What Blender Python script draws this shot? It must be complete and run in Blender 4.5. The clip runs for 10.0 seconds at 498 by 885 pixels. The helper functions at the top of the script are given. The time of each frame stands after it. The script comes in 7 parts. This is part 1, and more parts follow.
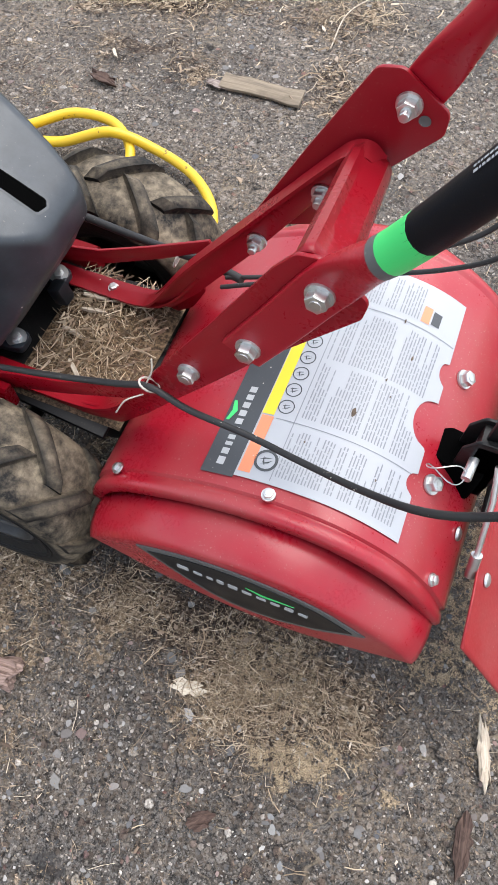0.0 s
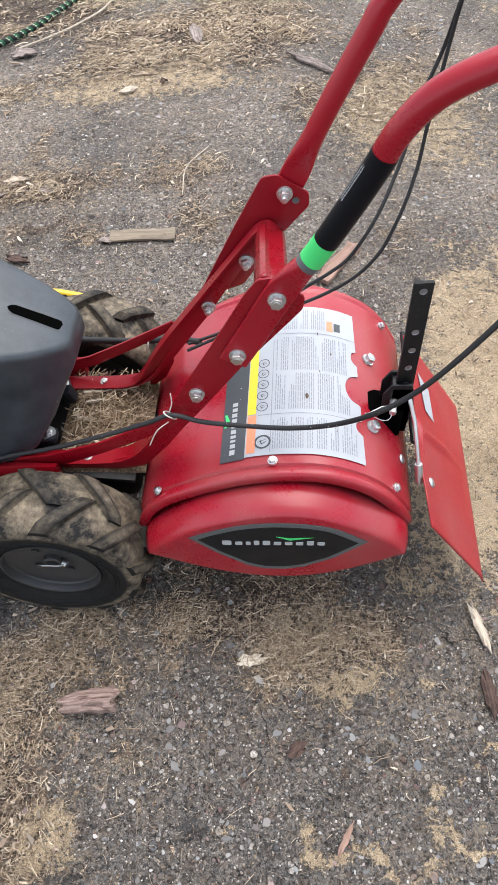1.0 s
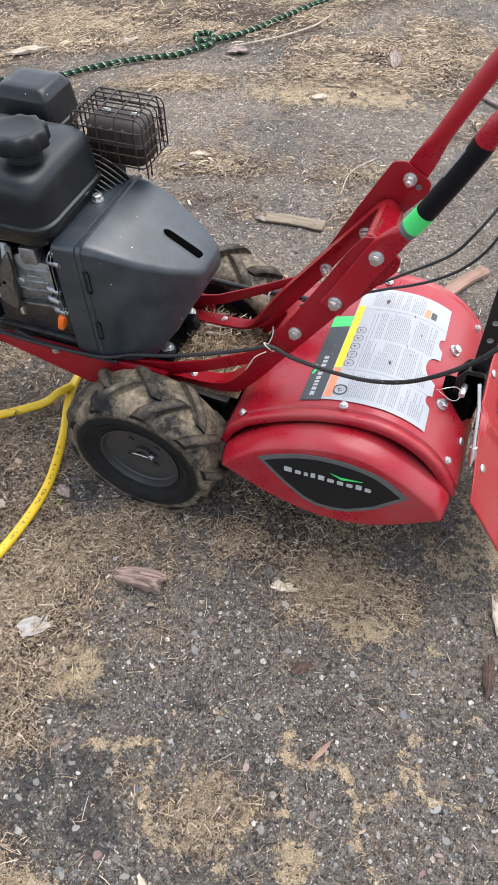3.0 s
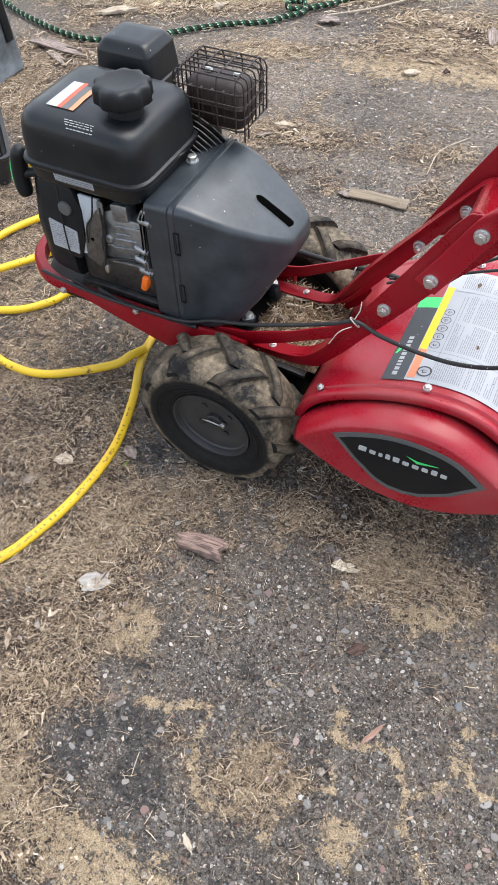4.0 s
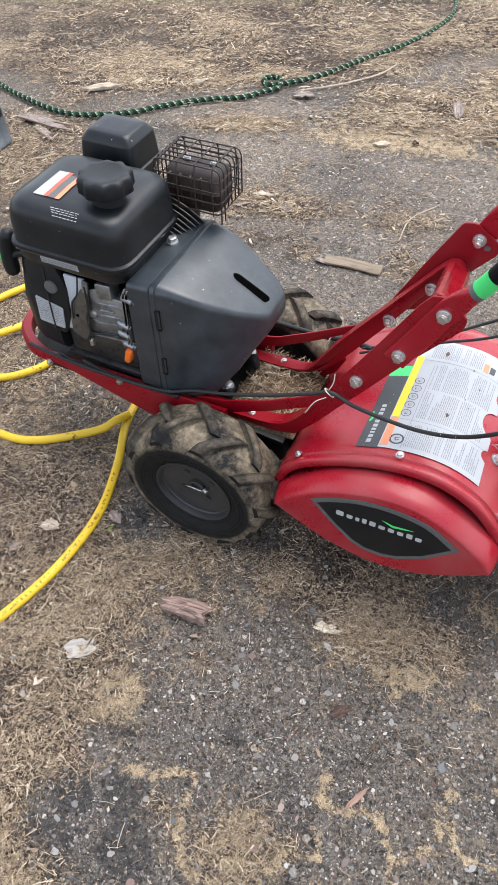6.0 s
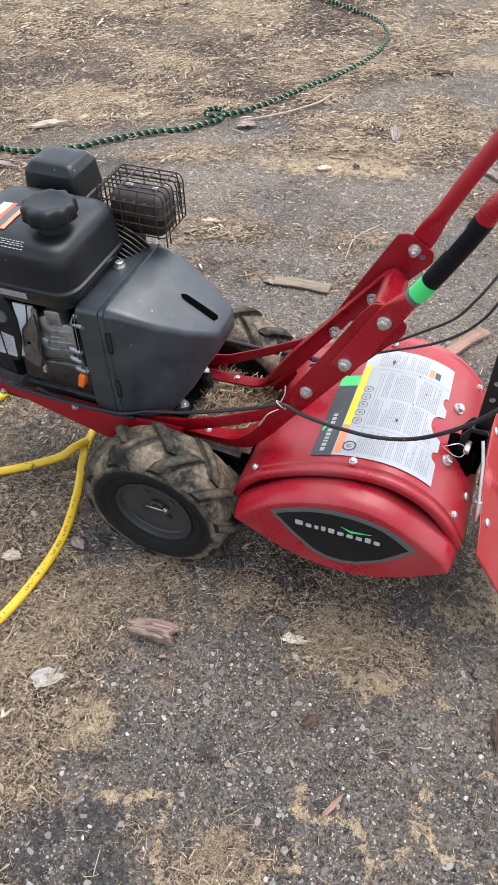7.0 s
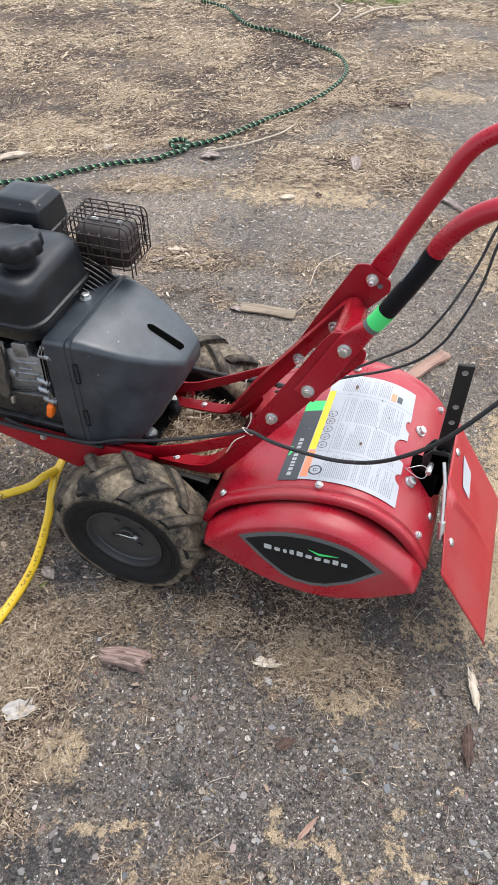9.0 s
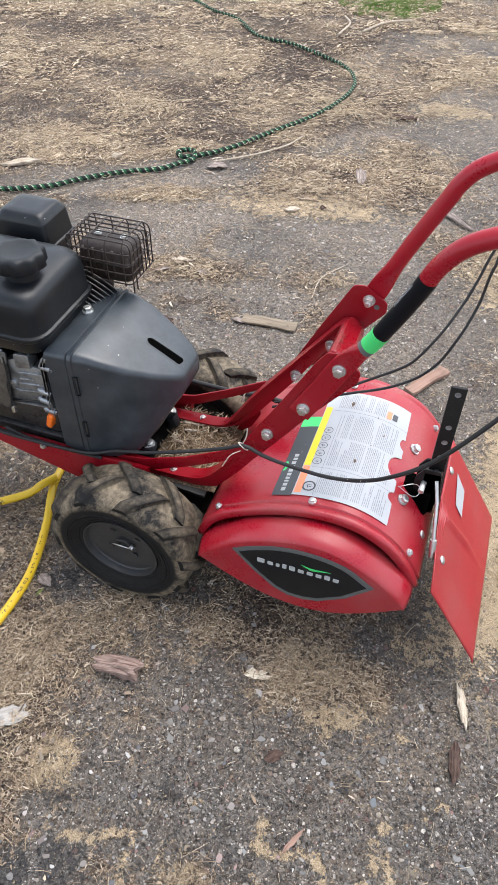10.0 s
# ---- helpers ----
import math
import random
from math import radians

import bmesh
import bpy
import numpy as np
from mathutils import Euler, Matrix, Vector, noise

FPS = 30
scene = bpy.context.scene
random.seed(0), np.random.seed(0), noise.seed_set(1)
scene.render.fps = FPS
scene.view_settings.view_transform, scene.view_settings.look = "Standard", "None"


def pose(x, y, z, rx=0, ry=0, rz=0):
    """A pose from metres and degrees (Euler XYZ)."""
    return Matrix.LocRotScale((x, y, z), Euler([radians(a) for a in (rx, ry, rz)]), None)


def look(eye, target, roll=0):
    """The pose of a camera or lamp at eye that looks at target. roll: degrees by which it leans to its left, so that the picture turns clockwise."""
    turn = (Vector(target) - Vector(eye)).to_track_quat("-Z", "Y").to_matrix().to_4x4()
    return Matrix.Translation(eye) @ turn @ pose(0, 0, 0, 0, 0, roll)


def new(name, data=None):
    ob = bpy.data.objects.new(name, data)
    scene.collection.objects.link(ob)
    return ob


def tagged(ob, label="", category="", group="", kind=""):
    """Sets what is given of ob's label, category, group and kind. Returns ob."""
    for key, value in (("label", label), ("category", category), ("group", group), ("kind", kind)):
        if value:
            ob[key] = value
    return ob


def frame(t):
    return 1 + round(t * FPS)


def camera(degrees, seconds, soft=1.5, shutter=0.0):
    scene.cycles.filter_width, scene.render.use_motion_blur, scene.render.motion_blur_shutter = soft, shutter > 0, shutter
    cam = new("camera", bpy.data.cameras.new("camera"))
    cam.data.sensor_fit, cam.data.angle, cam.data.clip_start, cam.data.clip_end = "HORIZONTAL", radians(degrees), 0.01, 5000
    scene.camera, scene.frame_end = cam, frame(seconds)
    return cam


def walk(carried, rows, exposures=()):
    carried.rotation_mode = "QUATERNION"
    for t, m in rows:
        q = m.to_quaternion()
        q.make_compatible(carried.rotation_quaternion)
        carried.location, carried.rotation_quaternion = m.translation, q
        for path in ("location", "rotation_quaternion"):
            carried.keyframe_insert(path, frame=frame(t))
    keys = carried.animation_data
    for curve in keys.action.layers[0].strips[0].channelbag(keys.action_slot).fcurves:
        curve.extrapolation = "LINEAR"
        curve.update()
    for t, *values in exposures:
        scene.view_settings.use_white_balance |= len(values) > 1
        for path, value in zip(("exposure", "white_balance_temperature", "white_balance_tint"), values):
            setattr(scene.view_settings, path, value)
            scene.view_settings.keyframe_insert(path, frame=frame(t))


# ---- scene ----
cam = camera(39.1, 10.0, soft=0.9)
PATH = [
    (0, (0.423, -0.177, 1.015), (0.1, 0.622, -0.79), 0.3),
    (0.3, (0.46, -0.27, 1.126), (0.152, 0.617, -0.64), -3.5),
    (0.5, (0.442, -0.336, 1.166), (0.191, 0.644, -0.559), -3.6),
    (1, (0.385, -0.5, 1.2), (0.241, 0.661, -0.423), -5.1),
    (1.5, (0.392, -0.579, 1.242), (0.231, 0.656, -0.323), -4.0),
    (2, (0.487, -0.651, 1.251), (0.228, 0.598, -0.29), -3.2),
    (2.5, (0.496, -0.678, 1.258), (0.119, 0.535, -0.287), -2.4),
    (3, (0.483, -0.7, 1.24), (0.021, 0.45, -0.329), -1.9),
    (3.2, (0.471, -0.709, 1.234), (-0.017, 0.421, -0.342), -2.0),
    (4.3, (0.432, -0.725, 1.223), (-0.142, 0.322, -0.382), -1.7),
    (4.5, (0.434, -0.726, 1.225), (-0.146, 0.322, -0.377), -1.6),
    (5, (0.431, -0.719, 1.24), (-0.165, 0.354, -0.338), -1.5),
    (5.5, (0.439, -0.713, 1.271), (-0.157, 0.41, -0.273), -1.6),
    (5.7, (0.44, -0.712, 1.279), (-0.147, 0.428, -0.255), -1.5),
    (7, (0.476, -0.735, 1.276), (-0.03, 0.525, -0.192), -1.6),
    (7.5, (0.461, -0.732, 1.277), (-0.003, 0.557, -0.18), -1.1),
    (8, (0.468, -0.738, 1.284), (0.025, 0.571, -0.162), -0.8),
    (8.5, (0.481, -0.74, 1.282), (0.04, 0.58, -0.154), -0.7),
    (9, (0.489, -0.741, 1.296), (0.041, 0.589, -0.129), -0.5),
    (9.5, (0.474, -0.74, 1.312), (0.014, 0.598, -0.102), -0.1),
    (10, (0.502, -0.736, 1.323), (0.042, 0.599, -0.093), 0.5),
]
walk(cam, [(t, look(eye, target, roll)) for t, eye, target, roll in PATH])

# ---- light: overcast sky with a veiled sun ----
SUN_ELEV, SUN_ROT = radians(70), radians(25)
world = bpy.data.worlds.new("sky")
world.use_nodes = True
scene.world = world
wn = world.node_tree
sky = wn.nodes.new("ShaderNodeTexSky")
sky.sky_type, sky.sun_disc = "NISHITA", False
sky.sun_elevation, sky.sun_rotation = SUN_ELEV, SUN_ROT
sky.air_density, sky.dust_density = 1.0, 1.5
hsv = wn.nodes.new("ShaderNodeHueSaturation")
hsv.inputs["Saturation"].default_value = 0.45
wn.links.new(sky.outputs[0], hsv.inputs["Color"])
wn.links.new(hsv.outputs[0], wn.nodes["Background"].inputs["Color"])
wn.nodes["Background"].inputs["Strength"].default_value = 0.15
sun_data = bpy.data.lights.new("sun", "SUN")
sun_data.energy, sun_data.angle, sun_data.color = 1.15, radians(55), (1.0, 0.975, 0.94)
sun = new("sun", sun_data)
sun_from = Vector((math.sin(SUN_ROT) * math.cos(SUN_ELEV), math.cos(SUN_ROT) * math.cos(SUN_ELEV), math.sin(SUN_ELEV)))
sun.matrix_world = look(sun_from * 20, (0, 0, 0))
scene.view_settings.exposure = 1.46


# ---- materials ----
class Mat:
    """A small node builder round one Principled material."""

    def __init__(self, name, rough=0.5, metal=0.0, spec=0.5):
        self.m = bpy.data.materials.new(name)
        self.m.use_nodes = True
        self.t = self.m.node_tree
        self.p = self.t.nodes["Principled BSDF"]
        self.p.inputs["Roughness"].default_value = rough
        self.p.inputs["Metallic"].default_value = metal
        self.p.inputs["Specular IOR Level"].default_value = spec
        self.tc = self.t.nodes.new("ShaderNodeTexCoord").outputs["Object"]

    def node(self, kind, ins=(), operation="", blend_type="", attribute_name=""):
        n = self.t.nodes.new(kind)
        if operation:
            n.operation = operation
        if blend_type:
            n.data_type, n.blend_type = "RGBA", blend_type
        if attribute_name:
            n.attribute_name = attribute_name
        for k, v in dict(ins).items():
            if isinstance(v, bpy.types.NodeSocket):
                self.t.links.new(v, n.inputs[k])
            else:
                n.inputs[k].default_value = v
        return n

    def noise(self, scale, detail=4.0, rough=0.55, vec=None, dist=0.0):
        return self.node("ShaderNodeTexNoise", {"Vector": vec or self.tc, "Scale": scale, "Detail": detail, "Roughness": rough, "Distortion": dist}).outputs["Fac"]

    def ramp(self, fac, *stops):
        n = self.node("ShaderNodeValToRGB", {"Fac": fac})
        e = n.color_ramp.elements
        while len(e) < len(stops):
            e.new(0.5)
        for el, (pos, col) in zip(e, stops):
            el.position = pos
            el.color = (*col, 1) if isinstance(col, tuple) else (col, col, col, 1)
        return n.outputs["Color"]

    def mix(self, fac, a, b, mode="MIX"):
        n = self.node("ShaderNodeMix", blend_type=mode)
        for i, v in ((0, fac), (6, a), (7, b)):
            if isinstance(v, bpy.types.NodeSocket):
                self.t.links.new(v, n.inputs[i])
            elif i == 0:
                n.inputs[0].default_value = v
            else:
                n.inputs[i].default_value = (*v, 1)
        return n.outputs[2]

    def math(self, op, a, b=0.0):
        n = self.node("ShaderNodeMath", operation=op)
        for i, v in enumerate((a, b)):
            if isinstance(v, bpy.types.NodeSocket):
                self.t.links.new(v, n.inputs[i])
            else:
                n.inputs[i].default_value = v
        return n.outputs[0]

    def colour(self, c):
        if isinstance(c, tuple):
            self.p.inputs["Base Color"].default_value = (*c, 1)
        else:
            self.t.links.new(c, self.p.inputs["Base Color"])
        return self

    def rough(self, r):
        self.t.links.new(r, self.p.inputs["Roughness"])
        return self

    def bump(self, h, dist=0.001, strength=0.5):
        n = self.node("ShaderNodeBump", {"Height": h, "Distance": dist, "Strength": strength})
        self.t.links.new(n.outputs[0], self.p.inputs["Normal"])
        return self


def paint(name, base, dust=0.35, rough=0.3, dustcol=(0.30, 0.24, 0.20), spec=0.5):
    """Enamel on sheet metal with dust specks and fine scratches."""
    k = Mat(name, rough, 0, spec)
    big = k.noise(7, 5)
    fine = k.noise(260, 2)
    speck = k.ramp(k.noise(420, 1, 0.4), (0.68, 0.0), (0.74, 1.0))
    film = k.ramp(big, (0.42, 0.0), (0.75, 1.0))
    tone = k.mix(k.ramp(k.noise(3, 3), (0.3, 0.0), (0.7, 1.0)), base, tuple(c * 0.86 for c in base))
    c = k.mix(k.math("MULTIPLY", film, dust * 0.3), tone, dustcol)
    c = k.mix(k.math("MULTIPLY", speck, k.math("MULTIPLY", film, dust)), c, (0.42, 0.33, 0.25))
    k.colour(c)
    k.rough(k.ramp(k.math("ADD", k.math("MULTIPLY", big, 0.7), k.math("MULTIPLY", fine, 0.3)), (0.3, rough * 0.8), (0.75, rough + 0.25)))
    k.bump(k.noise(90, 3), 0.0004, 0.25)
    return k.m


def plastic(name, base, rough=0.45, dust=0.3, grain=900, spec=0.4, scuff_sheen=0.0):
    k = Mat(name, rough, 0, spec)
    d = k.node("ShaderNodeTexVoronoi", {"Vector": k.tc, "Scale": 85.0})
    few = k.node("ShaderNodeSeparateColor", {"Color": d.outputs["Color"]})
    dot = k.math("MULTIPLY", k.math("LESS_THAN", d.outputs["Distance"], k.math("MULTIPLY", few.outputs[1], 0.11)), k.math("GREATER_THAN", few.outputs[0], 0.80))
    speck = k.ramp(k.noise(300, 2, 0.5), (0.70, 0.0), (0.76, 1.0))
    film = k.ramp(k.noise(9, 5), (0.4, 0.0), (0.8, 1.0))
    c = k.mix(k.math("MULTIPLY", film, dust * 0.25), base, (0.20, 0.18, 0.15))
    c = k.mix(k.math("MULTIPLY", speck, dust), c, (0.33, 0.29, 0.24))
    # mottled scuffs, tinted blue-grey to put the sky's sheen into the colour
    if scuff_sheen:
        c = k.mix(k.math("MULTIPLY", k.ramp(k.noise(18, 6, 0.7), (0.35, 0.0), (0.7, 1.0)), scuff_sheen), c, (0.22, 0.26, 0.29))
    c = k.mix(k.math("MULTIPLY", dot, min(0.8, dust * 6)), c, (0.50, 0.46, 0.40))
    k.colour(c)
    k.rough(k.ramp(k.noise(14, 4), (0.3, rough), (0.8, min(1, rough + 0.2))))
    k.bump(k.noise(grain, 2), 0.0002, 0.35)
    return k.m


def metal(name, base, rough=0.35, grime=0.3):
    k = Mat(name, rough, 1.0)
    g = k.ramp(k.noise(60, 4), (0.45, 0.0), (0.75, 1.0))
    k.colour(k.mix(k.math("MULTIPLY", g, grime), base, tuple(c * 0.45 for c in base)))
    k.rough(k.ramp(k.noise(120, 3), (0.3, rough), (0.8, rough + 0.2)))
    k.bump(k.noise(300, 2), 0.0002, 0.3)
    return k.m


def wood(name, a, b, axis=0, scale=60):
    k = Mat(name, 0.85, 0, 0.2)
    s = [scale, scale, scale]
    s[axis] = scale * 0.07
    v = k.node("ShaderNodeMapping", {"Vector": k.tc, "Scale": tuple(s)}).outputs[0]
    g = k.noise(1.0, 6, 0.65, v, 0.6)
    c = k.mix(k.ramp(g, (0.3, 0.0), (0.7, 1.0)), a, b)
    k.colour(k.mix(k.ramp(k.noise(25, 4), (0.55, 0.0), (0.8, 0.6)), c, tuple(x * 0.4 for x in a)))
    k.bump(g, 0.002, 0.8)
    return k.m


def island(name, cols, rough=0.8, bumpy=0.0, spec=0.3, fine=200):
    """A material whose tone differs from loose piece to loose piece."""
    k = Mat(name, rough, 0, spec)
    r = k.node("ShaderNodeNewGeometry").outputs["Random Per Island"]
    n = len(cols)
    c = k.ramp(r, *[(i / max(1, n - 1), col) for i, col in enumerate(cols)])
    k.colour(k.mix(k.math("MULTIPLY", k.noise(fine, 3), 0.45), c, tuple(x * 0.45 for x in cols[0])))
    if bumpy:
        k.bump(k.noise(fine, 3), bumpy, 0.6)
    return k.m


RED = paint("red_enamel", (0.31, 0.004, 0.014), 0.10, 0.25, (0.30, 0.24, 0.20), 0.4)
RED_DARK = paint("red_frame_enamel", (0.235, 0.0020, 0.009), 0.08, 0.24, (0.30, 0.24, 0.20), 0.32)
RED_HOOD = paint("red_hood_enamel", (0.33, 0.008, 0.020), 0.65, 0.24, (0.34, 0.26, 0.22))
RED_FLAP = paint("red_flap_enamel", (0.34, 0.014, 0.019), 0.45, 0.38)
BLACK = plastic("black_plastic", (0.0030, 0.0044, 0.0064), 0.40, 0.08, 900, 0.33, 0.015)
COVER = plastic("charcoal_plastic", (0.0140, 0.0190, 0.0250), 0.31, 0.14, 700, 0.62, 0.10)
TANK = plastic("tank_black", (0.0030, 0.0043, 0.0062), 0.30, 0.14, 500, 0.40, 0.02)
BLACK_METAL = paint("black_enamel", (0.006, 0.006, 0.0065), 0.2, 0.4, (0.12, 0.10, 0.08), 0.28)
CABLE = plastic("cable_black", (0.014, 0.014, 0.015), 0.5, 0.25)
ZINC = metal("zinc", (0.62, 0.63, 0.62), 0.32)
ALU = metal("cast_aluminium", (0.36, 0.375, 0.39), 0.40, 0.9)
OILY = metal("oily_casting", (0.15, 0.15, 0.15), 0.42, 1.0)
DULL = metal("dull_sheet", (0.20, 0.19, 0.18), 0.5, 0.6)
PALE = plastic("pale_grey_paint", (0.46, 0.50, 0.54), 0.35, 0.2)
RIM = paint("rim_black", (0.024, 0.0245, 0.026), 0.4, 0.45, (0.16, 0.13, 0.1))
GUARD = paint("guard_wire_brown", (0.022, 0.013, 0.010), 0.3, 0.5, (0.10, 0.06, 0.04))
MUFF = paint("muffler_black", (0.024, 0.0145, 0.0115), 0.3, 0.55, (0.10, 0.06, 0.04))
WHITE = plastic("label_white", (0.375, 0.388, 0.408), 0.4, 0.10)
MARK = plastic("mark_pale", (0.40, 0.41, 0.41), 0.4, 0.2)
INK = plastic("label_ink", (0.22, 0.23, 0.25), 0.4, 0.1)
INK_DARK = plastic("label_dark", (0.05, 0.055, 0.06), 0.4, 0.3)
DECAL = plastic("decal_black", (0.0055, 0.006, 0.0075), 0.36, 0.12, 900, 0.25)
SLEEVE = plastic("sleeve_black", (0.003, 0.0035, 0.006), 0.35, 0.03, 900, 0.18)
# matt black for uncut faces that stand for the shade inside holes
HOLE_SHADE = Mat("hole_shade_black", 1.0, 0, 0.0).colour((0.002, 0.002, 0.002)).m
DECAL_GREY = plastic("decal_grey", (0.09, 0.095, 0.095), 0.4, 0.4)
YELLOW_INK = plastic("label_yellow", (0.72, 0.55, 0.03), 0.4, 0.2)
RED_INK = plastic("label_red", (0.66, 0.09, 0.045), 0.4, 0.2)
ORANGE_INK = plastic("label_orange", (0.78, 0.24, 0.12), 0.4, 0.2)
GREEN = plastic("green_band", (0.06, 0.62, 0.16), 0.35, 0.1)
ORANGE = plastic("orange_plastic", (0.75, 0.14, 0.01), 0.45, 0.2)
TIE = plastic("nylon_white", (0.50, 0.47, 0.41), 0.5, 0.2)
GREY_TUB = plastic("grey_tub", (0.055, 0.062, 0.070), 0.28, 0.5, 900, 0.5, 0.45)

# rubber: black on the walls, tan dust on the tread
k = Mat("tyre_rubber", 0.70, 0, 0.2)
dust = k.math("MULTIPLY", k.ramp(k.math("ADD", k.math("MULTIPLY", k.noise(15, 5, 0.62), 0.65), k.math("MULTIPLY", k.noise(75, 5, 0.7), 0.35)), (0.40, 0.0), (0.58, 1.0)), k.ramp(k.node("ShaderNodeAttribute", attribute_name="tread").outputs["Fac"], (0.2, 0.0), (0.8, 0.92)))
k.colour(k.mix(dust, k.mix(k.noise(60, 3), (0.005, 0.005, 0.0055), (0.016, 0.0155, 0.015)), k.mix(k.ramp(k.noise(70, 5, 0.65), (0.30, 0.0), (0.70, 1.0)), (0.085, 0.066, 0.046), (0.29, 0.235, 0.165))))
k.bump(k.noise(180, 4), 0.0012, 0.6)
RUBBER = k.m

k = Mat("hose_yellow", 0.42, 0, 0.5)
k.colour(k.mix(k.ramp(k.noise(45, 5, 0.7), (0.62, 0.0), (0.67, 0.9)), k.mix(k.noise(8, 2), (0.74, 0.50, 0.015), (0.60, 0.38, 0.02)), (0.05, 0.04, 0.015)))
k.bump(k.noise(200, 2), 0.0003, 0.4)
HOSE = k.m

# braided rope: green and black lay with paired pale flecks, along the u of its sweep
k = Mat("rope_braid", 0.8, 0, 0.2)
uv = k.node("ShaderNodeTexCoord").outputs["UV"]
sep = k.node("ShaderNodeSeparateXYZ", {"Vector": uv})
u, v = sep.outputs[0], sep.outputs[1]
bands = k.math("FRACT", k.math("ADD", u, k.math("MULTIPLY", v, 1.0)))
green = k.ramp(bands, (0.0, (0.012, 0.075, 0.035)), (0.45, (0.02, 0.10, 0.045)), (0.55, (0.012, 0.014, 0.013)), (1.0, (0.015, 0.02, 0.017)))
fleck = k.math("MULTIPLY", k.math("LESS_THAN", bands, 0.22), k.math("GREATER_THAN", k.math("FRACT", k.math("MULTIPLY", k.math("SUBTRACT", v, k.math("MULTIPLY", u, 0.0)), 7.0)), 0.42))
k.colour(k.mix(fleck, green, (0.40, 0.43, 0.32)))
k.bump(k.math("PINGPONG", k.math("ADD", k.math("MULTIPLY", u, 4.0), k.math("MULTIPLY", v, 8.0)), 0.5), 0.002, 0.8)
ROPE = k.m

PLANK = wood("weathered_plank", (0.29, 0.235, 0.17), (0.14, 0.112, 0.085), 0, 170)
PLANK_RED = wood("reddish_plank", (0.36, 0.235, 0.185), (0.19, 0.115, 0.085), 0, 120)
BARK_GREY = wood("grey_wood", (0.42, 0.355, 0.315), (0.060, 0.038, 0.031), 0, 260)
BARK_DARK = wood("dark_bark", (0.13, 0.085, 0.068), (0.022, 0.013, 0.011), 0, 230)
CHIP_PALE = wood("pale_chip", (0.60, 0.53, 0.43), (0.27, 0.205, 0.15), 0, 200)


# ---- building helpers ----
def mesh_of(bm, name, smooth=35):
    bmesh.ops.recalc_face_normals(bm, faces=bm.faces)
    me = bpy.data.meshes.new(name)
    bm.to_mesh(me)
    bm.free()
    if smooth:
        me.shade_smooth()
        me.set_sharp_from_angle(angle=radians(smooth))
    return me


def part(name, bm, material, parent=None, label="", smooth=35):
    """One mesh object, under a thing or a part. bm: a bmesh or a mesh."""
    me = mesh_of(bm, name, smooth) if isinstance(bm, bmesh.types.BMesh) else bm
    if material and not me.materials:
        me.materials.append(material)
    ob = new(name, me)
    ob.parent = parent
    return tagged(ob, label)


def thing(name, label, category, at=(0, 0, 0), group=""):
    ob = new(name)
    ob.location = at
    ob.empty_display_size = 0.05
    return tagged(ob, label, category, group)


def box(sx, sy, sz, at=(0, 0, 0), bevel=0.0, seg=2, rot=None, bm=None, taper=1.0):
    bm = bm or bmesh.new()
    r = bmesh.ops.create_cube(bm, size=1.0)
    vs = r["verts"]
    for q in vs:
        f = taper if q.co.z > 0 else 1.0
        q.co = Vector((q.co.x * sx * f, q.co.y * sy * f, q.co.z * sz))
    if bevel:
        es = list({e for q in vs for e in q.link_edges})
        out = bmesh.ops.bevel(bm, geom=es, offset=bevel, segments=seg, affect="EDGES", profile=0.5)
        vs = list({q for f in out["faces"] for q in f.verts} | {q for q in vs if q.is_valid})
    m = Matrix.Translation(at) @ (rot or Matrix())
    bmesh.ops.transform(bm, matrix=m, verts=[q for q in vs if q.is_valid])
    return bm


def cyl(r1, r2, depth, m=None, n=16, bm=None, bevel=0.0):
    bm = bm or bmesh.new()
    r = bmesh.ops.create_cone(bm, cap_ends=True, segments=n, radius1=r1, radius2=r2, depth=depth)
    vs = r["verts"]
    if bevel:
        es = [e for e in {e for q in vs for e in q.link_edges} if any(len(f.verts) > 4 for f in e.link_faces)]
        out = bmesh.ops.bevel(bm, geom=es, offset=bevel, segments=2, affect="EDGES", profile=0.5)
        vs = list({q for f in out["faces"] for q in f.verts} | {q for q in vs if q.is_valid})
    bmesh.ops.transform(bm, matrix=m or Matrix(), verts=vs)
    return bm


def aim(at, direction):
    """A pose at a place with its z along a direction."""
    return Matrix.Translation(at) @ Vector(direction).to_track_quat("Z", "Y").to_matrix().to_4x4()


def spline(pts, steps=6):
    """Catmull-Rom through the points."""
    p = [Vector(q) for q in pts]
    p = [2 * p[0] - p[1]] + p + [2 * p[-1] - p[-2]]
    out = []
    for i in range(1, len(p) - 2):
        a, b, c, d = p[i - 1 : i + 3]
        for j in range(steps):
            t = j / steps
            out.append(0.5 * (2 * b + (c - a) * t + (2 * a - 5 * b + 4 * c - d) * t * t + (3 * b - a - 3 * c + d) * t ** 3))
    return out + [p[-2]]


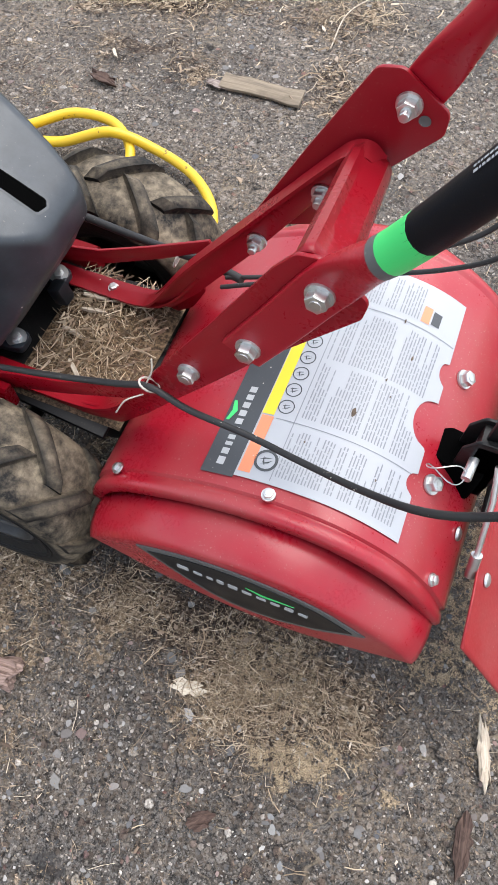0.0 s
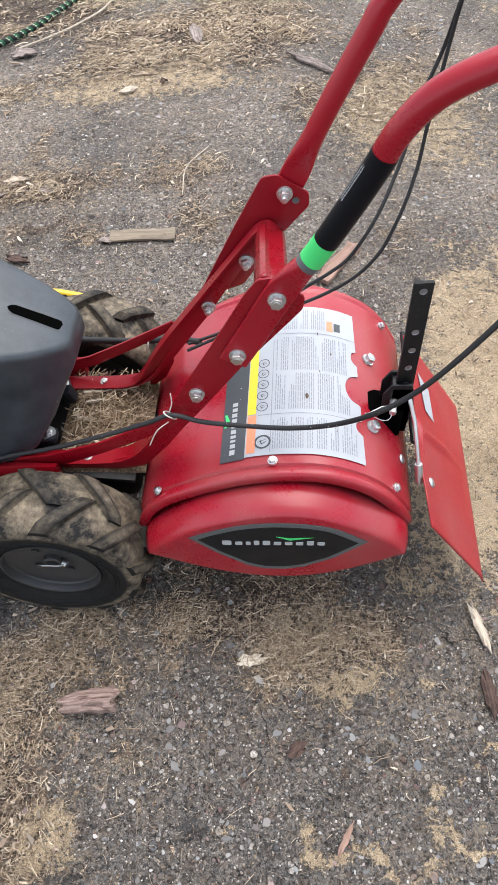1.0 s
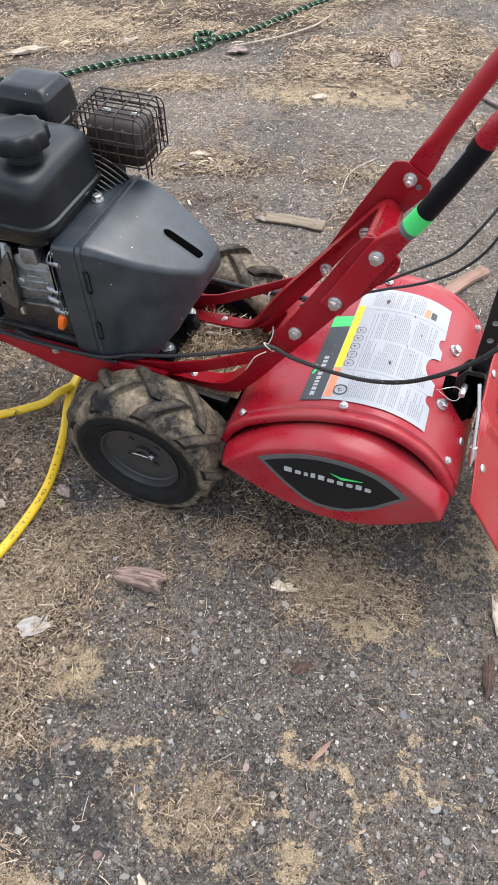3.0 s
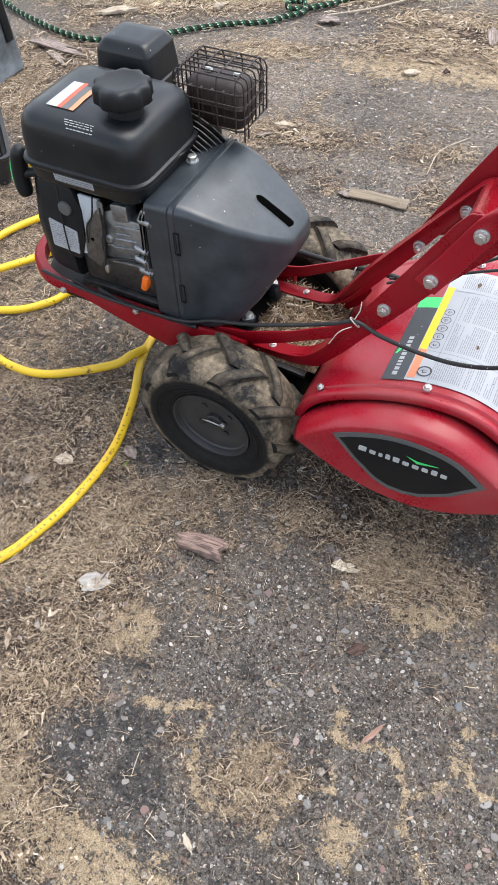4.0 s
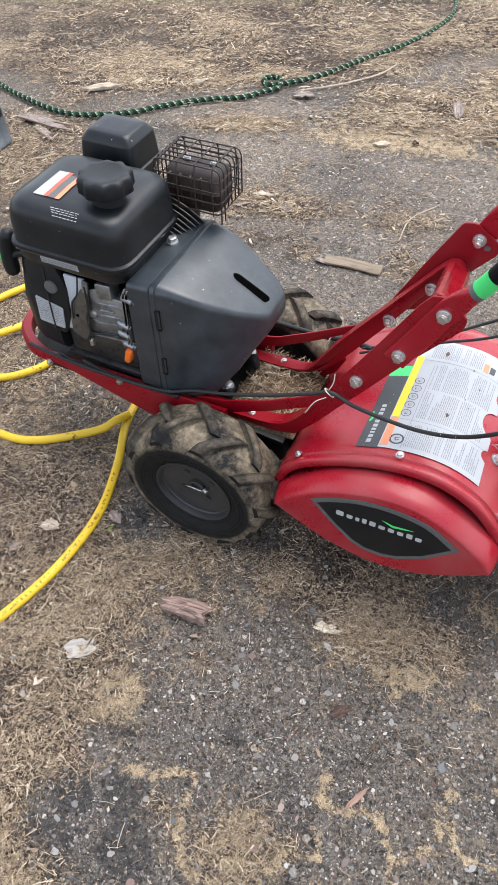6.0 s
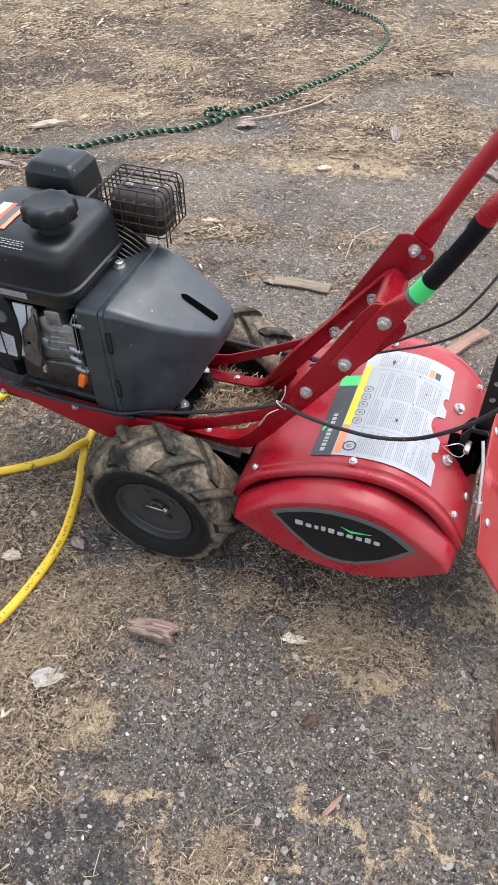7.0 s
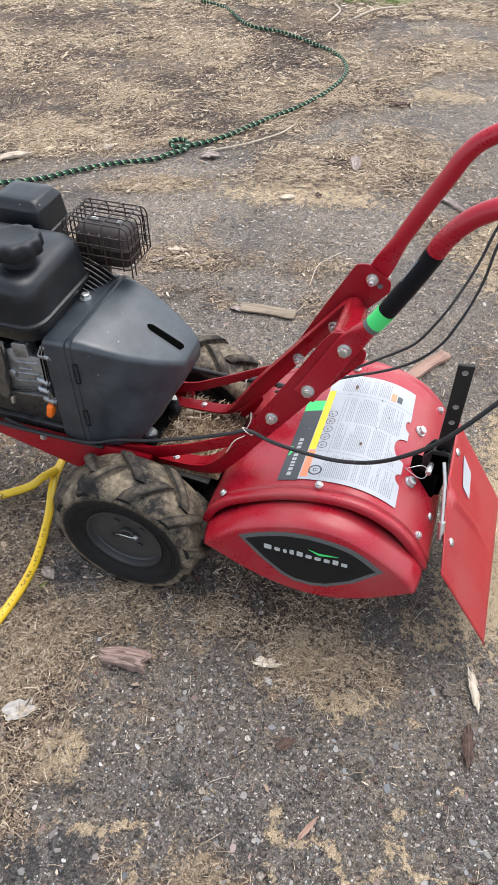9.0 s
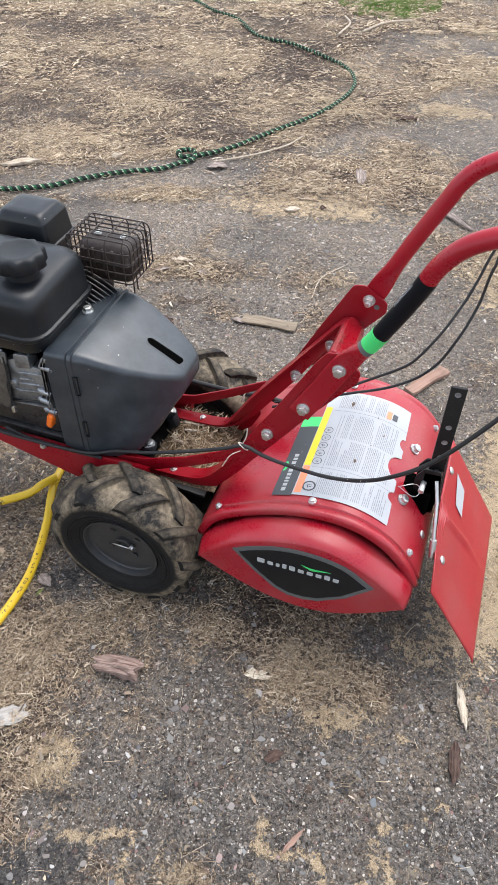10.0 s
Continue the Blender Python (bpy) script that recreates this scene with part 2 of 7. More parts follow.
def tube(pts, r, n=10, bm=None, pitch=0.0, flat=1.0):
    """A round sweep; r may be a function of the way from 0 to 1. With a pitch it carries a uv along its length."""
    bm = bm or bmesh.new()
    uv = bm.loops.layers.uv.verify() if pitch else None
    p = [Vector(q) for q in pts]
    up = Vector((0, 0, 1))
    rings, run, total = [], [0.0], 0.0
    for a, b in zip(p, p[1:]):
        total += (b - a).length
        run.append(total)
    side = None
    for i, q in enumerate(p):
        d = (p[min(i + 1, len(p) - 1)] - p[max(i - 1, 0)]).normalized()
        if side is None:
            side = d.cross(up if abs(d.z) < 0.95 else Vector((1, 0, 0))).normalized()
        else:
            side = (side - d * side.dot(d)).normalized()
        over = side.cross(d)
        rr = r(run[i] / total) if callable(r) else r
        rings.append([bm.verts.new(q + rr * (math.cos(2 * math.pi * k / n) * side + flat * math.sin(2 * math.pi * k / n) * over)) for k in range(n)])
    for i, (a, b) in enumerate(zip(rings, rings[1:])):
        for k in range(n):
            f = bm.faces.new((a[k], a[(k + 1) % n], b[(k + 1) % n], b[k]))
            if uv:
                us = (run[i] / pitch, run[i] / pitch, run[i + 1] / pitch, run[i + 1] / pitch)
                vs = (k / n, (k + 1) / n, (k + 1) / n, k / n)
                for lp, a_, b_ in zip(f.loops, us, vs):
                    lp[uv].uv = (a_, b_)
    bm.faces.new(rings[0][::-1])
    bm.faces.new(rings[-1])
    return bm


def plate(outline, y0, y1, bevel=0.0015, bm=None, axes="xz"):
    """A sheet cut to an outline, from y0 to y1 across it."""
    bm = bm or bmesh.new()
    place = {"xz": lambda a, b, c: (a, c, b), "xy": lambda a, b, c: (a, b, c), "yz": lambda a, b, c: (c, a, b)}[axes]
    lo = [bm.verts.new(place(a, b, y0)) for a, b in outline]
    hi = [bm.verts.new(place(a, b, y1)) for a, b in outline]
    n = len(lo)
    faces = [bm.faces.new(lo), bm.faces.new(hi[::-1])] + [bm.faces.new((lo[i], lo[(i + 1) % n], hi[(i + 1) % n], hi[i])) for i in range(n)]
    bmesh.ops.recalc_face_normals(bm, faces=faces)
    if bevel:
        es = list({e for f in faces[:2] for e in f.edges})
        bmesh.ops.bevel(bm, geom=es, offset=bevel, segments=2, affect="EDGES", profile=0.5)
    return bm


def rounded(outline, r, seg=5):
    """An outline with its corners rounded; r a number or one for each corner."""
    out, n = [], len(outline)
    rs = r if isinstance(r, (list, tuple)) else [r] * n
    for i in range(n):
        a, b, c = (Vector(outline[j % n]) for j in (i - 1, i, i + 1))
        u, v = (a - b), (c - b)
        half = u.angle(v) / 2
        d = min(rs[i] / max(1e-4, math.tan(half)), u.length * 0.48, v.length * 0.48)
        p0, p1 = b + u.normalized() * d, b + v.normalized() * d
        for k in range(seg + 1):
            t = k / seg
            out.append(tuple((1 - t) ** 2 * p0 + 2 * t * (1 - t) * b + t * t * p1))
    return out


def strip(pts, width_dir, width, thick, bm=None, bevel=0.001):
    """A flat bar bent along points; its width lies along width_dir."""
    bm = bm or bmesh.new()
    p = [Vector(q) for q in pts]
    w = Vector(width_dir).normalized()
    rings = []
    for i, q in enumerate(p):
        d = (p[min(i + 1, len(p) - 1)] - p[max(i - 1, 0)]).normalized()
        t = d.cross(w).normalized()
        rings.append([bm.verts.new(q + a * w * width / 2 + b * t * thick / 2) for a, b in ((-1, -1), (1, -1), (1, 1), (-1, 1))])
    fs = []
    for a, b in zip(rings, rings[1:]):
        for k in range(4):
            fs.append(bm.faces.new((a[k], a[(k + 1) % 4], b[(k + 1) % 4], b[k])))
    fs += [bm.faces.new(rings[0]), bm.faces.new(rings[-1][::-1])]
    return bm


def loft(rings, closed=True, caps=True, bm=None):
    bm = bm or bmesh.new()
    vr = [[bm.verts.new(q) for q in r] for r in rings]
    n = len(vr[0])
    for a, b in zip(vr, vr[1:]):
        for k in range(n if closed else n - 1):
            bm.faces.new((a[k], a[(k + 1) % n], b[(k + 1) % n], b[k]))
    if caps and closed:
        bm.faces.new(vr[0][::-1])
        bm.faces.new(vr[-1])
    return bm


def lathe(profile, n=48, bm=None):
    """Turns (radius, height) pairs round the z axis."""
    return loft([[(r * math.cos(2 * math.pi * k / n), r * math.sin(2 * math.pi * k / n), z) for k in range(n)] for r, z in profile], True, False, bm)


def bolt_mesh(r=0.009, h=0.006, washer=1.45, stud=0.0, dome=False):
    bm = bmesh.new()
    if washer:
        cyl(r * washer, r * washer * 0.97, 0.0022, pose(0, 0, 0.0011), 20, bm)
    if dome:
        lathe([(r, 0.001), (r * 0.98, h * 0.4), (r * 0.8, h * 0.75), (r * 0.45, h * 0.95), (0.0001, h)], 20, bm)
    else:
        cyl(r, r * 0.98, h, pose(0, 0, 0.002 + h / 2), 6, bm, 0.0006)
        if not stud:
            cyl(r * 0.55, r * 0.5, 0.0012, pose(0, 0, 0.002 + h), 12, bm)
    if stud:
        cyl(r * 0.55, r * 0.5, stud, pose(0, 0, 0.002 + h + stud / 2), 12, bm, 0.0006)
    return mesh_of(bm, "bolt", 30)


BOLT = bolt_mesh(0.0088, 0.0085, 1.3)
BOLT_SMALL = bolt_mesh(0.0058, 0.0045, 1.3)
NUT = bolt_mesh(0.0085, 0.008, 1.3, 0.007)
BOLT_WIDE = bolt_mesh(0.0075, 0.006, 1.75)
DOME = bolt_mesh(0.0085, 0.005, 0, 0, True)
for me in (BOLT, BOLT_SMALL, BOLT_WIDE, NUT, DOME):
    me.materials.append(ZINC)


def bolt(parent, at, way, me=None, turn=0, name="bolt", label=""):
    ob = new(name, me or BOLT)
    ob.parent = parent
    ob.matrix_local = aim(at, way) @ pose(0, 0, 0, 0, 0, turn)
    return tagged(ob, label)


# ---- the tiller ----
tiller = thing("rear_tine_tiller", "dusty red rear-tine tiller with a black petrol engine, standing on asphalt", "tiller", (0, 0.2, 0))
MID = 0.215


def shift(ob):
    """Parts are modelled in the place's own coordinates; the tiller's base lies under its middle."""
    ob.matrix_parent_inverse = tiller.matrix_world.inverted()
    return ob


bpy.context.view_layer.update()


def tpart(name, bm, material, label="", smooth=35):
    return shift(part(name, bm, material, tiller, label, smooth))


# -- tine hood: a curved shell with a rolled bead and a stepped edge at each side --
HOOD = [(0.116, 0.150), (0.122, 0.195), (0.140, 0.248), (0.170, 0.286), (0.215, 0.316), (0.262, 0.340), (0.305, 0.356), (0.352, 0.366), (0.400, 0.368), (0.440, 0.360), (0.476, 0.343), (0.506, 0.320), (0.535, 0.284), (0.560, 0.238)]
hood_line = [(q.x, q.y) for q in spline([(a, b, 0) for a, b in HOOD], 5)]


def hood_z(x):
    for (a, za), (b, zb) in zip(hood_line, hood_line[1:]):
        if a <= x <= b:
            return za + (zb - za) * (x - a) / max(1e-6, b - a)
    return hood_line[-1][1]


def hood_ring(y, inset):
    cx, cz = 0.345, 0.10
    out = []
    for x, z in hood_line:
        d = Vector((x - cx, z - cz))
        d = d * (1 - inset / d.length)
        out.append((cx + d.x, y, cz + d.y))
    return out


hood_rows = [(0.040, 0.016), (0.041, 0.004), (0.044, 0.001), (0.052, 0.0015), (0.0545, 0.0035), (0.058, 0.0035), (0.0605, 0.0), (0.066, 0.0), (0.12, 0.0)]
HOOD_MID = 0.2355
hood_rows += [(y, 0.0) for y in (0.18, 0.235, 0.29)] + [(2 * HOOD_MID - y, i) for y, i in hood_rows[::-1]]
hood = tpart("tine_hood", loft([hood_ring(y, i) for y, i in hood_rows], False, False), RED_HOOD, "curved red sheet-steel hood over the tines, sprinkled with sawdust", 50)
sol = hood.modifiers.new("thickness", "SOLIDIFY")
sol.thickness, sol.offset = 0.0022, 0.0

# -- end caps: the flared side shells with a lens-shaped face --
CAP_TOP = [(0.149, 0.207), (0.175, 0.237), (0.231, 0.284), (0.284, 0.312), (0.344, 0.330), (0.404, 0.329), (0.467, 0.299), (0.523, 0.256), (0.546, 0.226)]
CAP_LOW = [(0.149, 0.207), (0.205, 0.176), (0.255, 0.153), (0.305, 0.139), (0.357, 0.135), (0.405, 0.142), (0.455, 0.163), (0.505, 0.195), (0.546, 0.226)]
top_line = [(q.x, q.y) for q in spline([(a, b, 0) for a, b in CAP_TOP], 4)]
low_line = [(q.x, q.y) for q in spline([(a, b, 0) for a, b in CAP_LOW], 4)]


def end_cap(y_face, y_in):
    s = 1 if y_in > y_face else -1
    bm = bmesh.new()
    n = len(top_line)
    cols = []
    for i in range(n):
        (xt, zt), (xl, zl) = top_line[i], low_line[i]
        w = xt - 0.345
        line = [(xt + w * 0.03, y_in, zt + 0.011), (xt + w * 0.03, y_face + s * 0.030, zt + 0.010), (xt + w * 0.02, y_face + s * 0.014, zt + 0.006), (xt + w * 0.01, y_face + s * 0.005, zt + 0.002), (xt, y_face + s * 0.001, zt - 0.002), (xt, y_face, zt - 0.005)]
        for f in (0.15, 0.5, 0.85):
            line.append((xt + (xl - xt) * f, y_face, zt - 0.005 + (zl - zt + 0.005) * f))
        line.append((xl, y_face + s * 0.0005, zl))
        line.append((xl, y_face + s * 0.010, zl - 0.003))
        cols.append(line)
    return loft(cols, False, False, bm)


caps = []
for y_face, y_in in ((-0.006, 0.058), (2 * HOOD_MID + 0.006, 2 * HOOD_MID - 0.058)):
    c = tpart("side_shell", end_cap(y_face, y_in), RED_HOOD, "red pressed side shell of the tine hood", 60)
    so = c.modifiers.new("thickness", "SOLIDIFY")
    so.thickness, so.offset = 0.002, 0.0
    caps.append(c)


def cpart(name, bm, material, parent, label="", smooth=35):
    """A part of a part, modelled in the place's own coordinates."""
    ob = part(name, bm, material, parent, label, smooth)
    return ob


def cbolt(parent, at, way, me=None, turn=0, label=""):
    ob = new("bolt", me or BOLT)
    ob.parent = parent
    ob.matrix_basis = aim(at, way) @ pose(0, 0, 0, 0, 0, turn)
    return tagged(ob, label)


LENS_TOP = [(0.220, 0.263), (0.253, 0.283), (0.305, 0.305), (0.366, 0.313), (0.432, 0.302), (0.487, 0.263)]
LENS_LOW = [(0.440, 0.209), (0.392, 0.175), (0.362, 0.166), (0.330, 0.166), (0.303, 0.178), (0.262, 0.215)]
lens = [(q.x, q.y) for q in spline([(a, b, 0) for a, b in LENS_TOP], 4)] + LENS_LOW
inner = [(0.353 + (x - 0.353) * 0.90, 0.240 + (z - 0.240) * 0.86) for x, z in lens]
cpart("decal", plate(lens, -0.0088, -0.0072, 0), DECAL_GREY, caps[0], "dark grey lens-shaped decal")
cpart("decal_panel", plate(inner, -0.0096, -0.0080, 0), DECAL, caps[0], "black inner field of the decal")
# a plain pale wordmark: ten blocks and a green chevron
wm = bmesh.new()
xs = 0.270
for wd, up in ((0.0155, 1), (0.012, 0), (0.008, 0), (0.009, 1), (0.0125, 1), (0.0125, 0), (0.0125, 0), (0.012, 0), (0.0115, 1), (0.012, 0)):
    zz = 0.248 + (xs - 0.27) * 0.03
    hgt = 0.0125 if up else 0.0095
    plate(rounded([(xs, zz), (xs + wd * 0.9, zz), (xs + wd * 0.9, zz + hgt), (xs, zz + hgt)], 0.0022, 3), -0.0103, -0.0094, 0, wm)
    xs += wd + 0.0042
tagged(cpart("wordmark", wm, MARK, caps[0], "plain pale blocks of a maker's mark", 0), kind="stuff")
cpart("chevron", plate([(0.352, 0.276), (0.371, 0.2715), (0.408, 0.2755), (0.372, 0.2655)], -0.0103, -0.0094, 0), GREEN, caps[0], "small green chevron mark", 0)


def on_hood(x, y, lift=0.0):
    return (x, y, hood_z(x) + 0.0022 + lift)


def hood_normal(x):
    e = 0.004
    return Vector((-(hood_z(x + e) - hood_z(x - e)), 0, 2 * e)).normalized()


def patch(y0, y1, xl, xr, lift, cols=24, rows=70):
    """A thin sticker that follows the hood; xl and xr give its edges at each y."""
    grid = []
    for j in range(rows + 1):
        y = y0 + (y1 - y0) * j / rows
        a, b = xl(y), xr(y)
        grid.append([on_hood(a + (b - a) * i / cols, y, lift) for i in range(cols + 1)])
    return loft(grid, False, False)


def bump_edge(y):
    """The label's scalloped rear edge."""
    x = 0.482 - 0.010 * (y - 0.075) / 0.28
    for c, w, d in ((0.140, 0.012, 0.010), (0.211, 0.028, 0.022), (0.278, 0.014, 0.009)):
        u = (y - c) / w
        if abs(u) < 1:
            x -= d * (1 - u * u) ** 0.45
    return x


DIRT = wood("dried_dirt", (0.22, 0.165, 0.12), (0.06, 0.045, 0.035), 0, 400)
cpart("warning_label", patch(0.074, 0.374, lambda y: 0.304, bump_edge, 0.0012, 24, 110), WHITE, hood, "large white instruction label, scuffed and dusty", 60)
cpart("label_panel", patch(0.071, 0.262, lambda y: 0.268, lambda y: 0.3045, 0.0012, 6, 8), INK_DARK, hood, "dark grey label panel", 60)
cpart("green_corner", patch(0.262, 0.292, lambda y: 0.268, lambda y: 0.3045, 0.0012, 6, 4), GREEN, hood, "green corner of the label panel", 60)
cpart("yellow_stripe", patch(0.151, 0.322, lambda y: 0.3055, lambda y: 0.3185, 0.0018, 3, 6), YELLOW_INK, hood, "yellow warning stripe", 60)
cpart("orange_stripe", patch(0.080, 0.149, lambda y: 0.3065, lambda y: 0.3195, 0.0018, 3, 4), ORANGE_INK, hood, "orange warning stripe", 60)
rnd = random.Random(4)
txt = bmesh.new()
for y0, y1, xa, xb in ((0.084, 0.140, 0.345, 0.470), (0.156, 0.228, 0.347, 0.462), (0.234, 0.305, 0.347, 0.462), (0.322, 0.366, 0.330, 0.424)):
    x = xa
    while x < xb:
        y = y0
        stop = y1 - (rnd.random() * 0.04 if rnd.random() < 0.3 else 0)
        while y < min(stop, y1) - 0.004:
            wl = rnd.uniform(0.004, 0.014)
            e = min(y + wl, stop)
            if x + 0.004 < bump_edge((y + e) / 2) - 0.004:
                patch_rows = [[on_hood(x, y, 0.0017), on_hood(x + 0.0013, y, 0.0017)], [on_hood(x, e, 0.0017), on_hood(x + 0.0013, e, 0.0017)]]
                loft(patch_rows, False, False, txt)
            y = e + 0.0016
        x += 0.0034 if rnd.random() > 0.08 else 0.007
tagged(cpart("fine_print", txt, INK, hood, "rows of grey print too small to read", 0), kind="stuff")
lines = bmesh.new()
for y in (0.1475, 0.3125):
    loft([[on_hood(0.322 + 0.15 * i / 20, y, 0.0017) for i in range(21)], [on_hood(0.322 + 0.15 * i / 20, y + 0.001, 0.0017) for i in range(21)]], False, False, lines)
for x in (0.3415,):
    loft([[on_hood(x, 0.078, 0.0017), on_hood(x + 0.001, 0.078, 0.0017)], [on_hood(x, 0.30, 0.0017), on_hood(x + 0.001, 0.30, 0.0017)]], False, False, lines)
cpart("rule_line", lines, INK, hood, "", 0)


def ring_mark(x, y, r, wdt=0.0012):
    bm = bmesh.new()
    loft([[on_hood(x + rr * math.cos(a), y + rr * math.sin(a), 0.0018) for a in [2 * math.pi * i / 24 for i in range(24)]] for rr in (r - wdt, r)], True, False, bm)
    for a0, ln in ((0.6, 0.6), (2.2, 0.5), (3.9, 0.55)):
        a1 = a0 + 1.6
        q = [(x + r * ln * math.cos(a0), y + r * ln * math.sin(a0)), (x + r * 0.3 * math.cos(a1), y + r * 0.3 * math.sin(a1)), (x + r * ln * math.cos(a1 + 1), y + r * ln * math.sin(a1 + 1))]
        bm.faces.new([bm.verts.new(on_hood(*c, 0.0018)) for c in q])
    return bm


for y in (0.164, 0.186, 0.208, 0.230, 0.252):
    cpart("hazard_icon", ring_mark(0.3275, y, 0.0088), INK_DARK, hood, "", 0)
cpart("tine_icon", ring_mark(0.3305, 0.098, 0.0125, 0.003), INK_DARK, hood, "", 0)
# dirt stuck to the label
dirt = random.Random(8)
for x, y, size in ((0.357, 0.337, 0.009), (0.433, 0.271, 0.0035), (0.395, 0.181, 0.0055), (0.412, 0.312, 0.003), (0.415, 0.232, 0.0025), (0.36, 0.13, 0.002), (0.44, 0.12, 0.0018), (0.425, 0.215, 0.0018)):
    bm = bmesh.new()
    pts_ = [(x + size * dirt.uniform(0.4, 1.1) * math.cos(a) * 0.6, y + size * dirt.uniform(0.5, 1.2) * math.sin(a)) for a in [2 * math.pi * i / 9 for i in range(9)]]
    bm.faces.new([bm.verts.new(on_hood(*q, 0.0022)) for q in pts_])
    top_ = [bm.verts.new(on_hood(x + (q[0] - x) * 0.5, y + (q[1] - y) * 0.5, 0.0022 + size * 0.35)) for q in pts_]
    bm.faces.new(top_)
    cpart("dirt_speck", bm, DIRT, hood, "brown speck of dirt", 0)
cpart("red_mark", patch(0.322, 0.344, lambda y: 0.427, lambda y: 0.437, 0.0017, 2, 2), ORANGE_INK, hood, "", 0)
cpart("dark_mark", patch(0.324, 0.342, lambda y: 0.439, lambda y: 0.449, 0.0017, 2, 2), INK_DARK, hood, "", 0)
wm = bmesh.new()
y = 0.082
for wd in (0.010, 0.008, 0.005, 0.006, 0.008, 0.008, 0.008, 0.008, 0.0075, 0.008):
    loft([[on_hood(0.2815, y, 0.0018), on_hood(0.2895, y, 0.0018)], [on_hood(0.2815, y + wd * 0.9, 0.0018), on_hood(0.2895, y + wd * 0.9, 0.0018)]], False, False, wm)
    y += wd + 0.0025
tagged(cpart("wordmark", wm, MARK, hood, "plain pale blocks of a maker's mark", 0), kind="stuff")
cpart("chevron", patch(0.135, 0.160, lambda y: 0.2725 - abs(y - 0.1475) * 0.2, lambda y: 0.2785 - abs(y - 0.1475) * 0.4, 0.0018, 2, 6), GREEN, hood, "", 0)

for at, me in (((0.169, 0.059), BOLT_SMALL), ((0.347, 0.0635), BOLT_SMALL), ((0.495, 0.290), BOLT), ((0.496, 0.153), BOLT), ((0.546, 0.138), DOME), ((0.530, 0.068), BOLT_SMALL), ((0.525, 0.400), BOLT_SMALL), ((0.169, 0.405), BOLT_SMALL), ((0.345, 0.396), BOLT_SMALL)):
    cbolt(hood, on_hood(*at), hood_normal(min(at[0], 0.55)), me, rnd.uniform(0, 60))

# -- depth bar, its bracket and the clevis pin --
bar = box(0.0268, 0.006, 0.315, (0, 0, 0), 0.0012)
bm = bar
bmesh.ops.transform(bm, matrix=Matrix.Translation((0.5420, 0.199, 0.423)) @ pose(0, 0, 0, 0, 0.0, 6), verts=bm.verts)
depth_bar = tpart("depth_bar", bm, BLACK_METAL, "black flat steel depth bar with drilled holes")
bar_m = Matrix.Translation((0.5420, 0.199, 0.423)) @ pose(0, 0, 0, 0, 0.0, 6)
for dz in (0.144, 0.070, 0.034, -0.003, -0.040):
    h = lathe([(0.0001, 0.0), (0.0043, 0.0), (0.0048, 0.0006), (0.0054, 0.0006)], 16)
    bmesh.ops.transform(h, matrix=bar_m @ Matrix.Translation((0, -0.0034, dz)) @ pose(0, 0, 0, 90, 0, 0), verts=h.verts)
    cpart("hole", h, ALU, depth_bar, "pale drilled hole")
bm = bmesh.new()
for dy in (-0.014, 0.014):
    plate(rounded([(0.510, 0.325), (0.510, 0.370), (0.522, 0.392), (0.552, 0.394), (0.560, 0.34), (0.552, 0.28), (0.530, 0.28)], 0.009), 0.2 + dy - 0.002, 0.2 + dy + 0.002, 0.001, bm)
plate([(0.524, 0.184), (0.554, 0.184), (0.554, 0.218), (0.524, 0.218)], 0.28, 0.385, 0.001, bm, "xy")
bracket = tpart("depth_bracket", bm, BLACK_METAL, "black folded steel bracket for the depth bar")
# a black block gives the hood slot its inner shade; nothing is cut
cpart("slot_shade_block", plate([(q[0], q[1]) for q in rounded([(0.480, 0.192), (0.480, 0.216), (0.50, 0.226), (0.545, 0.220), (0.545, 0.172), (0.50, 0.182)], 0.010)], 0.280, 0.334, 0.001, None, "xy"), HOLE_SHADE, bracket, "black block standing for the shade in the hood slot under the bar")
cpart("pin", cyl(0.0055, 0.0055, 0.075, aim((0.528, 0.196, 0.358), (0.1, 1, 0)), 14, None, 0.001), ZINC, bracket, "zinc clevis pin")
ringpts = [(0.503 + 0.020 * math.cos(a), 0.160 + 0.006 * math.sin(a * 2), 0.357 + 0.013 * math.sin(a)) for a in [2 * math.pi * i / 26 for i in range(27)]]
cpart("hitch_ring", tube(ringpts + [(0.528, 0.165, 0.357)], 0.0008, 6), ZINC, bracket, "bent wire hitch ring")
rod = tpart("spring_rod", tube([(0.5725, 0.100, 0.260), (0.5690, 0.110, 0.284), (0.5680, 0.113, 0.291)], 0.0062, 12), ZINC, "zinc rod with a thick sleeve end")
cpart("shaft", tube([(0.5685, 0.112, 0.288), (0.557, 0.150, 0.352), (0.547, 0.172, 0.382)], 0.0032, 10), ZINC, rod)

# -- rear drag flap --
bm = bmesh.new()
y_near, y_far = 0.020, 0.388
def ridge(f, y):
    """A pressed ridge that runs aslant down the flap."""
    return 0.0060 * math.exp(-((y - 0.188 - 0.055 * f) / 0.0065) ** 2) * min(1.0, max(0.0, (0.80 - f) / 0.3))


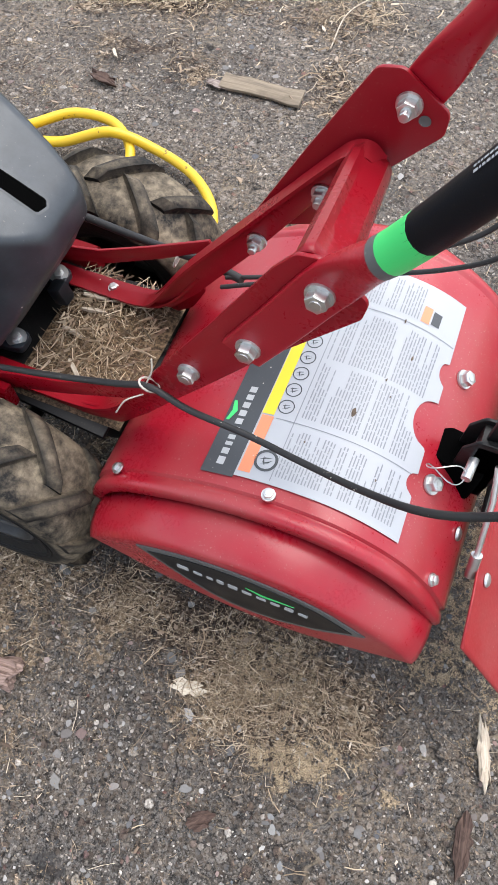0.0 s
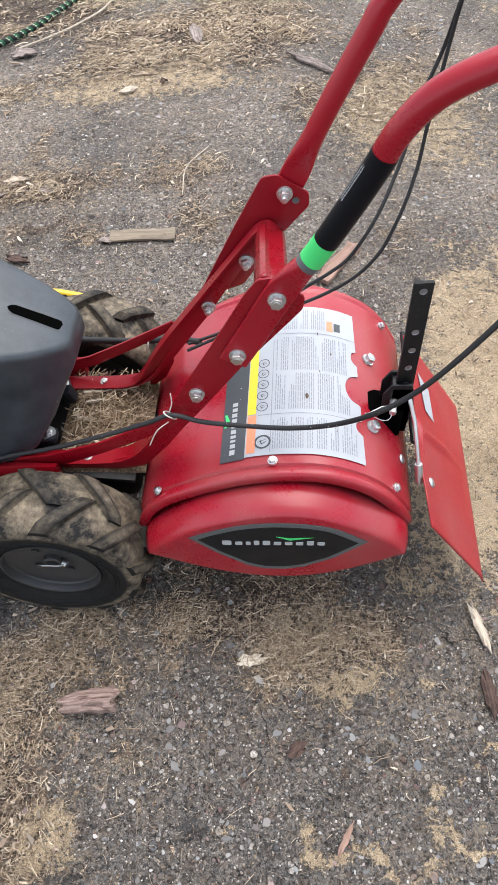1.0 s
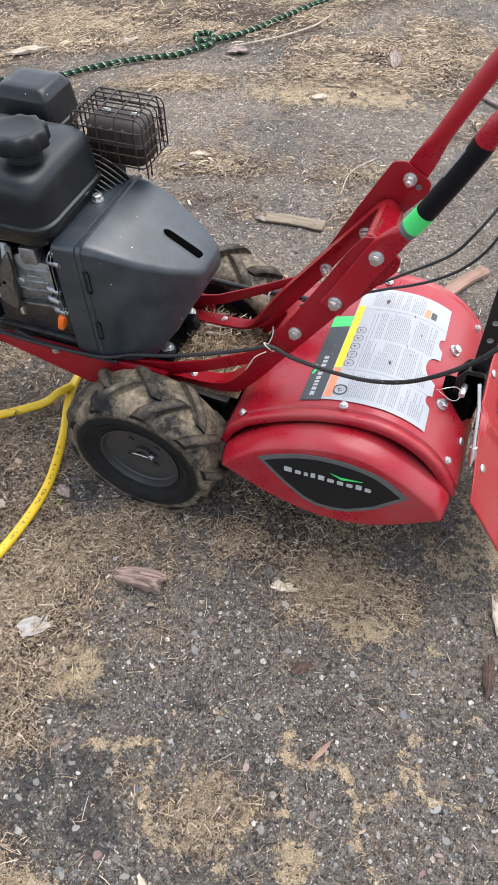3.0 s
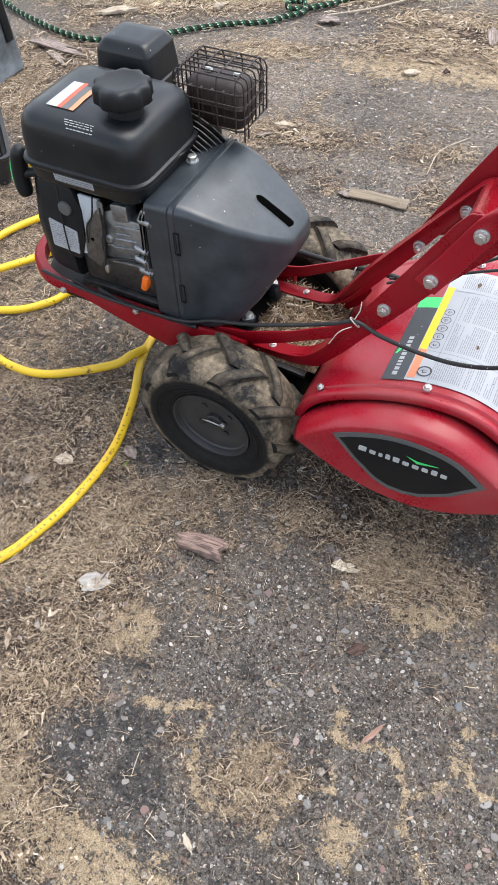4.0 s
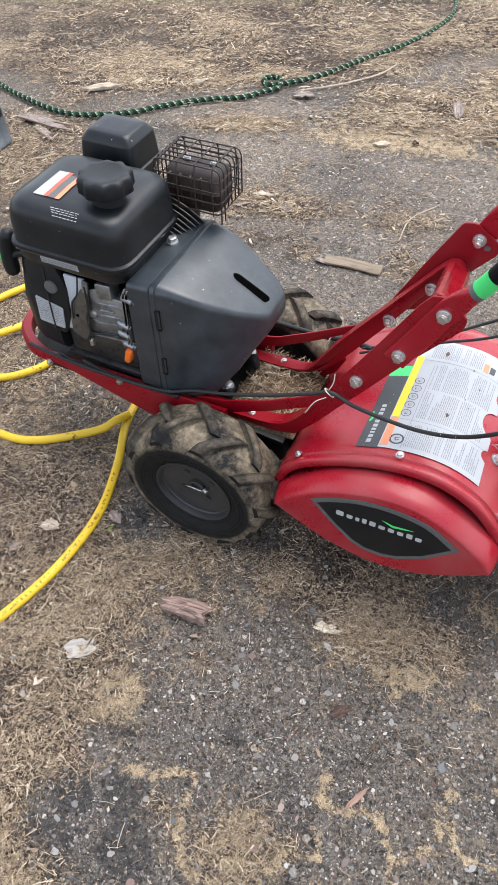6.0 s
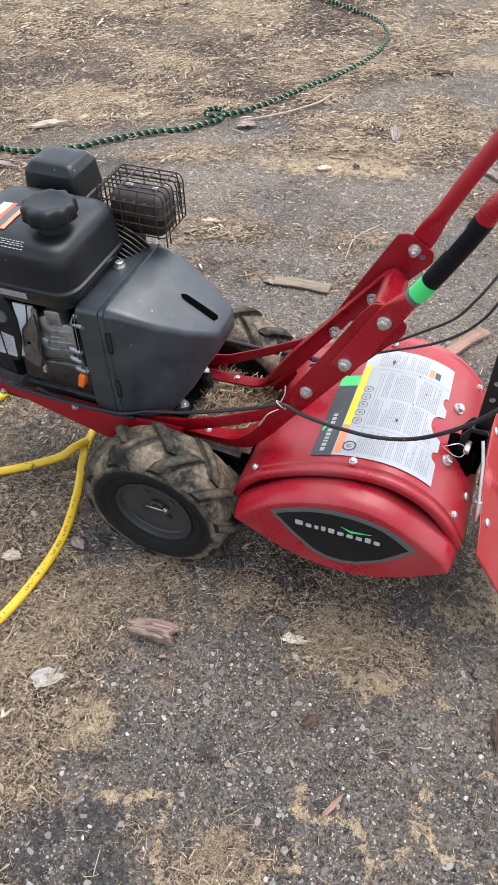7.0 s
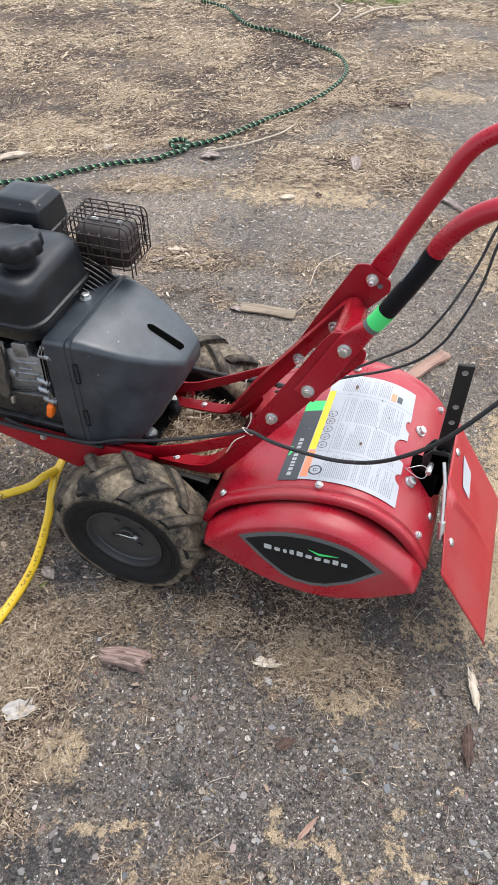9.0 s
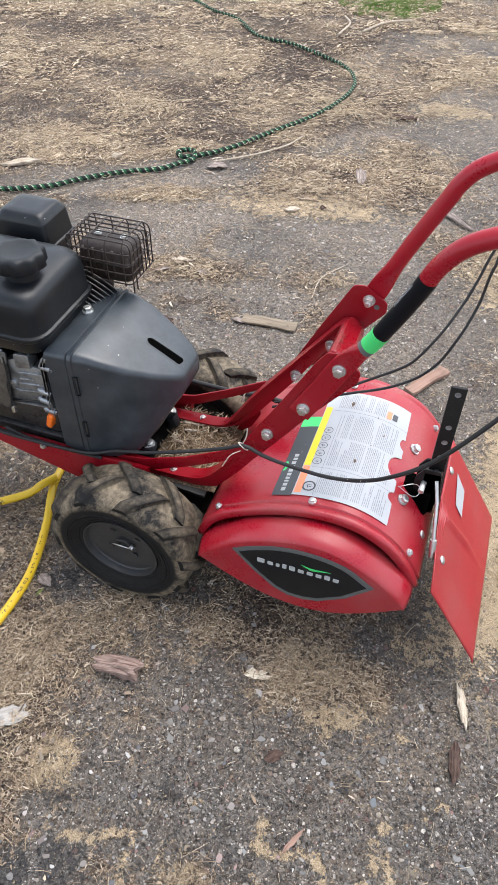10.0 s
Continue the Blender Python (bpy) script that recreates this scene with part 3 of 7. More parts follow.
rows = []
for f in (0.0, 0.03, 0.065, 0.10, 0.13, 0.15, 0.20, 0.25, 0.30, 0.35, 0.40, 0.45, 0.50, 0.55, 0.65, 0.8, 0.96, 0.985, 1.0):
    a = y_near + (0.170 * (0.13 - f) / 0.13 * 0.9 + 0.02 if f < 0.13 else 0.0)
    fold = 0.006 * max(0.0, (f - 0.96) / 0.04)
    rows.append([(0.566 + 0.133 * f + 0.84 * ridge(f, y) - fold * 0.4, y, 0.290 - 0.21 * f + 0.53 * ridge(f, y) - fold * 0.4) for y in [a + (y_far - a) * j_ / 60 for j_ in range(61)]])
loft(rows, False, False, bm)
flap = tpart("drag_flap", bm, RED_FLAP, "orange-red sheet-steel rear flap, faded and dusty", 50)
so = flap.modifiers.new("thickness", "SOLIDIFY")
so.thickness, so.offset = 0.0025, 0.0
fn = Vector((0.21, 0, 0.133)).normalized()


def on_flap(f, y, lift=0.0025):
    return Vector((0.566 + 0.133 * f, y, 0.290 - 0.21 * f)) + fn * lift


rows = []
for i in range(9):
    f = i / 8
    a, b = 0.165 + (0.34 - 0.165) * f, 0.233 + (0.37 - 0.233) * f
    ya, yb = 0.331 + (0.320 - 0.331) * f, 0.256 + (0.253 - 0.256) * f
    rows.append([on_flap(a, ya, 0.003), on_flap((a + b) / 2, (ya + yb) / 2, 0.003), on_flap(b, yb, 0.003)])
cpart("flap_label", loft(rows, False, False), WHITE, flap, "narrow white label")
cbolt(flap, on_flap(0.19, 0.105, 0.001), fn, DOME)
cbolt(flap, on_flap(0.06, 0.311, 0.001), fn, DOME)
hinge = tpart("flap_hinge", tube([(0.566, 0.16, 0.283), (0.566, 0.40, 0.283)], 0.005, 10), BLACK_METAL, "dark hinge rod of the flap")

# -- handle brackets --
Y_NEAR, Y_FAR = 0.121, 0.290
near_out = rounded([(-0.075, 0.262), (0.076, 0.273), (0.116, 0.288), (0.154, 0.331), (0.198, 0.416), (0.266, 0.535), (0.318, 0.630), (0.334, 0.652), (0.352, 0.655), (0.390, 0.626), (0.387, 0.606), (0.312, 0.509), (0.252, 0.422), (0.214, 0.369), (0.180, 0.318), (0.137, 0.264), (0.090, 0.251), (-0.075, 0.240)], [0.002, 0.02, 0.02, 0.03, 0.05, 0.05, 0.03, 0.010, 0.008, 0.012, 0.012, 0.03, 0.05, 0.05, 0.05, 0.02, 0.02, 0.002])
near = tpart("handle_bracket", plate(near_out, Y_NEAR + 0.001, Y_NEAR + 0.005, 0.001), RED_DARK, "red steel rail bent up into a bolted bracket plate")
far_low = rounded([(0.100, 0.285), (0.128, 0.284), (0.168, 0.333), (0.240, 0.437), (0.302, 0.536), (0.346, 0.575), (0.358, 0.592), (0.341, 0.606), (0.326, 0.602), (0.307, 0.580), (0.240, 0.489), (0.162, 0.382), (0.112, 0.308)], [0.01, 0.02, 0.03, 0.03, 0.02, 0.01, 0.008, 0.008, 0.008, 0.02, 0.03, 0.03, 0.02])
farl = tpart("arm_plate", plate(far_low, Y_FAR - 0.007, Y_FAR - 0.003, 0.001), RED_DARK, "red steel arm plate")
cpart("flange", strip(spline([(0.040, Y_FAR - 0.004, 0.2725), (0.084, Y_FAR - 0.006, 0.2790), (0.112, Y_FAR - 0.010, 0.303), (0.162, Y_FAR - 0.010, 0.384), (0.240, Y_FAR - 0.010, 0.491), (0.307, Y_FAR - 0.010, 0.582), (0.326, Y_FAR - 0.010, 0.604), (0.341, Y_FAR - 0.010, 0.608), (0.354, Y_FAR - 0.010, 0.598)], 6), (0, 1, 0), 0.020, 0.003), RED_DARK, farl, "", 40)
far_out = rounded([(0.225, 0.460), (0.300, 0.492), (0.358, 0.582), (0.394, 0.626), (0.394, 0.646), (0.352, 0.673), (0.332, 0.669), (0.285, 0.580)], [0.006, 0.02, 0.02, 0.010, 0.012, 0.012, 0.012, 0.02])
far = tpart("handle_bracket", plate(far_out, Y_FAR + 0.006, Y_FAR + 0.010, 0.001), RED_DARK, "red steel bracket plate")
# the saddle: a sheet folded across between the two sides, with a ridge along its front edge
rows = []
for i in range(15):
    t = i / 14
    y = Y_FAR - 0.0035 + (Y_NEAR + 0.0055 - Y_FAR + 0.0035) * t
    up = 0.046 * t
    over_ = 0.009 * t
    dip = 0.004 * math.sin(math.pi * t)
    rows.append([(0.3215 + over_, y, 0.588 + up), (0.3245 + over_, y, 0.598 + up), (0.3290 + over_, y, 0.6055 + up), (0.3345 + over_, y, 0.6080 + up), (0.3385 + over_, y, 0.6045 + up - dip), (0.3430 + over_, y, 0.6020 + up - dip), (0.3500 + over_, y, 0.6000 + up - dip), (0.3570 + over_, y, 0.5960 + up), (0.3605 + over_, y, 0.5890 + up), (0.3610 + over_, y, 0.5780 + up)])
saddle = tpart("saddle", loft(rows, False, False), RED_DARK, "folded red sheet joining both bracket sides", 28)
so = saddle.modifiers.new("thickness", "SOLIDIFY")
so.thickness, so.offset = 0.003, 0.0
cbolt(near, (0.241, Y_NEAR + 0.0005, 0.447), (0, -1, 0.05), BOLT, 12)
for at in ((0.245, 0.460), (0.307, 0.547)):
    cbolt(farl, (at[0], Y_FAR - 0.0075, at[1]), (0, -1, 0), NUT, rnd.uniform(0, 60))
cbolt(far, (0.362, Y_FAR + 0.0055, 0.646), (0, -1, 0), NUT, 20)
h = lathe([(0.0001, 0.0), (0.0042, 0.0), (0.0050, 0.0004)], 16)
bmesh.ops.transform(h, matrix=Matrix.Translation((0.3765, Y_FAR + 0.0057, 0.6355)) @ pose(0, 0, 0, 90, 0, 0), verts=h.verts)
cpart("hole", h, DECAL_GREY, far, "small drilled hole")

# -- handlebar tubes: their lower ends pressed flat and bolted to the brackets --
L_AX = [(0.297, 0.1185, 0.518), (0.3265, 0.1185, 0.572), (0.3565, 0.1185, 0.629), (0.378, 0.1190, 0.662), (0.400, 0.118, 0.692), (0.430, 0.110, 0.752), (0.455, 0.104, 0.806), (0.472, 0.100, 0.845), (0.500, 0.097, 0.880), (0.545, 0.095, 0.905), (0.62, 0.094, 0.932), (0.75, 0.092, 0.97), (0.95, 0.09, 1.02)]
R_AX = [(0.338, 0.3045, 0.604), (0.354, 0.3045, 0.630), (0.370, 0.3045, 0.658), (0.386, 0.303, 0.695), (0.420, 0.302, 0.770), (0.455, 0.303, 0.840), (0.468, 0.304, 0.866), (0.492, 0.305, 0.893), (0.545, 0.306, 0.922), (0.62, 0.308, 0.95), (0.75, 0.31, 0.985), (0.95, 0.312, 1.03)]


def pressed_tube(axis, flat_to, round_from, wide, thin, r, n=24):
    """A sweep that starts as a flat strap and swells into a round tube, by height."""
    pts = spline(axis, 8)
    rings = []
    for i, q in enumerate(pts):
        d = (pts[min(i + 1, len(pts) - 1)] - pts[max(i - 1, 0)]).normalized()
        v = Vector((0, 1, 0))
        v = (v - d * v.dot(d)).normalized()
        u = v.cross(d)
        f = min(1.0, max(0.0, (q.z - flat_to) / (round_from - flat_to)))
        f = f * f * (3 - 2 * f)
        a, b, e = wide + (r - wide) * f, thin + (r - thin) * f, 0.32 + 0.68 * f
        ring = []
        for k_ in range(n):
            t = 2 * math.pi * k_ / n
            c, s_ = math.cos(t), math.sin(t)
            ring.append(q + u * (a * math.copysign(abs(c) ** e, c)) + v * (b * math.copysign(abs(s_) ** e, s_)))
        rings.append(ring)
    return loft(rings)


left = tpart("handle_tube", pressed_tube(L_AX, 0.636, 0.686, 0.0195, 0.0036, 0.0136), RED, "bent red steel handle tube with a flattened end", 50)
tpart("handle_tube", pressed_tube(R_AX, 0.668, 0.725, 0.0185, 0.0036, 0.0136), RED, "bent red steel handle tube with a flattened end", 50)
for at in ((0.304, 0.533), (0.3565, 0.629)):
    cbolt(left, (at[0], 0.1148, at[1]), (0, -1, 0.05), BOLT, rnd.uniform(0, 60))
ax = spline(L_AX, 16)
cpart("black_sleeve", tube([q for q in ax if 0.708 < q.z < 0.822], 0.0143, 18), SLEEVE, left, "black wrap with tiny print", 60)
cpart("green_band", tube([q for q in ax if 0.684 < q.z < 0.713], 0.0145, 18), GREEN, left, "bright green band", 60)
cpart("grey_ring", tube([q for q in ax if 0.676 < q.z < 0.690], 0.0143, 18), DECAL_GREY, left, "", 60)
bm = bmesh.new()
a, b = Vector((0.428, 0.106, 0.752)), Vector((0.4545, 0.1, 0.806))
d = (b - a).normalized()
side = Vector((-0.75, -0.55, 0.38))
side = (side - d * side.dot(d)).normalized()
over = side.cross(d)
base_a = Vector((0.436, 0.1085, 0.766))
base_b = Vector((0.455, 0.104, 0.806))
for row in range(2):
    run = 0.0
    while run < 0.98:
        w = rnd.uniform(0.03, 0.08)
        ang = 0.10 + row * 0.20
        o = side * math.cos(ang) + over * math.sin(ang)
        o2 = side * math.cos(ang + 0.095) + over * math.sin(ang + 0.095)
        e = min(1.0, run + w)
        bm.faces.new([bm.verts.new(base_a.lerp(base_b, t_) + s_ * 0.0148) for t_, s_ in ((run, o), (e, o), (e, o2), (run, o2))])
        run += w + 0.018
cpart("sleeve_print", bm, WHITE, left, "plain pale bars of print", 0)

# -- side rails behind the engine: an upper flat bar and a lower angle that bends up into the bracket --
for y, s, bar_o in (
    (0.118, 1, [(-0.075, 0.256), (-0.075, 0.290), (-0.012, 0.301), (0.077, 0.337), (0.150, 0.378), (0.196, 0.408), (0.204, 0.398), (0.163, 0.358), (0.075, 0.309), (-0.013, 0.268)]),
    (0.306, -1, [(-0.075, 0.262), (-0.075, 0.292), (0.02, 0.318), (0.09, 0.354), (0.177, 0.403), (0.184, 0.390), (0.116, 0.346), (0.03, 0.298)]),
):
    if s < 0:
        web = rounded([(-0.075, 0.232), (0.112, 0.238), (0.150, 0.272), (0.172, 0.318), (0.150, 0.330), (0.105, 0.264), (-0.075, 0.268)], [0.002, 0.05, 0.03, 0.01, 0.01, 0.03, 0.002])
        rail = tpart("lower_rail", plate(web, y - 0.002, y + 0.002, 0.001), RED_DARK, "bent red steel rail")
    else:
        rail = near
    cpart("flange", strip(spline([(-0.075, y + 0.014 * s, 0.268), (0.03, y + 0.014 * s, 0.2695), (0.086, y + 0.014 * s, 0.2745), (0.118, y + 0.014 * s, 0.289), (0.146, y + 0.012 * s, 0.321), (0.172, y + 0.010 * s, 0.364)], 5), (0, 1, 0), 0.028, 0.0035), RED_DARK, rail, "", 50)
    cbolt(rail, (0.041, y + 0.014 * s, 0.2715), (0, 0, 1), BOLT_SMALL, 15)
    tpart("upper_rail", plate(bar_o, y - 0.004 * s - 0.002, y - 0.004 * s + 0.002, 0.001), RED_DARK, "red flat-steel rail")

# -- front tub that carries the engine --
def tub_plan(inset, n=14):
    """The plan of the tub: two straight sides joined by a rounded front."""
    ya, yb, xf = 0.092 + inset, 0.338 - inset, -0.530 + inset
    r = 0.105
    pts = [(-0.44 * i / 12, ya) for i in range(12)]
    for i in range(n + 1):
        a = math.pi / 2 * i / n
        pts.append((xf + r - r * math.sin(a), ya + r - r * math.cos(a)))
    for i in range(n + 1):
        a = math.pi / 2 * i / n
        pts.append((xf + r - r * math.cos(a), yb - r + r * math.sin(a)))
    return pts + [(-0.44 * i / 12, yb) for i in range(11, -1, -1)]


def tub_low(x):
    return 0.272 - 0.068 * min(1, max(0, (x + 0.38) / 0.24)) + 0.045 * max(0, (x + 0.10) / 0.10)


def tub_top(x):
    return 0.288 + 0.012 * min(1, max(0, (-0.42 - x) / 0.08)) 


outer, inn = tub_plan(0.0), tub_plan(0.016)
rows = []
for (xo, yo), (xi, yi) in zip(outer, inn):
    zt, zl = tub_top(xo), tub_low(xo)
    rows.append([(xi, yi, zt - 0.012), (xi, yi, zt), ((xo * 2 + xi) / 3, (yo * 2 + yi) / 3, zt + 0.004), (xo, yo, zt - 0.004), (xo, yo, zl), (xi, yi, zl)])
tub = tpart("engine_cradle", loft(rows, True, True), RED_DARK, "dark red steel cradle with a rounded front", 50)
cpart("deck", plate([(0.12, 0.100), (0.12, 0.330)] + [(x, y) for x, y in inn[::-1]], 0.244, 0.252, 0.001, None, "xy"), BLACK_METAL, tub, "dark deck under the engine")
cbolt(tub, (-0.41, 0.0915, 0.272), (0, -1, 0), BOLT_SMALL)
cbolt(tub, (-0.235, 0.0915, 0.284), (0, -1, 0), BOLT_SMALL)
axle_box = tpart("gear_case", box(0.16, 0.13, 0.13, (0.02, MID, 0.175), 0.02, 3), BLACK_METAL, "black gear case between the wheels")
cpart("axle", cyl(0.012, 0.012, 0.40, aim((-0.018, MID, 0.165), (0, 1, 0)), 16), BLACK_METAL, axle_box)
tpart("tine_case", box(0.30, 0.07, 0.12, (0.22, MID, 0.19), 0.02, 3), BLACK_METAL, "black chain case running back under the hood")

# -- wheels: ribbed tyre, dished rim, hub and pin --
W_HALF = [(0.0795, 0.040), (0.0825, 0.0455), (0.0855, 0.0475), (0.0885, 0.0475), (0.0945, 0.0510), (0.106, 0.0565), (0.122, 0.0592), (0.133, 0.0585), (0.1420, 0.0540), (0.1485, 0.0430), (0.1520, 0.026)]
W_PROF = [(a, -b) for a, b in W_HALF] + [(0.1530, 0.0)] + W_HALF[::-1]


def tyre_r(w):
    for (ra, a), (rb, b) in zip(W_PROF[7:15], W_PROF[8:16]):
        if a <= w <= b:
            return ra + (rb - ra) * (w - a) / (b - a)
    return 0.130


def wheel_mesh():
    bm = lathe(W_PROF, 64)
    tread = bm.verts.layers.float.new("tread")
    for q in bm.verts:
        q[tread] = 1.0 if math.hypot(q.co.x, q.co.y) > 0.126 else 0.0
    # chevron lugs: each runs from the shoulder to just past the middle, swept back
    n = 10
    for i in range(n):
        for sgn in (-1, 1):
            a0 = 2 * math.pi * (i + (0.5 if sgn > 0 else 0)) / n
            grid = []
            for j in range(7):
                f = j / 6
                w = sgn * (0.0565 - f * 0.068)
                mid = a0 + f * 0.42
                half = 0.098 - 0.022 * f
                ring = []
                for off, hh in ((-half * 1.25, -0.003), (-half * 0.92, 0.0128), (-half * 0.3, 0.0145), (half * 0.3, 0.0145), (half * 0.92, 0.0128), (half * 1.25, -0.003)):
                    ends = 0.55 if j == 0 else (0.4 if j == 6 else 1.0)
                    rr = tyre_r(max(-0.054, min(0.054, w))) + (hh * ends if hh > 0 else hh)
                    if j == 0:
                        rr -= 0.004
                    ring.append((rr * math.cos(mid + off), rr * math.sin(mid + off), w))
                grid.append(ring)
            first = len(bm.verts)
            loft(grid, False, False, bm)
            bm.verts.ensure_lookup_table()
            for c_ in range(first, len(bm.verts)):
                bm.verts[c_][tread] = (0.85, 0.30, 0.58, 0.58, 0.30, 0.85)[(c_ - first) % 6]
            vs = [bm.verts.new(q) for q in grid[0]]
            bm.faces.new(vs)
            vs2 = [bm.verts.new(q) for q in grid[-1]]
            bm.faces.new(vs2)
    bm.verts.ensure_lookup_table()
    for q in bm.verts:
        if math.hypot(q.co.x, q.co.y) < 0.127:
            q[tread] = 0.0
    return mesh_of(bm, "wheel", 40)


def rim_bm():
    bm = lathe([(0.0795, -0.040), (0.0825, -0.0475), (0.0817, -0.0493), (0.0793, -0.0485), (0.0773, -0.0435), (0.0760, -0.037), (0.0730, -0.0345), (0.064, -0.034), (0.052, -0.031), (0.040, -0.0265), (0.026, -0.0255), (0.0001, -0.0255)], 56)
    for i in range(4):
        a = math.pi / 2 * i + 0.5
        cyl(0.0062, 0.0062, 0.003, pose(0.038 * math.cos(a), 0.038 * math.sin(a), -0.0295), 10, bm)
    return bm


WHEEL = wheel_mesh()
WHEEL.materials.append(RUBBER)
for y, flip, spin in ((0.026, 0, 27), (0.424, 180, 40)):
    w = new("wheel", WHEEL)
    tagged(w, "black lugged pneumatic tyre caked with tan dust")
    w.parent = tiller
    w.matrix_parent_inverse = tiller.matrix_world.inverted()
    w.matrix_basis = Matrix.Translation((-0.018, y, 0.1655)) @ pose(0, 0, 0, -90 + flip, 0, 0) @ pose(0, 0, 0, 0, 0, spin)
    for nm, bmx, mt, lb in (("rim", rim_bm(), RIM, "dull black dished steel rim"), ("hub", lathe([(0.0165, -0.024), (0.0165, -0.034), (0.0150, -0.0355), (0.0105, -0.0355), (0.0100, -0.028), (0.0001, -0.028)], 24), RIM, "black hub tube")):
        ob = part(nm, bmx, mt, w, lb)
    for rr, ww in ((0.0915, 0.0492), (0.1060, 0.0568), (0.1125, 0.0582)):
        ob = part("sidewall_rib", lathe([(rr - 0.0014, -ww + 0.001), (rr - 0.0006, -ww - 0.0010), (rr + 0.0006, -ww - 0.0012), (rr + 0.0014, -ww + 0.0008)], 56), RUBBER, w)
    un = pose(0, 0, 0, 0, 0, -spin)
    ob = part("hub_pin", cyl(0.0055, 0.0055, 0.010, un @ aim((0.020, 0.002, -0.033), (1, 0.1, -0.6)), 10, None, 0.0012), ZINC, w, "zinc pin end at the hub")
    cl = tube(spline([un @ Vector(q) for q in ((0.022, 0.002, -0.036), (0.012, -0.006, -0.042), (-0.002, -0.010, -0.044), (-0.016, -0.006, -0.042), (-0.023, 0.002, -0.037))], 5), 0.0014, 8)
    ob = part("hub_clip", cl, ZINC, w, "bent wire clip")

# -- engine --
ENG = Matrix.Translation((-0.28, 0.19, 0)) @ pose(0, 0, 0, 0, 0, 0) @ Matrix.Translation((0.28, -0.19, 0))


def epart(name, bm, material, label="", smooth=35):
    bmesh.ops.transform(bm, matrix=ENG, verts=bm.verts)
    return tpart(name, bm, material, label, smooth)


def esub(name, bm, material, parent, label="", smooth=35):
    bmesh.ops.transform(bm, matrix=ENG, verts=bm.verts)
    return cpart(name, bm, material, parent, label, smooth)


def ebolt(parent, at, way, me=None, turn=0):
    return cbolt(parent, ENG @ Vector(at), ENG.to_3x3() @ Vector(way), me, turn)


def round_rect(cx, cy, sx, sy, r, z, seg=6):
    pts = rounded([(cx - sx / 2, cy - sy / 2), (cx + sx / 2, cy - sy / 2), (cx + sx / 2, cy + sy / 2), (cx - sx / 2, cy + sy / 2)], r, seg)
    return [(a, b, z) for a, b in pts]


# fuel tank: domed shell over a flanged tray
TX, TY = -0.300, 0.194
rings = []
for z, sx, sy, r in ((0.520, 0.205, 0.175, 0.035), (0.525, 0.226, 0.196, 0.040), (0.532, 0.236, 0.206, 0.042), (0.5545, 0.240, 0.210, 0.042), (0.5565, 0.251, 0.221, 0.046), (0.5605, 0.254, 0.224, 0.046), (0.5650, 0.252, 0.222, 0.046), (0.5670, 0.243, 0.213, 0.046), (0.572, 0.241, 0.211, 0.044), (0.605, 0.238, 0.208, 0.042), (0.622, 0.234, 0.204, 0.042), (0.633, 0.227, 0.197, 0.042), (0.640, 0.215, 0.185, 0.040), (0.6445, 0.196, 0.166, 0.036), (0.648, 0.160, 0.130, 0.030), (0.6495, 0.080, 0.060, 0.020)):
    rings.append(round_rect(TX, TY, sx, sy, r, z))
tank = epart("fuel_tank", loft(rings), TANK, "glossy black fuel tank with a pressed seam", 50)
bm = bmesh.new()
CX, CY = -0.236, 0.164
cyl(0.030, 0.028, 0.022, pose(CX, CY, 0.655), 24, bm)
esub("filler_neck", bm, BLACK, tank)
n = 60
rings = []
for z, r, wob in ((0.6665, 0.034, 0.0), (0.6675, 0.0435, 0.5), (0.6705, 0.0455, 1.0), (0.6905, 0.0445, 1.0), (0.6945, 0.0425, 0.9), (0.6962, 0.038, 0.4), (0.6968, 0.031, 0.0), (0.6955, 0.028, 0.0), (0.6955, 0.004, 0.0)):
    rings.append([(CX + (r + 0.0030 * wob * math.sin(10 * 2 * math.pi * k / n)) * math.cos(2 * math.pi * k / n), CY + (r + 0.0030 * wob * math.sin(10 * 2 * math.pi * k / n)) * math.sin(2 * math.pi * k / n), z) for k in range(n)])
cap = esub("fuel_cap", loft(rings), BLACK, tank, "black scalloped fuel cap", 50)


def flat_quad(corners, lift=0.0):
    bm = bmesh.new()
    bm.faces.new([bm.verts.new(Vector(c) + Vector((0, 0, lift))) for c in corners])
    return bm


TANK_RINGS = [(0.6495, 0.040, 0.030), (0.648, 0.080, 0.065), (0.6445, 0.098, 0.083), (0.640, 0.1075, 0.0925), (0.633, 0.1135, 0.0985), (0.622, 0.117, 0.102), (0.605, 0.119, 0.104)]


def tank_z(x, y):
    dx, dy = abs(x - TX), abs(y - TY)
    last = None
    for z, hx, hy in TANK_RINGS:
        f = max(dx / hx, dy / hy)
        if f <= 1:
            if last is None:
                return z
            return z + (last[0] - z) * (1 - f) / max(1e-6, last[1] - f)
        last = (z, f)
    return 0.60


def tank_sticker(name, x0, x1, y0, y1, material, label="", lift=0.0016):
    rows = [[(x0 + (x1 - x0) * i / 10, y0 + (y1 - y0) * j / 10, tank_z(x0 + (x1 - x0) * i / 10, y0 + (y1 - y0) * j / 10) + lift) for j in range(11)] for i in range(11)]
    return esub(name, loft(rows, False, False), material, tank, label, 60)


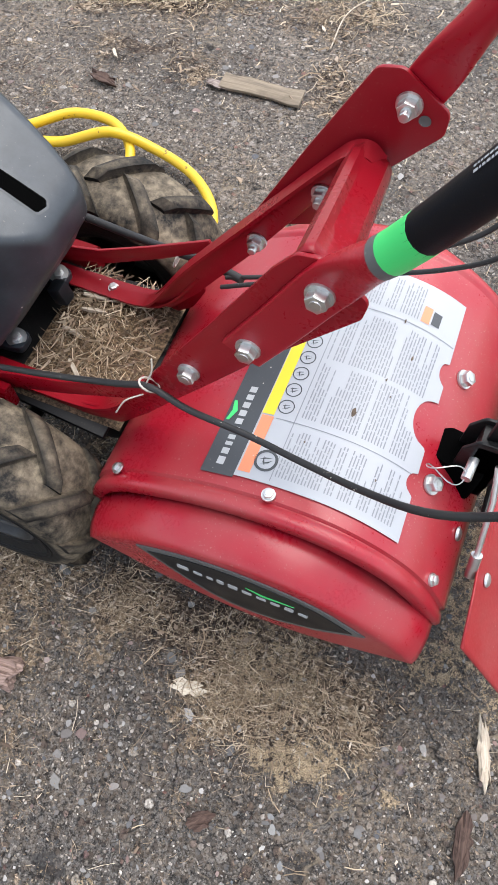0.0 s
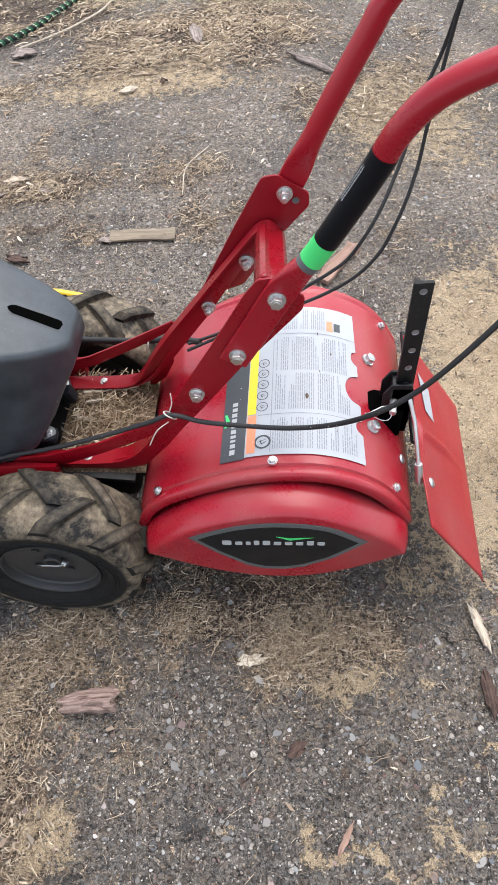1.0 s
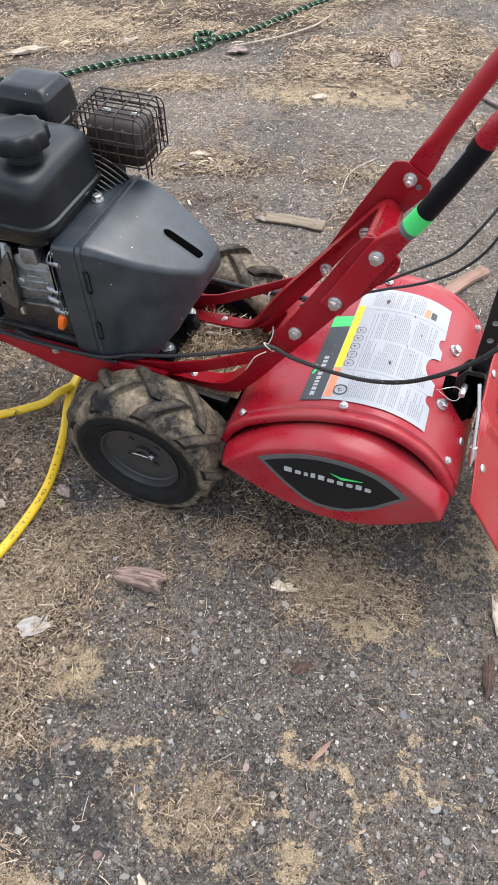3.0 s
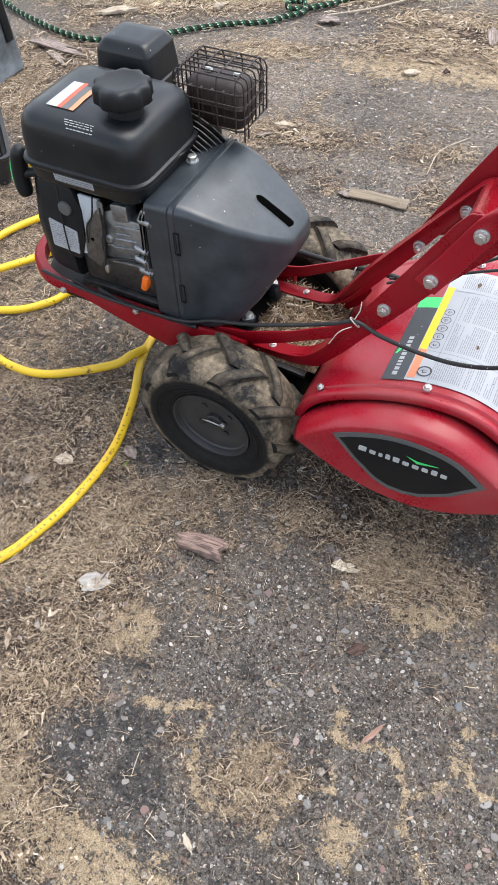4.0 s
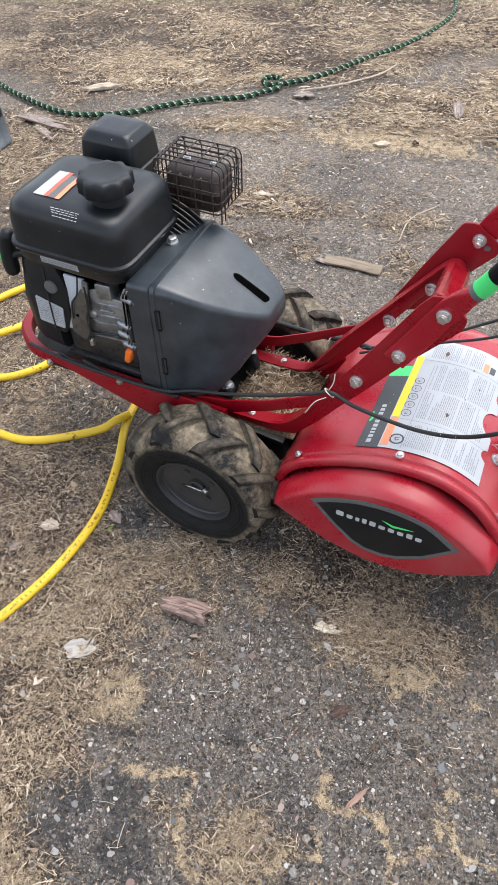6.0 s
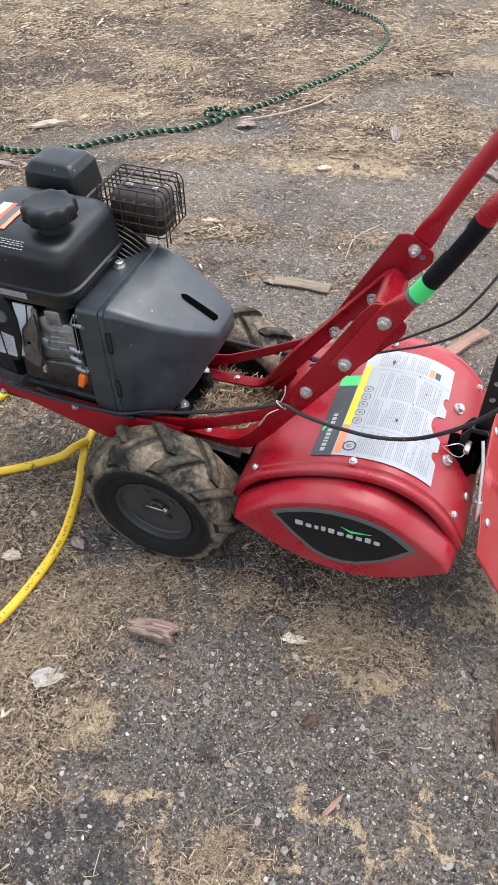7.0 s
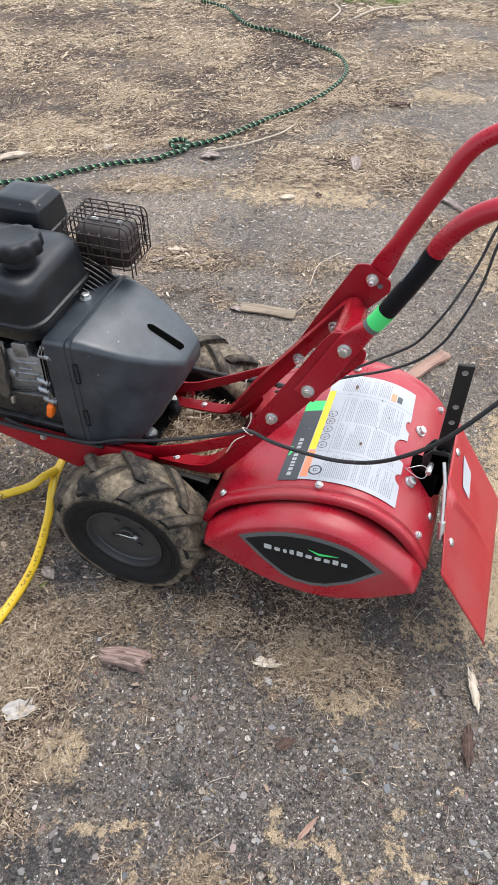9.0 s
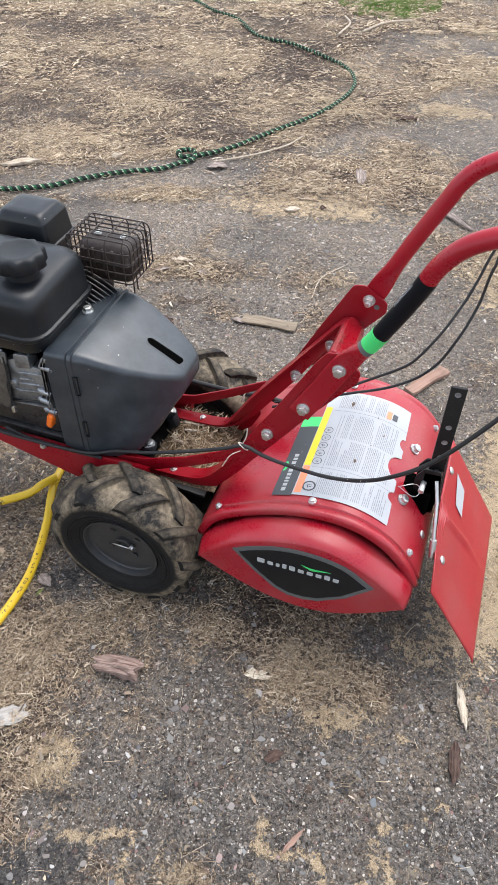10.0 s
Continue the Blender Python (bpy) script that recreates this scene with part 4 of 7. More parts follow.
tank_sticker("tank_label", -0.366, -0.345, 0.128, 0.208, WHITE, "white and orange warning label")
tank_sticker("label_stripe", -0.3447, -0.3365, 0.128, 0.208, RED_INK)
tank_sticker("label_grey", -0.3362, -0.3225, 0.128, 0.200, DECAL_GREY)
tank_sticker("label_stripe", -0.3222, -0.3130, 0.128, 0.200, ORANGE_INK)
for i in range(4):
    x = -0.318 + 0.003 * i
    while x < -0.262:
        w = rnd.uniform(0.003, 0.009)
        tank_sticker("print_bar", x, min(x + w, -0.260), 0.1080 - 0.0036 * i, 0.1091 - 0.0036 * i, MARK, "plain pale bar of print", 0.0012)
        x += w + 0.0022
bm = flat_quad([(-0.352, TY - 0.1062, 0.5525), (-0.272, TY - 0.1062, 0.5525), (-0.272, TY - 0.1047, 0.5385), (-0.352, TY - 0.1047, 0.5385)])
edge_label = esub("edge_label", bm, WHITE, tank, "narrow white label under the tank seam")
bm = bmesh.new()
for i in range(3):
    x = -0.349
    while x < -0.277:
        w = rnd.uniform(0.004, 0.012)
        plate([(x, 0.5410 + i * 0.0038), (min(x + w, -0.275), 0.5410 + i * 0.0038), (min(x + w, -0.275), 0.5424 + i * 0.0038), (x, 0.5424 + i * 0.0038)], TY - 0.1072, TY - 0.1066, 0, bm)
        x += w + 0.002
esub("label_print", bm, INK, tank, "plain grey bars of print", 0)
esub("lip_tab", plate(rounded([(-0.362, 0.514), (-0.340, 0.512), (-0.340, 0.526), (-0.362, 0.528)], 0.002), 0.0985, 0.1005, 0), DULL, tank, "small metal tab")

# crankcase and cylinder
bm = box(0.170, 0.19, 0.19, (-0.285, 0.218, 0.390), 0.014, 3)
box(0.10, 0.16, 0.10, (-0.27, 0.30, 0.48), 0.012, 2, None, bm)
box(0.19, 0.19, 0.020, (-0.285, 0.213, 0.284), 0.004, 2, None, bm)
crank = epart("crankcase", bm, OILY, "cast grey aluminium crankcase, oily and dusty")
bm = bmesh.new()
plate(rounded([(-0.292, 0.388), (-0.190, 0.398), (-0.190, 0.484), (-0.230, 0.486), (-0.250, 0.500), (-0.283, 0.486)], 0.006), 0.104, 0.130, 0.003, bm)
plate(rounded([(-0.255, 0.478), (-0.222, 0.482), (-0.222, 0.515), (-0.255, 0.512)], 0.005), 0.100, 0.130, 0.002, bm)
plate([(-0.288, 0.4215), (-0.270, 0.4225), (-0.262, 0.4185), (-0.225, 0.4255), (-0.215, 0.4225), (-0.215, 0.4205), (-0.226, 0.4215), (-0.262, 0.4150), (-0.272, 0.4190), (-0.288, 0.4180)], 0.1015, 0.106, 0.0008, bm)
cyl(0.0105, 0.009, 0.006, aim((-0.275, 0.103, 0.433), (0, -1, 0)), 20, bm, 0.001)
plate([(-0.292, 0.386), (-0.186, 0.396), (-0.186, 0.392), (-0.292, 0.382)], 0.099, 0.125, 0.001, bm)
esub("casing_boss", bm, ALU, crank, "ribbed cast panel of the crankcase")
bm = bmesh.new()
for x in (-0.1995, -0.1935):
    plate(rounded([(x - 0.0016, 0.372), (x + 0.0016, 0.372), (x + 0.0050, 0.500), (x + 0.014, 0.520), (x + 0.010, 0.521), (x + 0.0018, 0.502)], 0.001), 0.096, 0.130, 0.0008, bm)
for x, z in ((-0.203, 0.432), (-0.206, 0.409), (-0.186, 0.496), (-0.200, 0.385)):
    cyl(0.0068, 0.0068, 0.022, aim((x, 0.101, z), (1, -0.1, -0.08)), 14, bm, 0.001)
    cyl(0.0048, 0.0048, 0.030, aim((x, 0.101, z), (1, -0.1, -0.08)), 6, bm)
esub("casing_flange", bm, ALU, crank, "bolted side cover of the crankcase")
for line_ in ([(-0.276, 0.0975, 0.480), (-0.279, 0.0975, 0.452), (-0.286, 0.0975, 0.424), (-0.286, 0.0975, 0.392), (-0.280, 0.0975, 0.378)], [(-0.187, 0.101, 0.494), (-0.190, 0.101, 0.470), (-0.197, 0.101, 0.448), (-0.212, 0.101, 0.414)], [(-0.283, 0.099, 0.386), (-0.242, 0.099, 0.400), (-0.205, 0.099, 0.404), (-0.190, 0.099, 0.398)]):
    esub("casting_joint", tube(spline(line_, 4), 0.0022, 6), CABLE, crank, "oily black joint between the castings")
for x, z, ln in ((-0.262, 0.452, 0.030), (-0.258, 0.441, 0.044), (-0.246, 0.470, 0.060)):
    esub("casting_rib", box(ln, 0.005, 0.0022, (x + 0.022, 0.1035, z), 0.0008, 1, pose(0, 0, 0, 0, -7, 0)), ALU, crank)
esub("governor_plate", plate(rounded([(-0.316, 0.455), (-0.286, 0.492), (-0.274, 0.492), (-0.276, 0.455), (-0.287, 0.392), (-0.302, 0.362), (-0.330, 0.378), (-0.326, 0.420)], 0.007), 0.098, 0.1015, 0.0008), DULL, crank, "dull grey sheet-metal governor plate")
# the hole is only a black face, its shade put into the colour
esub("plate_hole_shade", plate(rounded([(-0.3115, 0.4215), (-0.3045, 0.4215), (-0.3045, 0.4275), (-0.3115, 0.4275)], 0.0028), 0.0968, 0.0974, 0), HOLE_SHADE, crank)
esub("governor_wire", tube(spline([(-0.319, 0.096, 0.415), (-0.312, 0.094, 0.452), (-0.294, 0.093, 0.480), (-0.286, 0.096, 0.520)], 5), 0.0015, 6), CABLE, crank)
esub("governor_wire", tube(spline([(-0.276, 0.097, 0.500), (-0.277, 0.095, 0.455), (-0.284, 0.095, 0.400), (-0.292, 0.097, 0.370)], 5), 0.0018, 6), CABLE, crank)
esub("top_bracket", plate(rounded([(-0.284, 0.485), (-0.272, 0.485), (-0.268, 0.512), (-0.280, 0.514)], 0.004), 0.097, 0.1005, 0.0008), ALU, crank)
# the cylinder leans to the far side, ringed with thin fins
fin_way = Vector((0.25, 0.82, 0.52)).normalized()
for i in range(11):
    esub("cooling_fin", cyl(0.054, 0.054, 0.0018, aim(Vector((-0.212, 0.258, 0.488)) + fin_way * 0.0092 * i, fin_way), 40, None, 0.0005), DULL, crank)
esub("oil_plug", box(0.014, 0.020, 0.034, (-0.203, 0.098, 0.362), 0.005, 2, pose(0, 0, 0, 0, 15, 0)), ORANGE, crank, "bright orange oil plug")
esub("drain_stud", cyl(0.006, 0.005, 0.018, pose(-0.292, 0.103, 0.362), 8, None, 0.001), ZINC, crank)
for x in (-0.385, -0.325):
    esub("hose_line", tube(spline([(x, 0.10, 0.30), (x + 0.05, 0.095, 0.292), (-0.20, 0.094, 0.290), (-0.10, 0.094, 0.292)], 5), 0.004, 8), CABLE, crank, "black wire loom along the cradle")

# blower shroud with recoil starter
rings = []
for x, s in ((-0.372, 1.0), (-0.385, 1.0), (-0.425, 0.97), (-0.445, 0.90), (-0.452, 0.78)):
    pts = rounded([(0.108, 0.300), (0.330, 0.300), (0.345, 0.42), (0.320, 0.525), (0.130, 0.525), (0.105, 0.42)], 0.03, 4)
    cy, cz = 0.222, 0.412
    rings.append([(x, cy + (a - cy) * s, cz + (b - cz) * s) for a, b in pts])
shroud = epart("blower_shroud", loft(rings), BLACK, "black pressed blower shroud", 50)
for i in range(7):
    esub("vent_slat", box(0.004, 0.006, 0.10, (-0.4535, 0.155 + i * 0.022, 0.42), 0.001), DECAL, shroud)
esub("side_plate", plate(rounded([(-0.408, 0.400), (-0.402, 0.374), (-0.346, 0.366), (-0.326, 0.420), (-0.321, 0.480), (-0.334, 0.525), (-0.405, 0.525)], [0.012, 0.012, 0.012, 0.03, 0.02, 0.01, 0.01]), 0.097, 0.112, 0.0015), BLACK, shroud, "black engine side plate with a round cap")
esub("round_cap", cyl(0.014, 0.013, 0.006, aim((-0.354, 0.095, 0.478), (0, -1, 0)), 24, None, 0.001), DECAL_GREY, shroud, "grey round blanking cap")
esub("rating_label", plate(rounded([(-0.403, 0.385), (-0.345, 0.381), (-0.339, 0.432), (-0.399, 0.446)], 0.003), 0.0945, 0.0965, 0), WHITE, shroud, "white rating label with fine print")
bm = bmesh.new()
for i in range(9):
    z = 0.438 - i * 0.0056
    x = -0.396 - 0.0004 * i
    while x < -0.346:
        w = rnd.uniform(0.003, 0.011)
        e = min(x + w, -0.3445)
        dz = -(x + 0.396) * 0.22 * (1 - i / 9)
        plate([(x, z + dz), (e, z + dz), (e, z + 0.0012 + dz), (x, z + 0.0012 + dz)], 0.0938, 0.0943, 0, bm)
        x += w + 0.003
plate([(-0.388, 0.4130), (-0.379, 0.4120), (-0.379, 0.4150), (-0.388, 0.4160)], 0.0935, 0.0942, 0, bm)
esub("label_print", bm, INK, shroud, "plain grey bars of print", 0)
esub("loom_strap", tube(spline([(-0.362, 0.097, 0.520), (-0.366, 0.0935, 0.44), (-0.368, 0.0935, 0.365)], 6), 0.0014, 6), CABLE, shroud)
esub("pale_bracket", plate(rounded([(-0.323, 0.512), (-0.278, 0.512), (-0.283, 0.494), (-0.312, 0.460), (-0.317, 0.422), (-0.331, 0.382), (-0.346, 0.378), (-0.329, 0.424), (-0.322, 0.470)], 0.003), 0.1015, 0.106, 0.0008), PALE, shroud, "pale metal bracket")
GRIP = spline([(-0.453, 0.132, 0.552), (-0.464, 0.131, 0.532), (-0.470, 0.130, 0.505), (-0.472, 0.129, 0.478), (-0.470, 0.128, 0.450)], 6)
esub("pull_handle", tube(GRIP, lambda t: 0.0145 * (1 - (2 * t - 1) ** 8) ** 0.5 + 0.001, 16), BLACK, shroud, "black starter grip with a green stripe", 60)
esub("grip_stem", tube([(-0.468, 0.131, 0.498), (-0.448, 0.135, 0.502), (-0.425, 0.140, 0.506)], lambda t: 0.008 + 0.004 * abs(2 * t - 1), 14), BLACK, shroud)
esub("green_stripe", tube([q + Vector((-0.0098, -0.0055, 0.0)) for q in GRIP[2:-2]], lambda t: 0.0066 * max(0.02, math.sin(math.pi * t)) ** 0.6, 10), GREEN, shroud, "bright green stripe", 60)

# air cleaner
AX, AY = -0.346, 0.369
rings = [round_rect(AX, AY, sx, sy, r, z) for z, sx, sy, r in ((0.535, 0.104, 0.090, 0.012), (0.592, 0.108, 0.094, 0.012), (0.594, 0.124, 0.110, 0.014), (0.602, 0.126, 0.112, 0.014), (0.604, 0.119, 0.105, 0.013), (0.648, 0.111, 0.097, 0.013), (0.652, 0.109, 0.095, 0.013), (0.662, 0.095, 0.081, 0.013), (0.6655, 0.089, 0.075, 0.013), (0.6670, 0.080, 0.066, 0.012), (0.6675, 0.050, 0.040, 0.010))]
air = epart("air_cleaner", loft(rings), TANK, "square black air cleaner housing with a seam", 50)
esub("intake", box(0.10, 0.10, 0.10, (-0.335, 0.335, 0.49), 0.015, 2), BLACK, air)

# muffler in its wire guard
MX, MY = -0.165, 0.352
rings = [round_rect(MX, MY, sx, sy, r, z) for z, sx, sy, r in ((0.559, 0.092, 0.052, 0.016), (0.563, 0.106, 0.062, 0.018), (0.571, 0.114, 0.067, 0.018), (0.596, 0.115, 0.068, 0.018), (0.599, 0.120, 0.073, 0.018), (0.603, 0.115, 0.068, 0.018), (0.622, 0.113, 0.066, 0.018), (0.633, 0.102, 0.056, 0.018), (0.637, 0.076, 0.034, 0.012))]
muff = epart("muffler", loft(rings), MUFF, "heat-darkened ribbed muffler box", 50)
for i in range(5):
    esub("rib", box(0.0070, 0.0725, 0.056, (MX - 0.0420 + i * 0.0210, MY, 0.600), 0.0030, 2), MUFF, muff)
esub("exhaust_elbow", tube([(MX - 0.012, MY - 0.012, 0.565), (MX - 0.012, MY - 0.020, 0.53), (MX - 0.016, MY - 0.034, 0.47)], 0.0165, 14), MUFF, muff)
esub("exhaust_flange", box(0.052, 0.026, 0.009, (MX - 0.014, MY - 0.028, 0.512), 0.003, 2, pose(0, 0, 0, 0, 12, 10)), DULL, muff, "dull bolted exhaust flange")
for dx in (-0.025, 0.030):
    ebolt(muff, (MX + dx, MY + 0.004, 0.638), (0, 0, 1), BOLT_SMALL)
ebolt(muff, (MX - 0.022, MY - 0.044, 0.520), (0.2, -1, 0), BOLT_SMALL)


def wire(pts, r=0.0014):
    return tube(pts, r, 6)


gx0, gx1, gy0, gy1, gz = MX - 0.069, MX + 0.067, MY - 0.050, MY + 0.050, 0.656
for i in range(7):
    y = gy0 + 0.006 + (gy1 - gy0 - 0.012) * i / 6
    esub("guard_wire", wire([(gx0, y, gz - 0.075), (gx0, y, gz - 0.012), (gx0 + 0.004, y, gz - 0.003), (gx0 + 0.012, y, gz), (gx1 - 0.012, y, gz), (gx1 - 0.004, y, gz - 0.003), (gx1, y, gz - 0.012), (gx1, y, gz - (0.105 if i < 2 else 0.085))]), GUARD, muff)
for i in range(4):
    x = gx0 + 0.014 + (gx1 - gx0 - 0.028) * i / 3
    esub("guard_wire", wire([(x, gy0, gz - 0.088), (x, gy0, gz - 0.012), (x, gy0 + 0.004, gz - 0.003), (x, gy0 + 0.012, gz + 0.003), (x, gy1 - 0.012, gz + 0.003), (x, gy1 - 0.004, gz - 0.003), (x, gy1, gz - 0.012), (x, gy1, gz - 0.08)]), GUARD, muff)
for z in (gz - 0.022, gz - 0.042, gz - 0.063, gz - 0.084):
    loop = rounded([(gx0, gy0), (gx1, gy0), (gx1, gy1), (gx0, gy1)], 0.012, 4)
    loop = loop + loop[:2]
    esub("guard_wire", wire([(a, b, z) for a, b in loop]), GUARD, muff)

# belt cover: a back box and a shell that tapers to a nose
def cover_ring(x, ya, yb, zt, zl, rt, rl):
    return [(x, a, b) for a, b in rounded([(ya, zl), (yb, zl), (yb, zt), (ya, zt)], [rl, rl, rt, rt], 6)]


bm = loft([cover_ring(-0.186, 0.100, 0.332, 0.532, 0.292, 0.012, 0.012), cover_ring(-0.183, 0.097, 0.335, 0.536, 0.290, 0.014, 0.012), cover_ring(-0.1385, 0.094, 0.336, 0.542, 0.286, 0.016, 0.012), cover_ring(-0.1365, 0.096, 0.334, 0.540, 0.288, 0.016, 0.012)])
back_box = tpart("belt_cover_back", bm, COVER, "charcoal plastic back half of the belt cover", 40)
secs = [(-0.1355, 0.0945, 0.336, 0.543, 0.285, 0.022, 0.014), (-0.126, 0.094, 0.336, 0.5455, 0.284, 0.022, 0.014), (-0.1245, 0.0965, 0.3335, 0.5420, 0.284, 0.021, 0.014), (-0.105, 0.100, 0.330, 0.5400, 0.283, 0.018, 0.014), (-0.07, 0.109, 0.324, 0.5275, 0.285, 0.0155, 0.014), (-0.035, 0.127, 0.315, 0.5090, 0.296, 0.0135, 0.015), (0.0, 0.152, 0.304, 0.4890, 0.342, 0.012, 0.018), (0.025, 0.176, 0.294, 0.4740, 0.388, 0.011, 0.018), (0.040, 0.193, 0.286, 0.4645, 0.412, 0.014, 0.016), (0.0465, 0.205, 0.276, 0.4560, 0.424, 0.012, 0.010)]
cov = tpart("belt_cover", loft([cover_ring(*s) for s in secs]), COVER, "charcoal plastic belt cover tapering to a nose, with a slot", 40)


def cover_top(x):
    for p, q in zip(secs, secs[1:]):
        if p[0] <= x <= q[0]:
            return p[3] + (q[3] - p[3]) * (x - p[0]) / (q[0] - p[0])
    return secs[-1][3]


def slot_rows(grow, lift):
    """The slot widens from a rounded tip to a square-cut end."""
    rows = []
    for i in range(29):
        f = i / 28
        x = -0.038 - grow + (0.070 + 2 * grow) * f
        tip = min(1.0, f / 0.12) ** 0.5
        end = min(1.0, (1 - f) / 0.05) ** 0.6
        mid = 0.2290 + 0.004 * f
        rows.append([(x, mid - (0.0085 + 0.0040 * f + grow) * tip * end - 0.0003, cover_top(x) + lift), (x, mid + (0.0080 - 0.0015 * f + grow) * tip * end + 0.0003, cover_top(x) + lift)])
    return rows


cpart("slot_lip", loft(slot_rows(0.0022, 0.0005), False, False), COVER, cov, "", 0)
# no recess: a black face on the cover paints the slot's inner shade
cpart("cooling_slot_shade", loft(slot_rows(0.0, 0.0009), False, False), HOLE_SHADE, cov, "flat black face standing for the shade inside the cooling slot", 0)
for z0, z1 in ((0.452, 0.497), (0.345, 0.385)):
    bm = bmesh.new()
    for a, b, c, d in ((-0.128, -0.127, z0, z1), (-0.119, -0.118, z0, z1), (-0.128, -0.118, z0, z0 + 0.001), (-0.128, -0.118, z1 - 0.001, z1)):
        plate([(a, c), (b, c), (b, d), (a, d)], 0.0930, 0.0960, 0, bm)
    cpart("clip_tab", bm, DECAL, cov, "moulded clip tab", 0)
cbolt(back_box, (-0.165, 0.236, 0.5395), (0, 0, 1), BOLT, 10)
for y in (0.172, 0.280):
    cpart("mount_ear", plate(rounded([(-0.060, y - 0.018), (-0.018, y - 0.013), (-0.018, y + 0.013), (-0.060, y + 0.018)], 0.010), 0.268, 0.280, 0.0015, None, "xy"), COVER, cov)
    cbolt(cov, (-0.032, y, 0.2805), (0.20, -0.25, 1), BOLT_WIDE, 20)
latch = cpart("rubber_latch", box(0.022, 0.022, 0.030, (-0.012, 0.252, 0.285), 0.005, 2, pose(0, 0, 0, 0, -15, 0)), BLACK, cov, "black rubber latch")

# -- cables and ties --
tpart("control_cable", tube(spline([(-0.46, 0.098, 0.300), (-0.36, 0.089, 0.297), (-0.25, 0.087, 0.296), (-0.13, 0.090, 0.300), (-0.073, 0.104, 0.311), (0.0, 0.107, 0.329), (0.085, 0.107, 0.362), (0.163, 0.107, 0.397), (0.203, 0.106, 0.418), (0.246, 0.102, 0.408), (0.307, 0.103, 0.398), (0.370, 0.090, 0.411), (0.430, 0.068, 0.449), (0.480, 0.046, 0.503), (0.526, 0.042, 0.553), (0.573, 0.045, 0.622), (0.62, 0.055, 0.70), (0.67, 0.075, 0.80), (0.72, 0.09, 0.93)], 5), 0.0036, 10), CABLE, "long black control cable", 60)
tpart("handle_cable", tube(spline([(0.20, 0.285, 0.36), (0.29, 0.300, 0.400), (0.355, 0.314, 0.440), (0.397, 0.319, 0.469), (0.427, 0.321, 0.491), (0.453, 0.326, 0.513), (0.476, 0.333, 0.549), (0.497, 0.353, 0.583), (0.516, 0.384, 0.618), (0.530, 0.406, 0.655), (0.538, 0.418, 0.688), (0.546, 0.428, 0.712), (0.562, 0.438, 0.755), (0.572, 0.430, 0.815), (0.586, 0.420, 0.90), (0.600, 0.400, 1.00)], 5), 0.0027, 8), CABLE, "thin black cable drooping from the handle", 60)
tpart("handle_cable", tube(spline([(0.20, 0.30, 0.36), (0.30, 0.315, 0.392), (0.355, 0.324, 0.412), (0.392, 0.328, 0.426), (0.431, 0.330, 0.447), (0.469, 0.327, 0.481), (0.498, 0.331, 0.518), (0.515, 0.341, 0.553), (0.530, 0.356, 0.590), (0.542, 0.374, 0.633), (0.547, 0.381, 0.682), (0.552, 0.386, 0.706), (0.553, 0.390, 0.720), (0.561, 0.400, 0.777), (0.567, 0.400, 0.827), (0.580, 0.392, 0.90), (0.592, 0.380, 1.00)], 5), 0.0027, 8), CABLE, "thin black cable drooping from the handle", 60)
tpart("side_cable", tube(spline([(-0.10, 0.362, 0.315), (0.0, 0.350, 0.318), (0.10, 0.335, 0.330), (0.17, 0.318, 0.352), (0.22, 0.30, 0.365)], 5), 0.0055, 8), CABLE, "black cable along the far rail", 60)
tie = tpart("cable_tie", tube([(0.199 + 0.008 * math.cos(a), 0.112 + 0.011 * math.sin(a), 0.410 + 0.013 * math.cos(a + 2.2)) for a in [2 * math.pi * i / 16 for i in range(17)]], 0.0012, 6), TIE, "white nylon cable tie with loose ends")
cpart("tie_tail", tube(spline([(0.198, 0.100, 0.410), (0.180, 0.092, 0.398), (0.165, 0.090, 0.366)], 4), 0.0009, 6), TIE, tie)
cpart("tie_tail", tube(spline([(0.199, 0.108, 0.420), (0.205, 0.112, 0.438), (0.204, 0.118, 0.452)], 4), 0.0009, 6), TIE, tie)
tpart("cable_tie", tube([(0.125 + 0.004 * math.cos(a), 0.325 + 0.012 * math.sin(a), 0.335 + 0.014 * math.cos(a)) for a in [2 * math.pi * i / 16 for i in range(17)]], 0.0015, 6), TIE, "white nylon cable tie")

